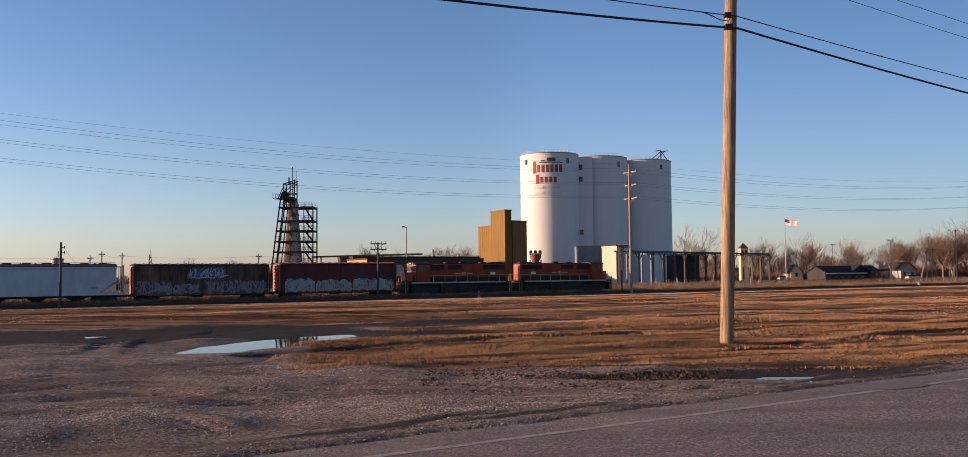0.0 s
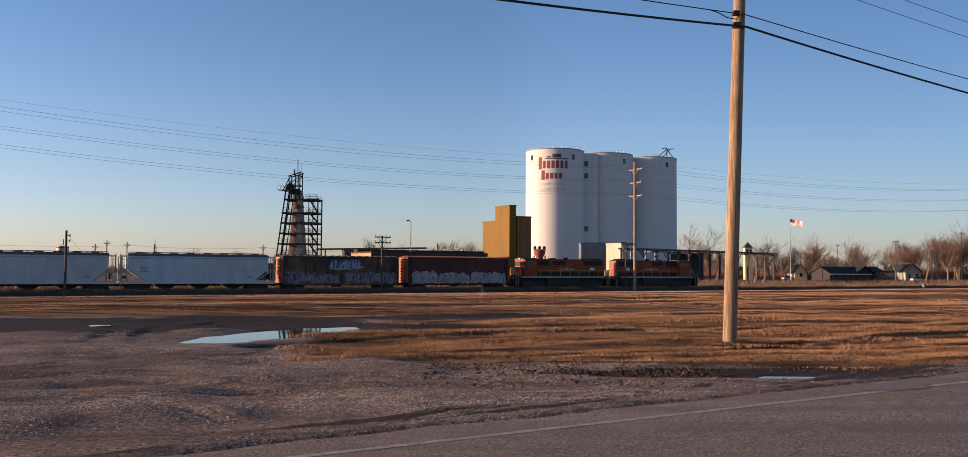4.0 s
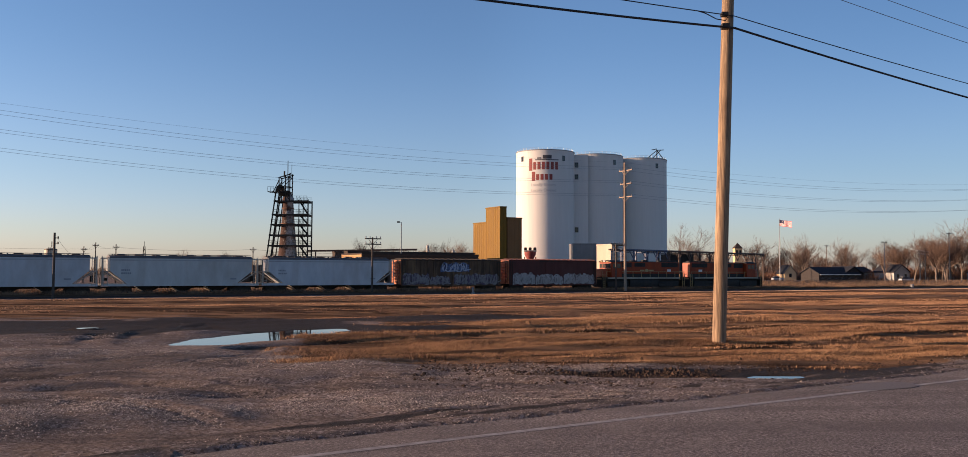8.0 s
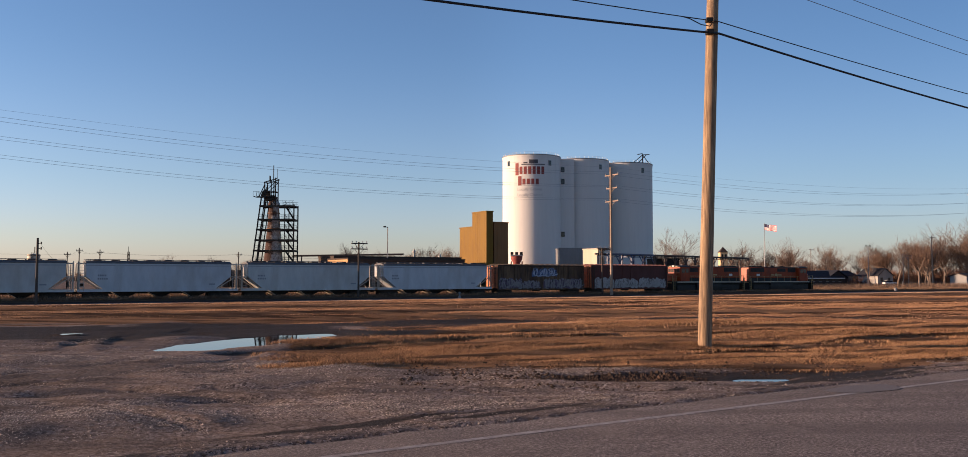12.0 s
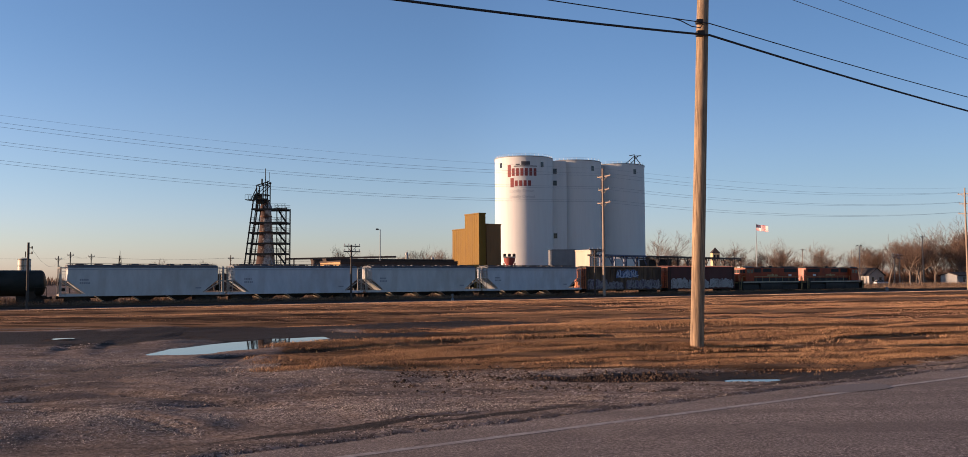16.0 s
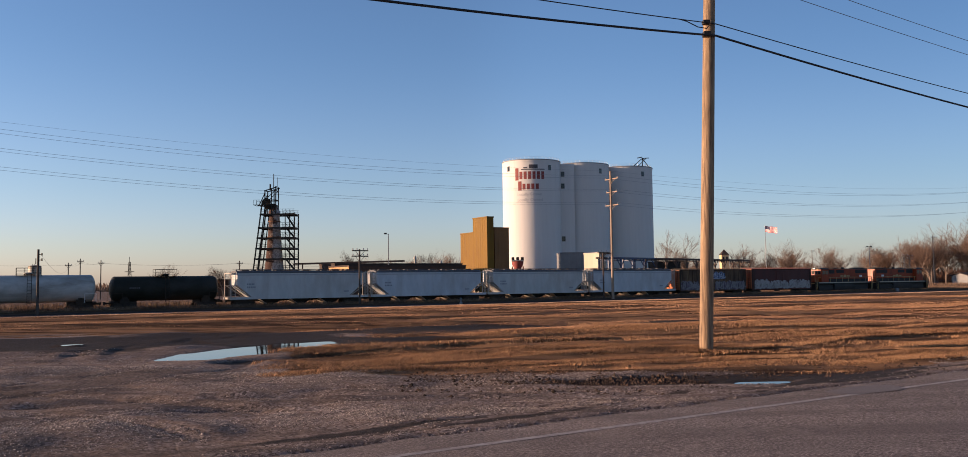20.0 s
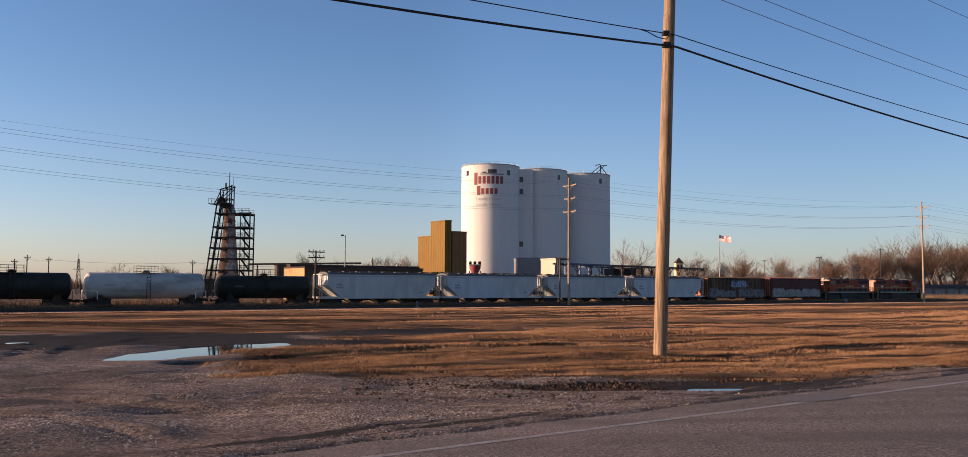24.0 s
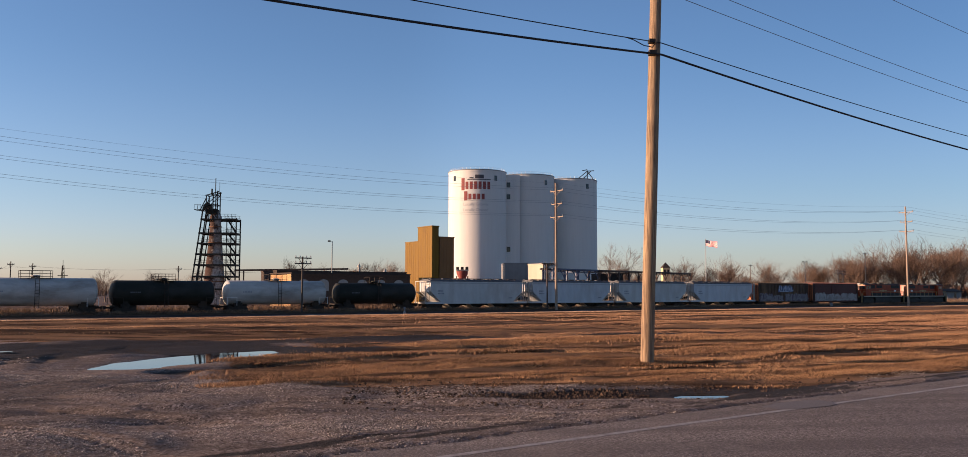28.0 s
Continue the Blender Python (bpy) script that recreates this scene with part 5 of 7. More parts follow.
    for y in (-0.75, 0.75):
        bm = B()
        box(bm, -6.94, -6.88, y - 0.26, y + 0.26, 4.0, 4.1)
        part("number_board", bm, YELLOW_DULL, cab, "pale number board")
    bm = B()
    for y in (-1.42, 1.42):
        x = -7.6
        while x < 8.2:
            beam(bm, (x, y, 1.6), (x, y, 2.5), 0.05)
            x += 1.75
        for x0, x1 in ((-7.6, -6.85), (-4.5, 8.1)):
            beam(bm, (x0, y, 2.5), (x1, y, 2.5), 0.07)
    part("handrail", bm, YELLOW_DULL, c, "grimy yellow handrail")
    for s in (-1, 1):
        for y in (-1, 1):
            bm = B()
            for k in range(4):
                box(bm, min(s * 8.35, s * 8.0), max(s * 8.35, s * 8.0), y * 1.45 - 0.12, y * 1.45 + 0.1, 0.42 + 0.3 * k, 0.46 + 0.3 * k)
            for dx in (7.98, 8.36):
                beam(bm, (s * dx, y * 1.5, 0.4), (s * dx, y * 1.5, 2.5), 0.05)
            part("step_well", bm, YELLOW_DULL, c, "yellow-edged steps")
        bm = B()
        x0, x1 = sorted((s * (half - 0.65), s * (half - 0.5)))
        box(bm, x0, x1, -1.45, 1.45, 0.45, 1.62)
        part("pilot", bm, BLACK, c, "black pilot plate")
        bm = B()
        box(bm, x0 - 0.02 if s < 0 else x1, x0 if s < 0 else x1 + 0.02, -1.3, 1.3, 1.3, 1.5)
        for y in (-1.35, 1.35):
            beam(bm, (s * (half - 0.6), y, 1.6), (s * (half - 0.6), y, 2.6), 0.05)
        beam(bm, (s * (half - 0.6), -1.35, 2.6), (s * (half - 0.6), -0.45, 2.6), 0.05)
        beam(bm, (s * (half - 0.6), 0.45, 2.6), (s * (half - 0.6), 1.35, 2.6), 0.05)
        part("end_rail", bm, YELLOW_DULL, c)
    bm = B()
    extrude(bm, [(-1.3, 1.66), (-1.45, 1.2), (-1.25, 0.4), (1.25, 0.4), (1.45, 1.2), (1.3, 1.66)], -2.9, 2.9)
    part("fuel_tank", bm, BLACK, c)
    for y in (-1.2, 1.2):
        bm = B()
        tube(bm, (2.6, y, 1.05), (4.2, y, 1.05), 0.18)
        part("air_reservoir", bm, BLACK, c)
    # body sits high over the trucks
    for o in c.children:
        if o.name.split(".")[0] not in ("fuel_tank", "air_reservoir", "pilot", "step_well"):
            o.location.z += 0.36
    for y in (-1, 1):
        for x in (-5.2, 5.2):
            bm = B()
            box(bm, x - 2.1, x + 2.1, y * 1.18 - 0.1, y * 1.18 + 0.1, 0.5, 1.35, 0.06)
            part("truck_side", bm, BLACK, c)
    bm = B()
    box(bm, -7.8, 7.8, -0.9, 0.9, 0.9, 1.7)
    part("underframe", bm, BLACK, c)
    truck(c, -5.2, 2.74, True)
    truck(c, 5.2, 2.74, True)
    couplers(c, half + 0.05)
    return c


# the train's cars with the place of their middle along the train
TRAIN = []


def add_car(car, rear, front, turned=False):
    TRAIN.append((car, (rear + front) / 2, turned))


add_car(locomotive("orange and black diesel locomotive leading the freight train"), 70.5, 88.6, True)
add_car(locomotive("orange and black diesel locomotive coupled to a maroon box car"), 52.4, 70.5)
add_car(box_car("maroon box car with pale graffiti along its foot", BOX_MAROON, ribs=False, graf=((-7.3, -3.4, 0.9, 2.75, GRAF_WHITE, SPRAY_PALE), (-3.3, 1.6, 0.9, 2.5, GRAF_WHITE, SPRAY_PALE), (1.7, 7.4, 0.9, 2.65, GRAF_WHITE, SPRAY_PALE))), 35.4, 52.4)
add_car(box_car("rusty brown ribbed box car with blue and grey graffiti", BOX_RUST, 8.55, 4.5, True, graf=((-1.9, 2.6, 2.7, 4.15, GRAF_BLUE, SPRAY_BLUE), (-7.6, -3.6, 0.9, 2.6, GRAF_PURPLE, SPRAY_DARK), (-3.5, -0.4, 0.9, 2.3, GRAF_PURPLE, SPRAY_DARK), (0.2, 7.4, 0.9, 2.6, GRAF_PURPLE, SPRAY_DARK))), 18.2, 35.4)
HOPPER_LABEL = "weathered pale grey three-bay covered hopper car"
for k in range(4):
    add_car(hopper_car((HOPPER_LABEL if k != 1 else "weathered warm grey three-bay covered hopper car") if k < 3 else "pale grey covered hopper car coupled to a black tank car", 9.1 if k < 3 else 9.25, 4.55, HOPPER_TAN if k % 2 else HOPPER), -54.8 if k == 3 else -18.2 * k, 18.2 - 18.2 * k)
add_car(tank_car("short black tank car behind the grey hoppers", BLACK_TANK, 6.75, 2.85), -68.7, -55.2)
add_car(tank_car("dirty white tank car with stained lower half", WHITE_TANK, 7.4, 3.05, band=True), -83.7, -68.9)
add_car(tank_car("long black tank car with faint white marks", BLACK_TANK, 6.67, 2.95), -97.0, -83.7)
add_car(tank_car("large white tank car following a black tank car", WHITE_TANK, 7.05, 3.15, 1.6, band=True), -111.2, -97.1)
SPEED = [(0, -66.2), (3, -53.6), (8, -31.9), (12, -14.5), (17, 7.4), (20, 20.7), (24, 38.45), (28, 56.2)]


def place_at(t):
    for (t0, s0), (t1, s1) in zip(SPEED, SPEED[1:]):
        if t <= t1:
            return s0 + (s1 - s0) * (t - t0) / (t1 - t0)
    return SPEED[-1][1]


# ---- utility pole by the road, with its cables ----
def sagging(p, q, sag, n=40):
    p, q = Vector(p), Vector(q)
    return [p.lerp(q, i / n) - Vector((0, 0, 4 * sag * (i / n) * (1 - i / n))) for i in range(n + 1)]


def cable(name, p, q, sag, r, material, label):
    bm = B()
    chain(bm, sagging(p, q, sag), r)
    return solid(name, bm, material, label, "cable")


ROAD_ALONG = Vector((cos(RD), sin(RD), 0))
POLE = Vector((5.70, 20.5, 0.0))
LEAN = Vector((0.034, -0.01, 1))


def wood_pole(name, label, at, height, r0, r1, material, lean=Vector((0, 0, 1)), n=14, depth=0.4):
    c = thing(name, label, "utility pole", T(at), "utility poles")
    bm = B()
    k = 10
    rings = []
    for i in range(k + 1):
        z = -depth + (height + depth) * i / k
        r = r0 + (r1 - r0) * max(0, z) / height
        rings.append((r, z))
    lathe(bm, rings, n)
    for v in bm.verts:
        v.co.x += lean.x * v.co.z
        v.co.y += lean.y * v.co.z
    part("pole", bm, material, c)
    return c


def crossarm(parent, z, length, turn, pins, material=POLE_PALE, insulator=0.09):
    d = Vector((cos(turn), sin(turn), 0))
    off = Vector((-d.y, d.x, 0)) * -0.2
    o = Vector((0, 0, z)) + off
    bm = B()
    beam(bm, o - d * length / 2, o + d * length / 2, 0.12, 0.14)
    arm = part("crossarm", bm, material, parent)
    for s in (-1, 1):
        bm = B()
        beam(bm, o + d * s * length * 0.3, Vector((0, 0, z - 0.75)), 0.05)
        part("brace", bm, material, parent)
    for u in pins:
        bm = B()
        p = o + d * u * length
        lathe(bm, [(0.02, 0.05), (0.02, 0.12), (insulator, 0.14), (insulator * 0.7, 0.2), (insulator * 0.85, 0.24), (insulator * 0.5, 0.3), (0.02, 0.32)], 8)
        part("insulator", bm, STEEL, arm, "", T(p))


road_pole = wood_pole("utility_pole", "weathered brown wooden utility pole in the dry grass", POLE, 11.8, 0.161, 0.130, POLE_WOOD, LEAN, 28)
HANG, UPPER = 7.46, 7.75
at_hang = POLE + Vector((LEAN.x * HANG + 0.14, LEAN.y * HANG - 0.13, HANG))
at_upper = POLE + Vector((LEAN.x * UPPER + 0.12, LEAN.y * UPPER - 0.13, UPPER))
bm = B()
box(bm, 0.04, 0.22, -0.42, -0.24, HANG - 0.06, HANG + 0.06, 0.01)
part("cable_clamp", bm, BLACK, road_pole, "black cable clamp")
bm = B()
box(bm, 0.04, 0.20, -0.40, -0.24, UPPER - 0.05, UPPER + 0.05, 0.01)
part("cable_clamp", bm, BLACK, road_pole, "black cable clamp")
NEXT, BEFORE = POLE + ROAD_ALONG * 48, POLE - ROAD_ALONG * 48
cable("telephone_cable", at_hang, NEXT + Vector((0.1, -0.1, 7.1)), 0.66, 0.026, CABLE, "thick black telephone cable strung between poles")
cable("telephone_cable", at_hang, BEFORE + Vector((0.1, -0.1, 7.3)), 1.02, 0.026, CABLE, "thick black telephone cable strung between poles")
cable("service_wire", at_upper, NEXT + Vector((0.1, -0.1, 7.7)), 0.55, 0.012, CABLE, "thin black wire strung between poles")
cable("service_wire", at_upper, BEFORE + Vector((0.1, -0.1, 7.8)), 0.8, 0.012, CABLE, "thin black wire strung between poles")
left = sagging(at_upper, BEFORE + Vector((0.1, -0.1, 7.8)), 0.8)[1]
bm = B()
chain(bm, [at_upper + Vector((-0.15, 0, -0.02)), at_upper.lerp(left, 0.25) - Vector((0, 0, 0.14)), at_upper.lerp(left, 0.5) - Vector((0, 0, 0.13)), at_upper.lerp(left, 0.8) - Vector((0, 0, 0.03)), left], 0.012)
solid("drip_loop", bm, CABLE, "small black drip loop of wire beside the pole", "cable")
for z in (9.05, 9.5, 11.6):
    for end in (NEXT, BEFORE):
        cable("power_line", POLE + Vector((LEAN.x * z + 0.16, LEAN.y * z - 0.1, z)), end + Vector((0.1, -0.1, z - 0.2)), 0.6, 0.008, WIRE, "thin power line high above the road")
wood_pole("utility_pole", "wooden utility pole further along the road", NEXT, 11.5, 0.17, 0.13, POLE_WOOD)
wood_pole("utility_pole", "wooden utility pole further back along the road", BEFORE, 11.5, 0.17, 0.13, POLE_WOOD)

# ---- transmission line along the railway ----
LINE = []
ARM = radians(117.4)
for k in range(-2, 3):
    p = Vector((22.0, 130.0, -1.2)) + Vector((81.0, 42.0, 0)) * k
    h = {-2: 21.3, -1: 21.3, 0: 19.4}.get(k, 20.7)
    c = wood_pole("transmission_pole", "tall sunlit wooden pole with three crossarms beside the railway", p, h, 0.22, 0.14, POLE_PALE)
    arms = ((h - 1.2, 3.2), (h - 3.2, 2.7), (h - 5.2, 3.2))
    for z, ln in arms:
        crossarm(c, z, ln, ARM, (-0.46, 0.46), POLE_PALE, 0.12)
    LINE.append((p, h, arms))
for (a, ha, arms_a), (b, hb, arms_b) in zip(LINE, LINE[1:]):
    d = Vector((cos(ARM), sin(ARM), 0))
    for (za, ln), (zb, ln2) in zip(arms_a, arms_b):
        for s in (-0.46, 0.46):
            cable("transmission_line", a + d * s * ln + Vector((0, 0, za + 0.3)), b + d * s * ln + Vector((0, 0, zb + 0.3)), 1.5, 0.014, WIRE, "thin transmission line above the railway")
    cable("ground_wire", a + Vector((0, 0, ha)), b + Vector((0, 0, hb)), 1.2, 0.009, WIRE, "thin ground wire above the transmission lines")


# ---- silos ----
def silo(x, y, radius, top, label):
    c = thing("silo", label, "silo", T((x, y, -1.3)), "white silos")
    h = top + 1.3
    bm = B()
    lathe(bm, [(radius, 0), (radius, h - 0.5), (radius + 0.06, h - 0.5), (radius + 0.06, h), (radius - 0.25, h), (radius - 0.25, h - 0.15), (0.1, h + 0.5)], 96)
    part("shell", bm, SILO, c)
    bm = B()
    for k in range(40):
        a = 2 * pi * k / 40
        tube(bm, ((radius - 0.3) * cos(a), (radius - 0.3) * sin(a), h), ((radius - 0.3) * cos(a), (radius - 0.3) * sin(a), h + 0.8), 0.02, n=5)
    for z in (0.45, 0.8):
        chain(bm, [((radius - 0.3) * cos(2 * pi * k / 60), (radius - 0.3) * sin(2 * pi * k / 60), h + z) for k in range(61)], 0.02, 5)
    part("roof_railing", bm, STEEL, c, "thin steel roof railing")
    bm = B()
    lathe(bm, [(radius + 0.02, h - 0.02), (radius + 0.14, h - 0.02), (radius + 0.14, h + 0.2), (radius - 0.2, h + 0.2), (radius - 0.2, h - 0.02)], 96)
    part("roof_edge", bm, SHED_GREY, c, "grey metal roof edge")
    return c, h


def curved_panel(c, radius, ang0, ang1, z0, z1, material, name, label="", depth=0.03):
    """A plate that follows the shell; angles in degrees from the side that faces the road, positive to +x."""
    bm = B()
    n = max(1, int(abs(ang1 - ang0) / 3))
    rows = []
    for i in range(n + 1):
        a = radians(-90 + ang0 + (ang1 - ang0) * i / n)
        rows.append([bm.verts.new((r * cos(a), r * sin(a), z)) for r, z in ((radius - 0.05, z0), (radius + depth, z0), (radius + depth, z1), (radius - 0.05, z1))])
    for r0, r1 in zip(rows, rows[1:]):
        for k in range(4):
            bm.faces.new((r0[k], r1[k], r1[(k + 1) % 4], r0[(k + 1) % 4]))
    bm.faces.new(rows[0])
    bm.faces.new(rows[-1][::-1])
    return part(name, bm, material, c, label)


R = 8.0
s1, H1 = silo(18.25, 238.0, R, 34.3, "tall round white concrete silo with a red sign")
s2, H2 = silo(33.0, 246.0, R, 34.3, "tall round white concrete silo in the middle of the row")
s3, H3 = silo(47.2, 254.0, R, 34.3, "tall round white concrete silo at the end of the row")
for c, angs in ((s1, (-55, 34)), (s2, (36,)), (s3, (29,))):
    for a in angs:
        curved_panel(c, R, a - 3.5, a + 3.5, H1 - 2.8, H1 - 1.4, GLASS_DARK, "vent_window", "small dark square opening")


def sign(c):
    # brand words as plain red blocks
    for z0, big, low, n, a0, da in ((H1 - 5.5, 3.3, 2.3, 6, -37, 8.6), (H1 - 8.3, 2.5, 1.8, 4, -31, 8.6)):
        curved_panel(c, R, a0, a0 + 7.0, z0, z0 + big, RED_SIGN, "sign_block", "faded red block")
        for k in range(n):
            a = a0 + 9.0 + k * da
            curved_panel(c, R, a, a + 5.8, z0 + 0.25, z0 + low, RED_SIGN, "sign_block", "faded red block")
    curved_panel(c, R, -9, 8, H1 - 2.35, H1 - 1.35, DARK_SIGN, "sign_emblem", "small dark building emblem")
    curved_panel(c, R, -20, -12, H1 - 2.35, H1 - 2.0, DARK_SIGN, "sign_emblem")
    curved_panel(c, R, -24, 22, H1 - 2.75, H1 - 2.5, DARK_SIGN, "sign_line", "thin dark line")


sign(s1)


def slogan(c, words, z, size, a0):
    cu = bpy.data.curves.new("slogan", "FONT")
    cu.body, cu.size, cu.extrude = words, size, 0.02
    tmp = bpy.data.objects.new("slogan", cu)
    me = bpy.data.meshes.new_from_object(tmp)
    bpy.data.objects.remove(tmp)
    for v in me.vertices:
        a = radians(-90 + a0) + v.co.x / R
        r = R + 0.01 + v.co.z
        v.co = (r * cos(a), r * sin(a), z + v.co.y)
    me.materials.clear()
    me.materials.append(FAINT_SIGN)
    ob = new("slogan", me)
    ob.parent = c
    ob["label"] = "faint grey painted slogan"


slogan(s1, "Locally Grown", H1 - 9.7, 1.15, -33)
slogan(s1, "Locally Owned", H1 - 11.2, 1.15, -33)


def link_tower(x0, x1, y0, y1, top, label):
    c = thing("stair_tower", label, "tower", T((0, 0, -1.3)))
    bm = B()
    box(bm, x0, x1, y0, y1, 0, top + 1.3)
    part("wall", bm, SILO, c)
    for z in (top - 2.3, top - 5.6, top - 20.2):
        bm = B()
        box(bm, x0 + 0.9, x0 + 1.9, y0 - 0.06, y0 + 0.05, z, z + 1.4)
        part("window", bm, GLASS_DARK, c, "small dark window")
    return c


link_tower(25.4, 30.0, 237.0, 244.0, 34.0, "narrow white concrete stair tower between two silos")
bm = B()
P0, P1, P2 = Vector((48.5, 250, 34.4)), Vector((54.0, 251, 34.4)), Vector((51.8, 250.5, 37.2))
for a, b in ((P0, P2), (P1, P2), (P2, P2 + Vector((2.0, 0, 0.1))), (P2 + Vector((0, 0, 0.4)), P2 + Vector((-1.5, 0, 0.1))), (P0 + Vector((1.5, 0, 0)), P2 + Vector((1.2, 0, 0.1)))):
    tube(bm, a, b, 0.12, n=6)
tube(bm, P2 - Vector((0, 0, 2.6)), P2 + Vector((0, 0, 0.2)), 0.14, n=6)
solid("roof_hoist", bm, BLACK, "dark steel hoist frame on the silo roof", "hoist")


# ---- works buildings ----
# blocks lie along the railway: local x runs with it
def rail_block(name, label, x, y, length, depth, top, wall, base=-1.3, roof=None, ribs=0.0, extra=0.0):
    c = thing(name, label, "building", T((x, y, base)) @ Matrix.Rotation(TH + extra, 4, "Z"))
    h = top - base
    bm = B()
    box(bm, 0, length, 0, depth, 0, h)
    part("wall", bm, wall, c)
    bm = B()
    box(bm, -0.1, length + 0.1, -0.1, depth + 0.1, h + 0.003, h + 0.25)
    part("roof", bm, roof or wall, c)
    if ribs:
        bm = B()
        x = ribs
        while x < length - 0.1:
            box(bm, x - 0.03, x + 0.03, -0.04, -0.001, 0.02, h - 0.02)
            x += ribs
        y = ribs
        while y < depth - 0.1:
            box(bm, -0.02, -0.001, y - 0.02, y + 0.02, 0.02, h - 0.02)
            y += ribs
        part("wall_ribs", bm, wall, c)
    return c


rail_block("process_building", "tan sheet-metal building with a taller block, lit by low sun", 4.75, 196.0, 1.75, 6.4, 16.3, TAN_PANEL, ribs=1.0)
rail_block("process_building", "lower tan sheet-metal wing beside the taller block", 2.1, 202.0, 2.0, 7.0, 13.1, TAN_PANEL, ribs=1.0)
rail_block("process_building", "brown sheet-metal block between the tan block and the silo", 6.5, 197.5, 3.9, 5.5, 13.9, BROWN_PANEL, ribs=1.0)


# ---- lime kiln tower ----
def kiln(x, y, base):
    c = thing("lime_kiln_tower", "rusty old lime kiln inside a dark steel frame with stair landings", "tower", T((x, y, base)) @ Matrix.Diagonal((0.9, 0.9, 0.91, 1)))
    bm = B()
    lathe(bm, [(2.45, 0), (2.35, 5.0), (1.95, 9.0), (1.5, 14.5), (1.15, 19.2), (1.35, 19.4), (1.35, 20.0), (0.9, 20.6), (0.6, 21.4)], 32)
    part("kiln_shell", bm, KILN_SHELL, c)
    for z, r in ((5.2, 2.33), (9.0, 1.95), (14.0, 1.54), (17.6, 1.29)):
        bm = B()
        lathe(bm, [(r - 0.05, z), (r + 0.1, z), (r + 0.1, z + 0.2), (r - 0.05, z + 0.2)], 32)
        part("hoop", bm, RUST, c)
    L0, L1, RX = -5.1, -2.3, 5.1
    levels = (3.6, 6.4, 9.0, 11.4, 13.8, 16.1, 19.2)
    for yy in (-2.4, 2.4):
        bm = B()
        beam(bm, (L0, yy, 0), (L1, yy, 22.0), 0.26)
        part("leg", bm, KILN_STEEL, c)
        bm = B()
        beam(bm, (L0 + 1.0, yy, 0), (L1 + 0.8, yy, 22.0), 0.2)
        part("leg", bm, KILN_STEEL, c)
        for px in (RX, 3.0):
            bm = B()
            beam(bm, (px, yy, 0), (px, yy, 19.6), 0.26 if px == RX else 0.18)
            part("column", bm, KILN_STEEL, c)
    for i, z in enumerate(levels):
        bm = B()
        xl = L0 + (L1 - L0) * z / 22.0
        box(bm, 2.2, RX, -2.5, 2.5, z + 0.16, z + 0.22)
        land = part("landing", bm, KILN_STEEL, c, "steel stair landing")
        bm = B()
        box(bm, xl, xl + 1.3, -2.5, 2.5, z + 0.16, z + 0.22)
        part("landing", bm, KILN_STEEL, c)
        for yy in (-2.4, 2.4):
            bm = B()
            beam(bm, (xl - 0.2, yy, z), (RX + 0.1, yy, z), 0.24, 0.36)
            part("beam", bm, KILN_STEEL, c)
        for xx in (xl, -1.0, 2.9, RX):
            bm = B()
            beam(bm, (xx, -2.5, z), (xx, 2.5, z), 0.2, 0.25)
            part("beam", bm, KILN_STEEL, c)
        for yy in (-2.5, 2.5):
            for x0, x1 in ((xl, xl + 1.6), (1.6, RX)):
                bm = B()
                beam(bm, (x0, yy, z + 1.2), (x1, yy, z + 1.2), 0.06)
                beam(bm, (x0, yy, z + 0.7), (x1, yy, z + 0.7), 0.05)
                k = x0
                while k <= x1 + 0.01:
                    beam(bm, (k, yy, z + 0.2), (k, yy, z + 1.2), 0.05)
                    k += 0.8
                part("landing_rail", bm, KILN_STEEL, land)
        if i < len(levels) - 1:
            bm = B()
            z1 = levels[i + 1]
            for yy in (-2.2, -1.2):
                beam(bm, (3.0, yy, z1 + 0.1), (RX - 0.1, yy, z + 0.1), 0.12, 0.24)
            n = 9
            for k in range(1, n):
                u = k / n
                box(bm, 3.0 + (RX - 3.1) * u - 0.12, 3.0 + (RX - 3.1) * u + 0.12, -2.2, -1.2, z1 + (z - z1) * u + 0.08, z1 + (z - z1) * u + 0.12)
            beam(bm, (3.0, -2.25, z1 + 1.1), (RX - 0.1, -2.25, z + 1.1), 0.06)
            part("stair_flight", bm, KILN_STEEL, c)
    bm = B()
    for yy in (-1.4, 1.4):
        for xx, z1 in ((-1.9, 24.6), (0.6, 25.8), (-0.4, 25.2)):
            beam(bm, (xx, yy, 19.2), (xx, yy, z1), 0.22)
        beam(bm, (-2.1, yy, 24.7), (0.9, yy, 25.6), 0.22)
        beam(bm, (-2.0, yy, 22.6), (0.7, yy, 22.6), 0.2)
        beam(bm, (-3.2, yy, 21.4), (-1.9, yy, 24.2), 0.18)
        beam(bm, (-1.9, yy, 22.6), (0.6, yy, 24.9), 0.14)
        beam(bm, (0.6, yy, 19.6), (-1.9, yy, 22.6), 0.14)
        beam(bm, (-3.6, yy, 21.4), (0.6, yy, 21.4), 0.2)
    for z in (21.4, 22.6, 24.8):
        for xx in (-1.9, 0.6):
            beam(bm, (xx, -1.4, z), (xx, 1.4, z), 0.18)
    part("head_frame", bm, KILN_STEEL, c, "steel head frame")
    bm = B()
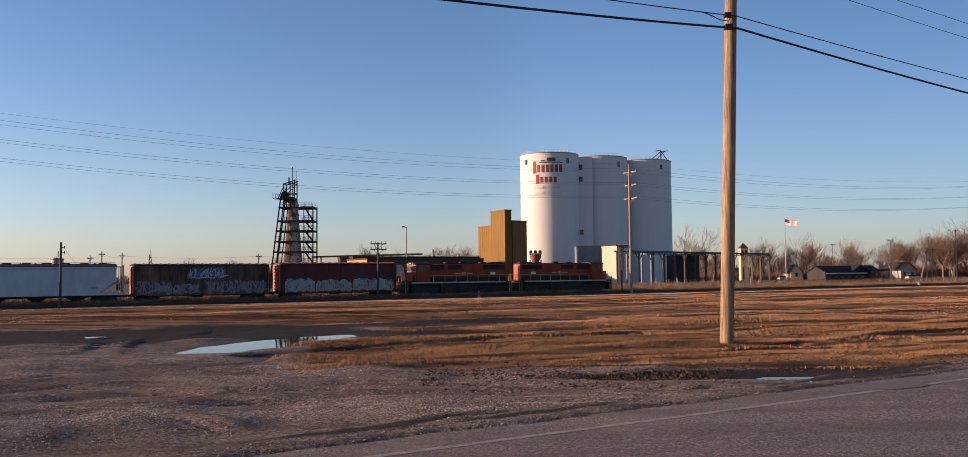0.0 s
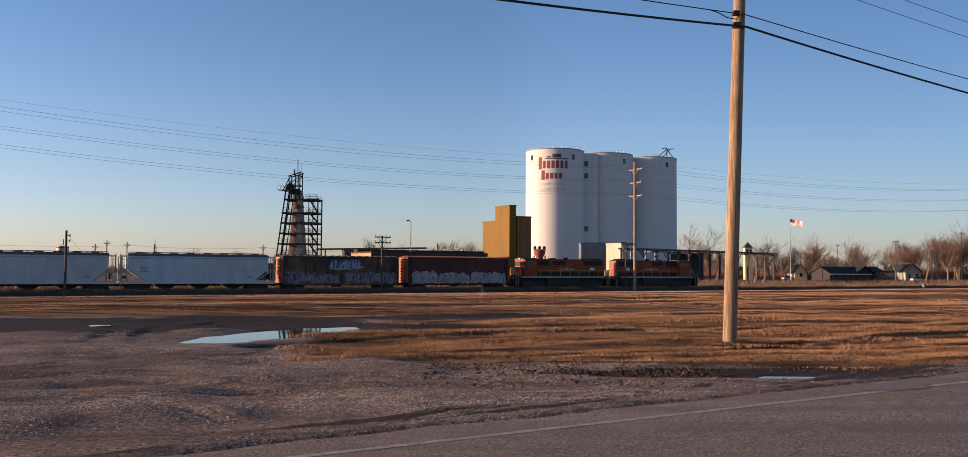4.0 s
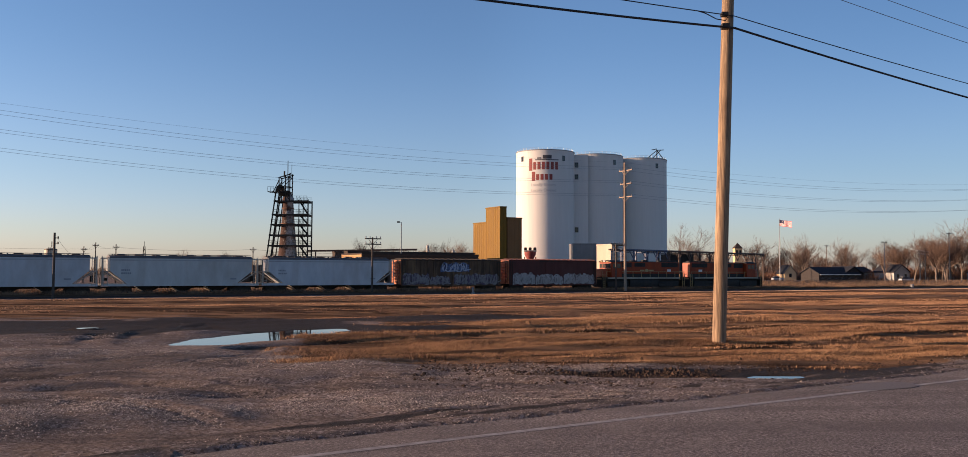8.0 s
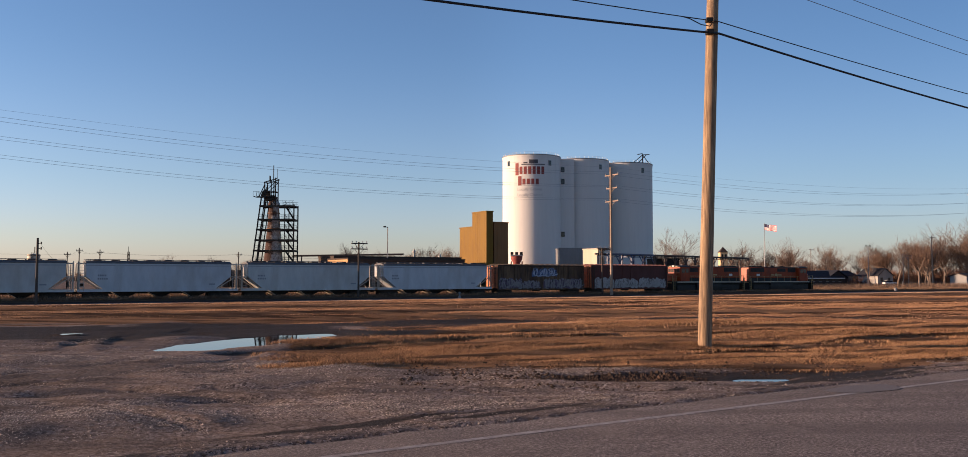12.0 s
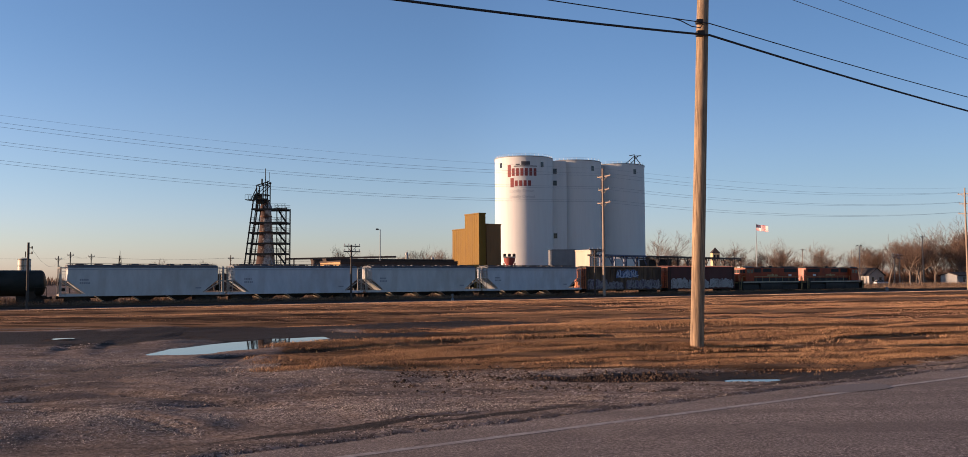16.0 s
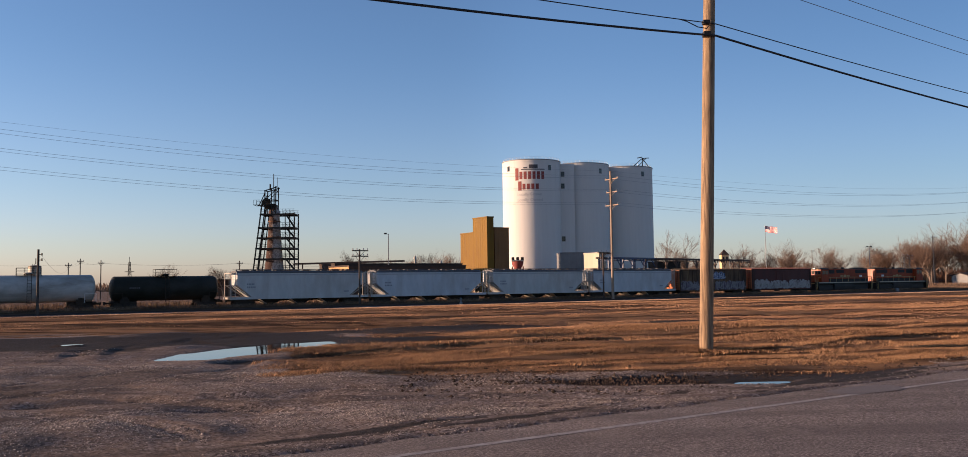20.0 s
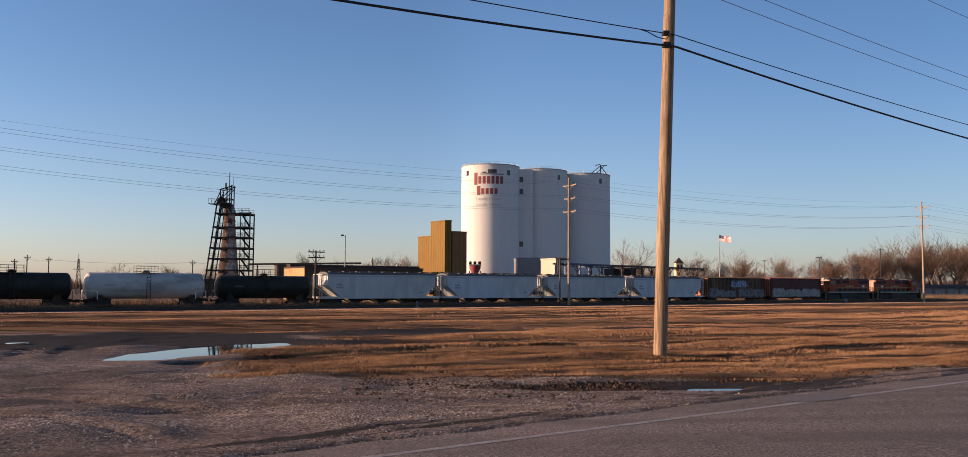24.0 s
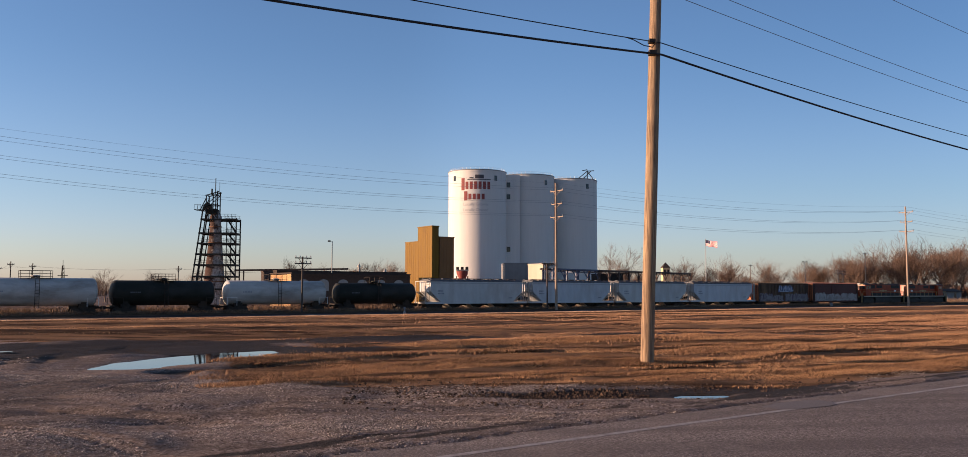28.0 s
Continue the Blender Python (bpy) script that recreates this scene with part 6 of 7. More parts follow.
    tube(bm, (-1.9, -0.4, 22.2), (-1.9, 0.4, 22.2), 0.95, n=20)
    box(bm, -2.2, 0.3, -0.9, 0.9, 20.6, 21.8, 0.1)
    tube(bm, (-1.6, 0, 21.4), (0.4, 0, 19.8), 0.45, n=12)
    part("skip_hoist", bm, KILN_STEEL, c, "dark hoist sheave and chute")
    bm = B()
    tube(bm, (-0.2, 0, 25.2), (-0.2, 0, 28.8), 0.1, n=6)
    tube(bm, (0.6, 0.5, 25.2), (0.6, 0.5, 28.0), 0.05, n=6)
    tube(bm, (-1.0, 0, 25.0), (-1.0, 0, 26.4), 0.2, n=6)
    part("mast", bm, KILN_STEEL, c)
    bm = B()
    for z in (21.5,):
        beam(bm, (-4.5, -1.6, z), (-4.5, 1.6, z), 0.1)
        for yy in (-1.6, 1.6):
            beam(bm, (-4.5, yy, z + 1.1), (-3.0, yy, z + 1.1), 0.06)
            beam(bm, (-4.5, yy, z), (-3.0, yy, z), 0.1)
            for xx in (-4.5, -3.8, -3.2):
                beam(bm, (xx, yy, z), (xx, yy, z + 1.1), 0.05)
    part("side_platform", bm, KILN_STEEL, c)
    return c


kiln(-40.2, 181.8, -1.3)

# ---- long low sheds and pipe bridge left of the tan building ----
house_end = rail_block("warehouse", "long low tan brick warehouse with a dark roof and sunlit end", -22.3, 165.0, 25.5, 10.8, 4.9, BRICK_SHADED, roof=ROOF_DARK)
# plate of brighter brick paints the sunlit end
bm = B()
box(bm, -0.06, -0.004, 0.1, 10.7, 0.05, 6.15)
part("end_wall", bm, BRICK_LIT, house_end, "tan brick end wall in a sunlit tone")


def arch(x, w, z0, z1, plane, name, label):
    """Arched window board set proud of a warehouse wall."""
    bm = B()
    pts = [(-w / 2, z0), (w / 2, z0)] + [(w / 2 * cos(a), z1 - w / 3 + w / 3 * sin(a)) for a in np.linspace(0, pi, 9)]
    lo = [bm.verts.new((x + u, -0.05, z) if plane == "y" else (-0.1, x + u, z)) for u, z in pts]
    hi = [bm.verts.new((x + u, 0.02, z) if plane == "y" else (-0.02, x + u, z)) for u, z in pts]
    for k in range(len(pts)):
        j = (k + 1) % len(pts)
        bm.faces.new((lo[k], lo[j], hi[j], hi[k]))
    bm.faces.new(lo)
    part(name, bm, PALE_BOARD, house_end, label)


for k in range(6):
    arch(2.4 + k * 4.1, 2.1, 3.0, 5.2, "y", "window", "pale boarded arched window")
for k in range(3):
    arch(1.9 + k * 3.4, 1.6, 2.6, 4.7, "x", "window", "pale boarded arched window")
for z in (5.55, 5.95):
    bm = B()
    box(bm, -0.16, 25.6, -0.14, -0.005, z, z + 0.16)
    part("cornice", bm, BRICK_SHADED, house_end)
rail_block("warehouse", "low dark warehouse behind the brick one", -27.0, 178.0, 30.0, 9.0, 5.6, ROOF_DARK)
bm = B()
beam(bm, (-39, 196, 6.2), (-14, 196, 6.6), 0.5, 0.4)
for x in (-37, -30, -23, -16):
    beam(bm, (x, 196, -1.3), (x, 196, 6.2), 0.25)
solid("pipe_bridge", bm, BROWN_STEEL, "rusty pipe bridge on thin posts", "pipe bridge")
for x, h in ((-11.4, 8.2), (-5.7, 7.2)):
    bm = B()
    lathe(bm, [(0.26, 0), (0.24, h), (0.36, h), (0.36, h + 0.25), (0.1, h + 0.7)], 12)
    solid("roof_vent_stack", bm, SIDING, "slim pale vent stack above the warehouse roof", "vent stack", T((x, 192, -1.3)))
bm = B()
box(bm, 0, 20, 0, 9, 0, 4.5)
solid("low_shed", bm, ROOF_DARK, "low dark shed at the works", "building", T((-75, 230, -1.3)))


# ---- loading shed and pipe rack at the silo foot ----
shed = rail_block("loading_shed", "dark grey loading shed at the silo foot", 22.4, 206.0, 5.6, 8.0, 8.2, SHED_GREY, extra=-TH)
end = rail_block("loading_shed", "cream sunlit end bay of the loading shed", 29.2, 190.0, 1.9, 5.4, 7.6, CREAM_METAL)
c = thing("louvre_bay", "open louvred bay beside the loading shed", "building", T((29.5, 189.6, -1.3)))
for x in (0, 2.2):
    bm = B()
    beam(bm, (x, 0, 0), (x, 0, 8.75), 0.2)
    part("post", bm, STEEL, c)
for k in range(9):
    bm = B()
    box(bm, 0.0, 2.2, -0.05, 0.25, 2.8 + k * 0.68, 3.02 + k * 0.68)
    part("slat", bm, SIDING, c)
bm = B()
box(bm, -0.15, 2.4, -0.3, 3, 8.75, 8.95)
part("roof", bm, ROOF_DARK, c)


def pipe_rack():
    c = thing("pipe_rack", "long steel pipe rack, blue near the silos and brown beyond", "pipe rack", T((29.9, 181.4, -0.72)) @ Matrix.Rotation(radians(44), 4, "Z") @ Matrix.Diagonal((0.965, 0.965, 0.965, 1)))
    n, step = 15, 4.5
    for k in range(n):
        m = BLUE_STEEL if k < 4 else BROWN_STEEL
        for y in (0, 2.6):
            bm = B()
            beam(bm, (k * step, y, -0.6), (k * step, y, 7.5), 0.3)
            part("post", bm, m, c)
        bm = B()
        beam(bm, (k * step, 0, 6.9), (k * step, 2.6, 6.9), 0.22)
        part("tie_beam", bm, m, c)
        if k < n - 1:
            for z in (7.4,):
                for y in (0, 2.6):
                    bm = B()
                    beam(bm, (k * step, y, z), ((k + 1) * step, y, z), 0.26, 0.3)
                    part("stringer", bm, m, c)
            for x0, x1 in ((k * step, k * step + 1.6), ((k + 1) * step, (k + 1) * step - 1.6)):
                bm = B()
                beam(bm, (x0, 0, 5.4), (x1, 0, 7.3), 0.16)
                part("knee_brace", bm, m, c)
    for y, r in ((0.6, 0.18), (1.2, 0.12), (1.8, 0.2)):
        bm = B()
        tube(bm, (-2, y, 7.15 + r), (n * step - step, y, 7.15 + r), r, n=8)
        part("pipe", bm, BROWN_STEEL, c)


pipe_rack()
dark = rail_block("equipment_shed", "dark brown equipment shed behind the pipe rack", 44.2, 200.0, 7.4, 3.0, 5.6, BLACK)
for x in (1.1, 4.0):
    bm = B()
    box(bm, x, x + 1.5, -0.05, 0.02, 2.2, 4.6)
    part("window", bm, BLACK, dark, "dark opening")


def loading_spout():
    c = thing("loading_spout", "red and white loading hopper with black caps at the silo foot", "loading hopper", T((13.15, 222, 0.7)))
    bm = B()
    lathe(bm, [(0.05, -1.9), (0.95, -1.9), (0.95, 4.4), (1.45, 5.3), (1.5, 6.2), (0.05, 6.2)], 16)
    part("body", bm, RED_SIGN, c)
    bm = B()
    box(bm, -1.6, 1.6, -1.3, 1.3, 6.1, 6.45, 0.05)
    part("band", bm, SIDING, c)
    for x in (-1.2, 0, 1.2):
        bm = B()
        box(bm, x - 0.36, x + 0.36, -0.5, 0.5, 6.4, 7.2, 0.1)
        part("cap", bm, BLACK, c)
    for x in (-1.4, 1.4):
        for y in (-1.1, 1.1):
            bm = B()
            beam(bm, (x, y, -2.0), (x, y, 4.8), 0.2)
            part("leg", bm, RED_SIGN, c)


loading_spout()


# ---- small poles and lamps about the works ----
def signal_post(name, label, x, y, top, base, arms, material=POLE_DARK, r=0.13, ln=2.2):
    c = wood_pole(name, label, Vector((x, y, base)), top - base, r, r * 0.8, material, n=10)
    for z in arms:
        crossarm(c, z - base, ln, TH, (-0.45, -0.2, 0.2, 0.45), POLE_DARK)
    return c


signal_post("utility_pole", "short dark pole with two crossarms beside the track", -13.6, 110.5, 6.0, -1.3, (5.8, 5.1))
west = wood_pole("utility_pole", "dark wooden pole with side brackets beside the track", Vector((-44.1, 90.0, -1.3)), 6.85, 0.14, 0.11, POLE_DARK, n=10)
for z in (6.3, 5.75):
    bm = B()
    beam(bm, (0, -0.1, z), (0.42, -0.1, z), 0.07)
    tube(bm, (0.42, -0.1, z - 0.1), (0.42, -0.1, z + 0.16), 0.07, n=8)
    part("bracket", bm, BLACK, west)
signal_post("utility_pole", "dark post with a short crossarm beside the track", 20.7, 130.5, 6.0, -1.3, (5.9,), BROWN_STEEL, 0.12, 2.4)
for x, y, top in ((-91.2, 200, 7.2), (-88.5, 200, 8.1), (-83.8, 200, 7.7), (-52.2, 200, 7.2)):
    signal_post("utility_pole", "far dark utility pole beyond the tracks", x, y, top, -1.3, (top - 0.7,), POLE_DARK, 0.13, 1.4)


def lattice_mast(x, y, top):
    c = thing("lattice_mast", "far thin steel lattice mast", "mast", T((x, y, -1.3)))
    h = top + 1.3
    for a in range(3):
        bm = B()
        u, v = cos(a * 2.094), sin(a * 2.094)
        beam(bm, (0.9 * u, 0.9 * v, 0), (0.25 * u, 0.25 * v, h - 1.5), 0.14)
        part("leg", bm, KILN_STEEL, c)
    for k in range(8):
        bm = B()
        z = k * (h - 2) / 8
        ra, rb = 0.9 - 0.65 * z / h, 0.9 - 0.65 * (z + (h - 2) / 8) / h
        for a in range(3):
            beam(bm, (ra * cos(a * 2.094), ra * sin(a * 2.094), z), (rb * cos((a + 1) * 2.094), rb * sin((a + 1) * 2.094), z + (h - 2) / 8), 0.07)
        part("bracing", bm, KILN_STEEL, c)
    bm = B()
    beam(bm, (-1.4, 0, h * 0.62), (1.4, 0, h * 0.62), 0.2)
    beam(bm, (0, 0, h - 1.6), (0, 0, h), 0.1)
    part("arm", bm, KILN_STEEL, c)


lattice_mast(-100.5, 260, 10.4)
FAR_POLES = [Vector((-140, 190, 8.0)), Vector((-91.2, 200, 6.6)), Vector((-88.5, 200, 7.4)), Vector((-83.8, 200, 7.0)), Vector((-52.2, 200, 6.6)), Vector((-20, 205, 6.0))]
for a, b in zip(FAR_POLES, FAR_POLES[1:]):
    for o in (-0.5, 0.5):
        cable("utility_line", a + Vector((o, 0, 0)), b + Vector((o, 0, 0)), 0.5, 0.012, CABLE, "thin far utility line beyond the tracks")
cable("utility_line", Vector((-43.7, 89.9, 4.9)), Vector((-91.2, 200, 6.0)), 1.5, 0.012, CABLE, "thin utility line from a trackside pole")


def lamp_post(x, y, top, label, heads=1):
    c = thing("street_lamp", label, "lamp", T((x, y, -1.3)), "yard lamps")
    h = top + 1.3
    bm = B()
    lathe(bm, [(0.12, 0), (0.08, h), (0.02, h + 0.05)], 10)
    part("post", bm, SHED_GREY, c)
    for k in range(heads):
        s = -1 if k == 0 else 1
        bm = B()
        beam(bm, (0, 0, h - 0.1), (s * 0.5, 0, h), 0.06)
        box(bm, min(s * 0.3, s * 0.85), max(s * 0.3, s * 0.85), -0.2, 0.2, h - 0.08, h + 0.2, 0.05)
        part("lamp_head", bm, BLACK, c)


lamp_post(-15.3, 170, 11.3, "slim yard lamp on a tall steel post")
lamp_post(122.3, 260, 10.9, "twin-headed yard lamp on a steel post", 2)
for x, y, top, arms in ((143.0, 262, 14.0, (13.7,)), (134.0, 262, 8.6, (8.3, 7.4)), (135.6, 262, 8.2, (8.0, 7.1)), (141.0, 350, 13.0, (12.6,))):
    signal_post("utility_pole", "weathered utility pole near the houses", x, y, top, -1.3, arms, POLE_PALE, 0.16, 3.0)


def flag_pole():
    c = thing("flag_pole", "tall white flag pole with a flying striped flag", "flag pole", T((104.6, 300, -1.3)))
    bm = B()
    lathe(bm, [(0.16, 0), (0.07, 21.5), (0.12, 21.6), (0.02, 21.8)], 10)
    part("post", bm, STEEL, c)
    w, h, n = 4.3, 2.1, 16
    fly = Vector((cos(radians(-38)), sin(radians(-38)), 0))

    def cloth(name, u0, u1, v0, v1, material, lift):
        bm = B()
        rows = []
        for i in range(n + 1):
            u = u0 + (u1 - u0) * i / n
            y = 0.18 * sin(u * 2.4) * min(1, u)
            dz = -0.16 * u + 0.06 * sin(u * 3)
            rows.append([bm.verts.new((u * fly.x - (y + o) * fly.y, u * fly.y + (y + o) * fly.x, 21.3 + dz - v)) for o, v in ((-lift, v0), (lift, v0), (lift, v1), (-lift, v1))])
        for r0, r1 in zip(rows, rows[1:]):
            for k in range(4):
                bm.faces.new((r0[k], r1[k], r1[(k + 1) % 4], r0[(k + 1) % 4]))
        bm.faces.new(rows[0])
        bm.faces.new(rows[-1][::-1])
        part(name, bm, material, c)
    for k in range(13):
        cloth("stripe", 0.07, w, k * h / 13, (k + 1) * h / 13, FLAG_RED if k % 2 == 0 else FLAG_WHITE, 0.015)
    cloth("canton", 0.07, w * 0.4, 0, h * 7 / 13, FLAG_BLUE, 0.03)


flag_pole()


# ---- houses ----
def house(x, y, w, d, eave, ridge, wall, label, turn=0.0, gable_front=False, windows=2, roof=SHINGLE):
    c = thing("house", label, "house", T((x, y, -1.3)) @ Matrix.Rotation(turn, 4, "Z"), "houses beyond the works")
    e, r = eave + 1.3, ridge + 1.3
    if gable_front:
        bm = B()
        pts = [(-w / 2, 0), (w / 2, 0), (w / 2, e), (0, r), (-w / 2, e)]
        a = [bm.verts.new((px, 0, pz)) for px, pz in pts]
        b = [bm.verts.new((px, d, pz)) for px, pz in pts]
        for k in range(5):
            bm.faces.new((a[k], a[(k + 1) % 5], b[(k + 1) % 5], b[k]))
        bm.faces.new(a[::-1])
        bm.faces.new(b)
        part("wall", bm, wall, c)
        for s in (-1, 1):
            bm = B()
            o = w / 2 + 0.4
            k = (r - e) / (w / 2)
            va = [(s * 0.0, -0.4, r + 0.06), (s * o, -0.4, e - 0.4 * k + 0.06), (s * o, d + 0.4, e - 0.4 * k + 0.06), (s * 0.0, d + 0.4, r + 0.06)]
            lo = [bm.verts.new(p) for p in va]
            hi = [bm.verts.new((p[0], p[1], p[2] + 0.2)) for p in va]
            for k2 in range(4):
                bm.faces.new((lo[k2], lo[(k2 + 1) % 4], hi[(k2 + 1) % 4], hi[k2]))
            bm.faces.new(lo[::-1])
            bm.faces.new(hi)
            part("roof_slope", bm, roof, c)
    else:
        bm = B()
        pts = [(0, 0), (0, e), (d / 2, r), (d, e), (d, 0)]
        extrude(bm, pts, -w / 2, w / 2)
        part("wall", bm, wall, c)
        for s in (0, 1):
            bm = B()
            k = (r - e) / (d / 2)
            y0, z0, y1, z1 = (-0.5, e - 0.5 * k, d / 2, r) if s == 0 else (d + 0.5, e - 0.5 * k, d / 2, r)
            lo = [bm.verts.new(p) for p in ((-w / 2 - 0.4, y0, z0 + 0.06), (w / 2 + 0.4, y0, z0 + 0.06), (w / 2 + 0.4, y1, z1 + 0.06), (-w / 2 - 0.4, y1, z1 + 0.06))]
            hi = [bm.verts.new(v.co + Vector((0, 0, 0.2))) for v in lo]
            for k2 in range(4):
                bm.faces.new((lo[k2], lo[(k2 + 1) % 4], hi[(k2 + 1) % 4], hi[k2]))
            bm.faces.new(lo[::-1])
            bm.faces.new(hi)
            part("roof_slope", bm, roof, c)
    for k in range(windows):
        bm = B()
        xx = -w / 2 + (k + 0.5) * w / windows
        box(bm, xx - 0.5, xx + 0.5, -0.05, 0.03, 1.2, 2.6)
        win = part("window", bm, GLASS_DARK, c, "dark window")
        bm = B()
        box(bm, xx - 0.6, xx + 0.6, -0.08, -0.02, 1.08, 1.2)
        part("sill", bm, SIDING, win)
    return c


house(119, 330, 4.6, 9, 1.5, 4.3, CREAM, "small cream gabled house lit by low sun", 0.0, True, 1)
long_house = house(125.2, 300, 17.5, 9, 1.4, 3.4, HOUSE_DARK, "long low dark house with a blue-grey shingle roof", 0.35, False, 6)
eaves = B()
box(eaves, -8.9, 8.9, -0.75, -0.55, 2.2, 2.5)
part("fascia", eaves, WHITE, long_house, "white eaves board")
house(131.5, 303, 8, 10, 1.4, 3.7, HOUSE_DARK, "gabled wing of the long low house", 0.35, True, 1)
house(147, 300, 7, 9, 2.0, 4.4, SIDING, "white two-storey house with a dark roof", 0.35, True, 2)
house(138, 310, 9, 8, 1.9, 3.6, SIDING, "pale low house beyond the field", 0.4, False, 3)
house(105, 350, 7, 8, 1.4, 3.4, SIDING, "pale low house behind the trees", 0.0, False, 3)
house(148, 236, 28, 5, 1.7, 2.4, SHED_GREY, "long pale metal building beside the tracks", 0.4, False, 5, ROOF_DARK)


def cupola():
    c = thing("cupola_tower", "cream brick tower with a small pyramid roof", "tower", T((99.3, 330, -1.3)))
    bm = B()
    box(bm, -1.4, 1.4, 0, 2.8, 0, 12.2)
    part("wall", bm, CREAM, c)
    bm = B()
    a = [bm.verts.new(p) for p in ((-1.65, -0.25, 12.2), (1.65, -0.25, 12.2), (1.65, 3.05, 12.2), (-1.65, 3.05, 12.2))]
    t = bm.verts.new((0, 1.4, 14.4))
    bm.faces.new(a[::-1])
    for k in range(4):
        bm.faces.new((a[k], a[(k + 1) % 4], t))
    part("roof", bm, ROOF_DARK, c)
    for x in (-0.65, 0.65):
        bm = B()
        box(bm, x - 0.35, x + 0.35, -0.05, 0.02, 10.2, 11.5)
        part("opening", bm, BLACK, c, "dark belfry opening")


cupola()

# storage tank beyond the left end of the tracks
c = thing("storage_tank", "cream round storage tank with dark hoops and a ladder", "tank", T((-98.8, 200, -1.3)))
bm = B()
lathe(bm, [(1.35, 0), (1.35, 7.7), (1.25, 7.9), (0.1, 8.1)], 24)
part("shell", bm, CREAM_METAL, c)
bm = B()
for z in (6.2, 7.6):
    lathe(bm, [(1.36, z), (1.42, z), (1.42, z + 0.14), (1.36, z + 0.14)], 24)
part("hoop", bm, TRUCK, c, "dark steel hoops")
bm = B()
ladder(bm, 0.4, -1.5, 0.5, 8.3)
part("ladder", bm, TRUCK, c)
bm = B()
tube(bm, (0.2, 0, 8.2), (0.2, 0, 9.6), 0.1, n=6)
part("vent", bm, BLACK, c)


# ---- bare trees ----
def grow(rng, height, spread, depth_max, upright):
    """Limbs of a bare tree: (start, end, r0, r1, level)."""
    out = []

    def go(p, d, length, r, level):
        n = 3 if level < 2 else 2
        q = p
        for i in range(n):
            d2 = (d + Vector((rng.uniform(-1, 1), rng.uniform(-1, 1), rng.uniform(-0.4, 0.8))) * (0.2 + 0.06 * level)).normalized()
            e = q + d2 * (length / n)
            r2 = r * (0.86 if level < 2 else 0.8)
            out.append((q, e, r, r2, level))
            q, d, r = e, d2, r2
            if level < depth_max and (i > 0 or level > 0):
                for b in range(rng.choice((1, 2)) if level < 3 else 2):
                    ax = Vector((rng.uniform(-1, 1), rng.uniform(-1, 1), rng.uniform(-0.1, 0.5 + upright)))
                    bd = (d * rng.uniform(0.5, 0.95) + ax.normalized() * spread).normalized()
                    go(q, bd, length * rng.uniform(0.42, 0.92), r * 0.62, level + 1)
        if level < depth_max:
            for b in range(2):
                ax = Vector((rng.uniform(-1, 1), rng.uniform(-1, 1), rng.uniform(0, 0.6)))
                go(q, (d + ax * spread * 0.7).normalized(), length * rng.uniform(0.5, 0.9), r * 0.75, level + 1)

    go(Vector((0, 0, -0.3)), Vector((0, 0, 1)), height * 0.33, height * 0.022, 0)
    top = max(e.z for _, e, _, _, _ in out)
    k = height / top
    return [(a * k, b * k, r0 * k, r1 * k, lv) for a, b, r0, r1, lv in out]


def tree_meshes(seed, height, spread, upright):
    rng = random.Random(seed)
    limbs = grow(rng, height, spread, 4, upright)
    trunk, crown = B(), B()
    for a, b, r0, r1, lv in limbs:
        if lv < 2:
            tube(trunk, a, b, max(r0, 0.05), max(r1, 0.045), 6 if lv else 8, False)
        else:
            tube(crown, a, b, max(r0 * 0.8, 0.014), max(r1 * 0.8, 0.011), 3, False, False)
    return mesh_of("trunk", trunk, BARK), mesh_of("crown", crown, TWIG)


TREE_KINDS = [tree_meshes(s, 12.0, sp, up) for s, sp, up in ((1, 0.75, 0.5), (5, 0.9, 0.25), (9, 0.65, 0.6), (14, 0.8, 0.4), (21, 0.7, 0.3))]


def tree(x, y, h, kind, turn, wide=1.0, label="bare winter tree with fine brown twigs"):
    c = thing("tree", label, "tree", T((x, y, -1.35)) @ Matrix.Rotation(turn, 4, "Z"), "bare trees")
    k = h / 12.0
    for nm, me in zip(("trunk", "crown"), TREE_KINDS[kind]):
        o = new(nm, me)
        o.parent = c
        o.matrix_local = Matrix.Diagonal((k * wide, k * wide, k, 1))


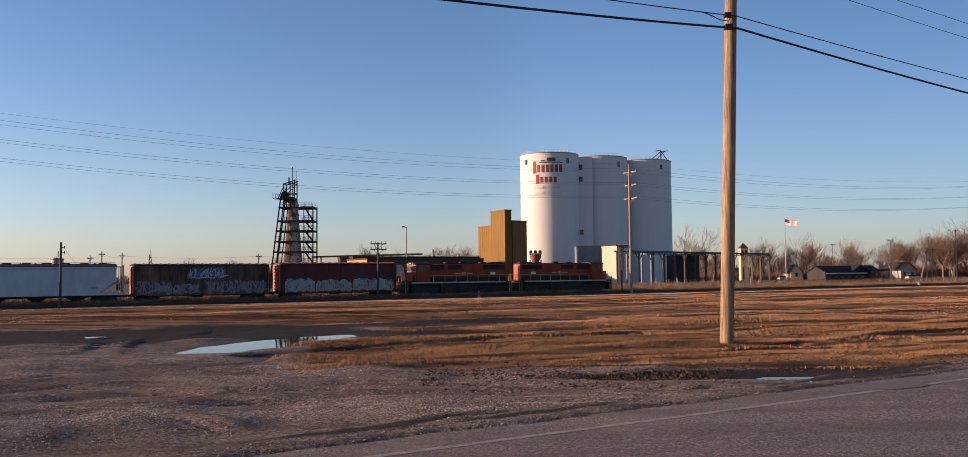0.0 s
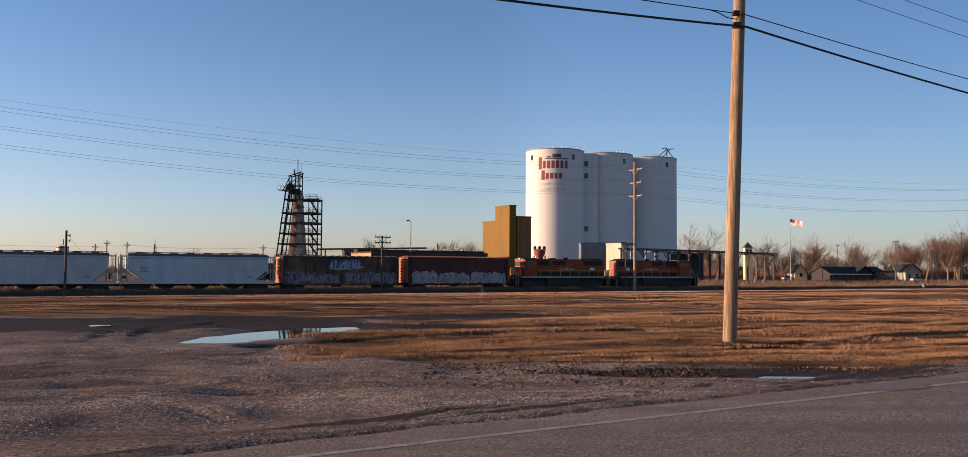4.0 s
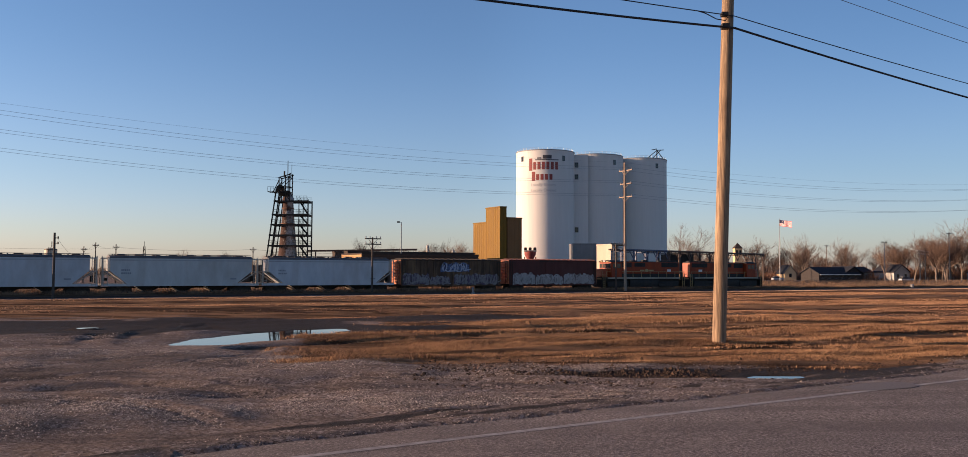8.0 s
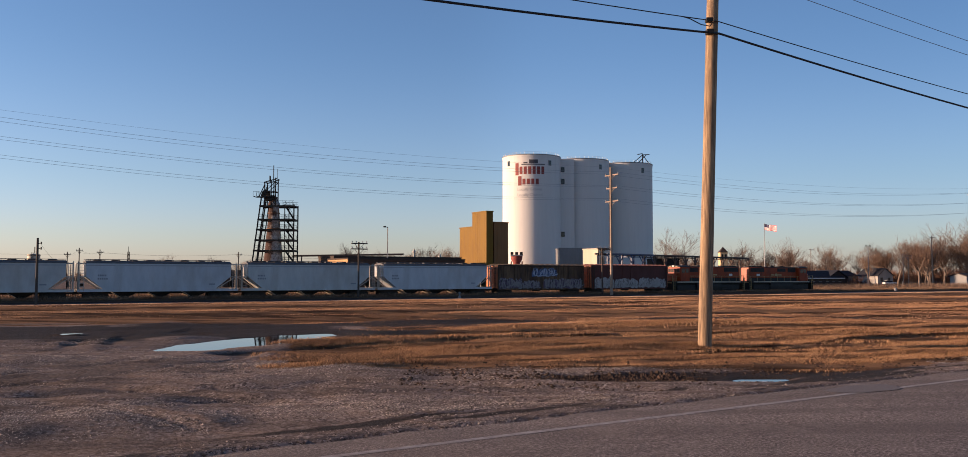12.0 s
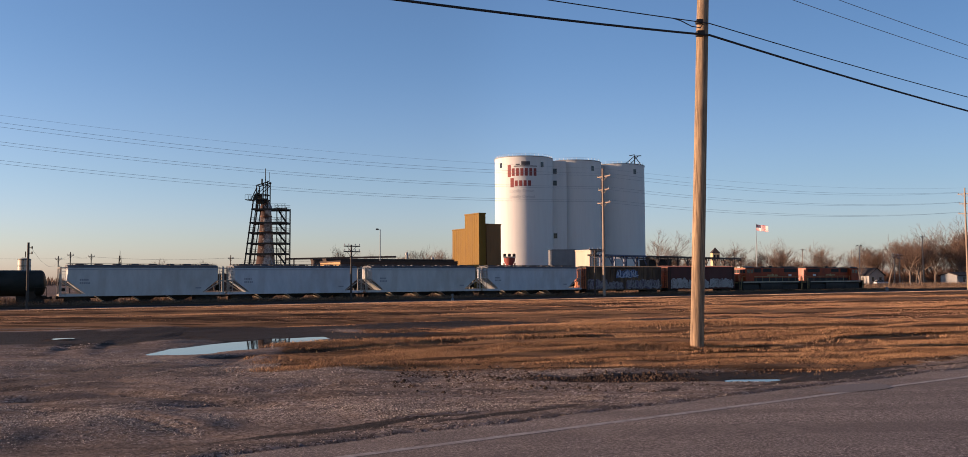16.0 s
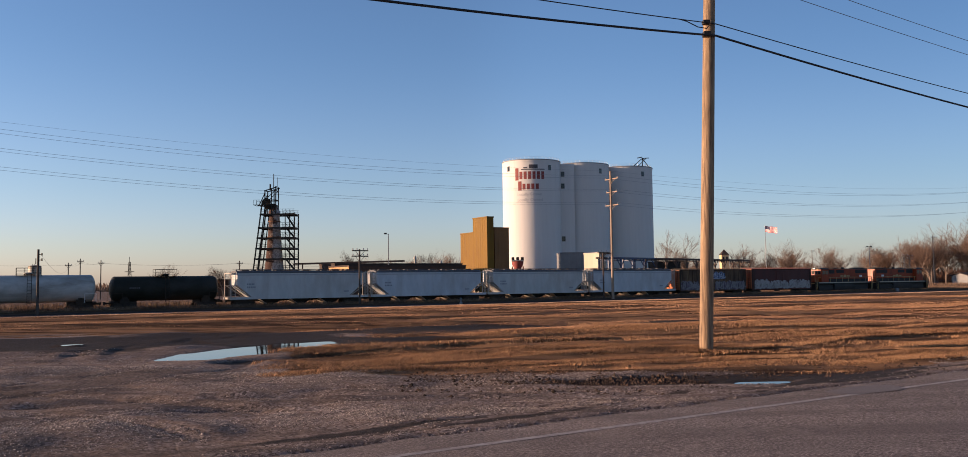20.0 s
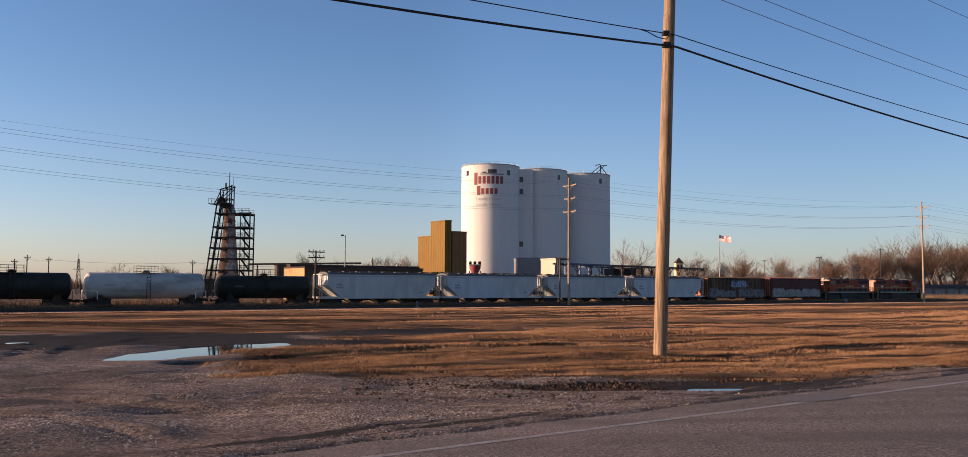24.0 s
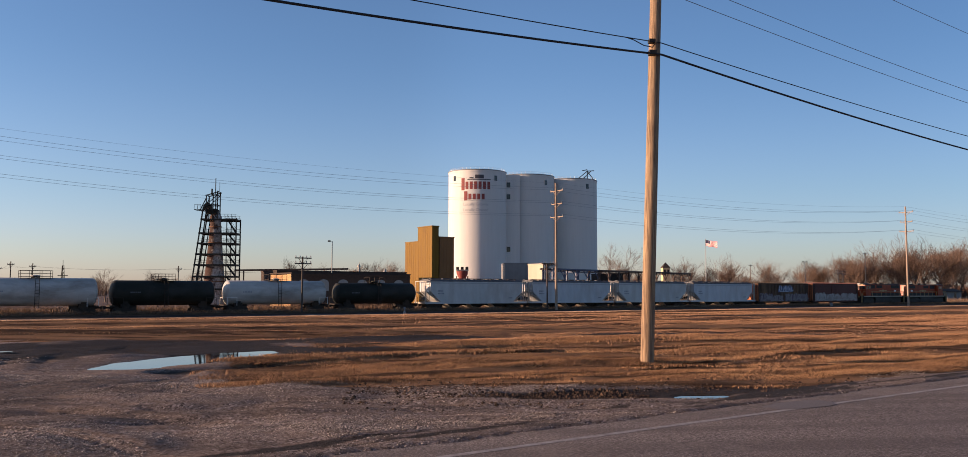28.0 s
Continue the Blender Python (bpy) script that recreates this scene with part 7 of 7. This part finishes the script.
def plant():
    rng = random.Random(5)
    # along the far end of the field and by the houses
    for x, y, h in ((66, 282, 19.5), (70, 286, 15), (62, 290, 12), (74, 280, 11), (107, 332, 17.5), (111, 338, 13), (103, 340, 12),
                    (127, 345, 17), (132, 350, 19.5), (137, 352, 16), (147, 352, 18.5), (151, 346, 16), (163, 352, 14),
                    (170, 350, 15), (141, 300, 13.5), (128, 330, 10), (138, 335, 11), (158, 330, 13), (166, 322, 15), (176, 330, 14)):
        tree(x, y, h, rng.randrange(5), rng.uniform(0, 6.28), rng.uniform(1.1, 1.5))
    for i in range(17):
        tree(rng.uniform(92, 180), rng.uniform(360, 430), rng.uniform(8, 16), rng.randrange(5), rng.uniform(0, 6.28), rng.uniform(1.1, 1.6))
    # the wood at the right
    for i in range(82):
        x = rng.uniform(146, 250)
        y = rng.uniform(270, 312) + (x - 134) * 0.15
        h = min(22.5, 14.5 + (x - 134) * 0.17) * rng.uniform(0.75, 1.12)
        tree(x, y, h, rng.randrange(5), rng.uniform(0, 6.28), rng.uniform(1.0, 1.5), "bare winter tree at the edge of a wood")
    # behind the warehouses
    for i in range(14):
        tree(rng.uniform(-34, -3), rng.uniform(255, 330), rng.uniform(9, 14.5), rng.randrange(5), rng.uniform(0, 6.28), rng.uniform(0.9, 1.3), "bare winter tree behind the warehouses")
    for x, y, h in ((-78, 230, 9), (-64, 230, 8.5), (-69, 236, 8), (-60, 238, 9), (-84, 240, 8)):
        tree(x, y, h, rng.randrange(5), rng.uniform(0, 6.28), 1.4, "low bare tree beyond the tracks")


plant()


# far tree line along the horizon
def far_woods():
    rng = random.Random(8)
    co, fa = [], []
    k = 0
    for i in range(5200):
        a = rng.uniform(-0.75, 0.95)
        y = rng.uniform(480, 900)
        x = a * y
        h = (5 + 6 * (0.5 + noise.noise((a * 9, 0, 0)))) * rng.uniform(0.5, 1.1)
        if a < -0.05:
            h *= 0.55
        w = rng.uniform(0.25, 0.8)
        dx = rng.uniform(-1.5, 1.5)
        co += [(x - w, y, -1.4), (x + w, y + 0.3, -1.4), (x + w * 0.8 + dx * 0.5, y, h * 0.6), (x + dx, y + 0.2, h)]
        fa += [(k, k + 1, k + 2), (k, k + 2, k + 3)]
        k += 4
    me = bpy.data.meshes.new("far_woods")
    me.from_pydata(co, [], fa)
    me.materials.append(TWIG)
    tagged(new("far_woods", me), "low far tree line along the horizon", "trees", kind="stuff")


far_woods()


def thicket():
    rng = random.Random(19)
    spots = []
    for i in range(30000):
        x = rng.uniform(60, 260)
        y = rng.uniform(335, 352) if x < 136 else rng.uniform(300, 330) + (x - 134) * 0.15
        h = 3.2 + 2.2 * noise.noise((x * 0.06, 0, 0)) + 2.2 * smooth(142, 165, x)
        spots.append((x, y, -1.4, h * rng.uniform(0.6, 1.2), 0.09))
    ob = blades("undergrowth", spots, THICKET, "brown leafless undergrowth among the far trees")


thicket()

# ---- trackside markers, fence, parked car ----
def marker(name, x, y, h, rad, material, label):
    bm = B()
    lathe(bm, [(rad, -0.3), (rad, h), (rad * 0.7, h + rad * 0.35), (0.02, h + rad * 0.42)], 12)
    solid(name, bm, material, label, "marker post", T((x, y, -1.35)))


marker("marker_post", 82.8, 165, 0.75, 0.3, SHED_GREY, "short grey marker post beside the track")
for x, y, h in ((33.5, 169, 2.0), (37.8, 170, 2.2), (52.5, 171, 2.2), (57.0, 180, 1.4)):
    marker("bollard", x, y, h, 0.07, HOPPER_ROOF, "slim white post beside the yard")


def switch_stand(x, y):
    c = thing("switch_stand", "small grey switch stand with a round target", "switch stand", T((x, y, -1.35)))
    bm = B()
    lathe(bm, [(0.22, 0), (0.2, 0.35), (0.09, 0.45), (0.08, 0.9), (0.02, 0.92)], 12)
    part("stand", bm, SHED_GREY, c)
    bm = B()
    tube(bm, (0, -0.02, 0.85), (0, 0.02, 0.85), 0.16, n=16)
    part("target", bm, SHED_GREY, c, "round target")


switch_stand(-0.75, 112.0)


def fence(x0, y0, x1, y1, n, h):
    c = thing("wire_fence", "grey wire fence on thin steel posts", "fence", T((x0, y0, -1.35)))
    d = Vector((x1 - x0, y1 - y0, 0)) / n
    for k in range(n + 1):
        bm = B()
        tube(bm, d * k, d * k + Vector((0, 0, h)), 0.035, n=6)
        part("post", bm, SHED_GREY, c)
    for z in (0.15, 0.6, 1.1, 1.6, h - 0.05):
        bm = B()
        tube(bm, Vector((0, 0, z)), d * n + Vector((0, 0, z)), 0.01, n=5)
        part("rail", bm, SHED_GREY, c)


fence(100, 196, 190, 240, 34, 2.0)
fence(33, 172, 62, 190, 14, 1.8)


def parked_car(x, y, turn, material, label):
    c = thing("parked_car", label, "car", T((x, y, -1.3)) @ Matrix.Rotation(turn, 4, "Z"))
    bm = B()
    for z0, z1, a, b in ((0.35, 0.85, 2.2, 2.2), (0.85, 1.0, 2.2, 2.05)):
        lo = [bm.verts.new(p) for p in ((-a, -0.88, z0), (a, -0.88, z0), (a, 0.88, z0), (-a, 0.88, z0))]
        hi = [bm.verts.new(p) for p in ((-b, -0.84, z1), (b, -0.84, z1), (b, 0.84, z1), (-b, 0.84, z1))]
        for k in range(4):
            bm.faces.new((lo[k], lo[(k + 1) % 4], hi[(k + 1) % 4], hi[k]))
        bm.faces.new(lo[::-1])
        bm.faces.new(hi)
    part("body", bm, material, c)
    bm = B()
    lo = [bm.verts.new(p) for p in ((-1.9, -0.8, 1.0), (1.0, -0.8, 1.0), (1.0, 0.8, 1.0), (-1.9, 0.8, 1.0))]
    hi = [bm.verts.new(p) for p in ((-1.5, -0.65, 1.55), (0.35, -0.65, 1.55), (0.35, 0.65, 1.55), (-1.5, 0.65, 1.55))]
    for k in range(4):
        bm.faces.new((lo[k], lo[(k + 1) % 4], hi[(k + 1) % 4], hi[k]))
    bm.faces.new(hi)
    part("cabin_glass", bm, GLASS_DARK, c, "dark glass")
    bm = B()
    box(bm, -1.5, 0.35, -0.66, 0.66, 1.55, 1.6)
    part("roof", bm, material, c)
    for wx in (-1.4, 1.4):
        for wy in (-0.8, 0.8):
            bm = B()
            tube(bm, (wx, wy - 0.1, 0.33), (wx, wy + 0.1, 0.33), 0.33, n=16)
            wheel = part("wheel", bm, BLACK, c)
            bm = B()
            s = -1 if wy < 0 else 1
            tube(bm, (wx, wy + s * 0.1, 0.33), (wx, wy + s * 0.115, 0.33), 0.2, n=12)
            part("rim", bm, STEEL, wheel)


parked_car(146.5, 296, 0.1, WHITE, "white car parked before the white house")
parked_car(110.0, 318, 0.2, HOPPER_ROOF, "grey car parked by the houses")


# ---- motion ----
def motions():
    facing = {}
    for car, mid, turned in TRAIN:
        rows = []
        for t in [k[0] for k in SPEED]:
            m = track_pose(place_at(t) + mid)
            rows.append((t, m @ Matrix.Rotation(pi, 4, "Z") if turned else m))
        walk(car, rows)
        facing[car] = -1 if turned else 1
    steps = [k * 4 / FPS for k in range(210)] + [28.0]
    for wheel, dx in WHEELS:
        way = facing[wheel.parent.parent]
        walk(wheel, [(t, T((dx, 0, 0.455)) @ Matrix.Rotation(way * (place_at(t) - place_at(0)) / 0.455, 4, "Y")) for t in steps])


motions()
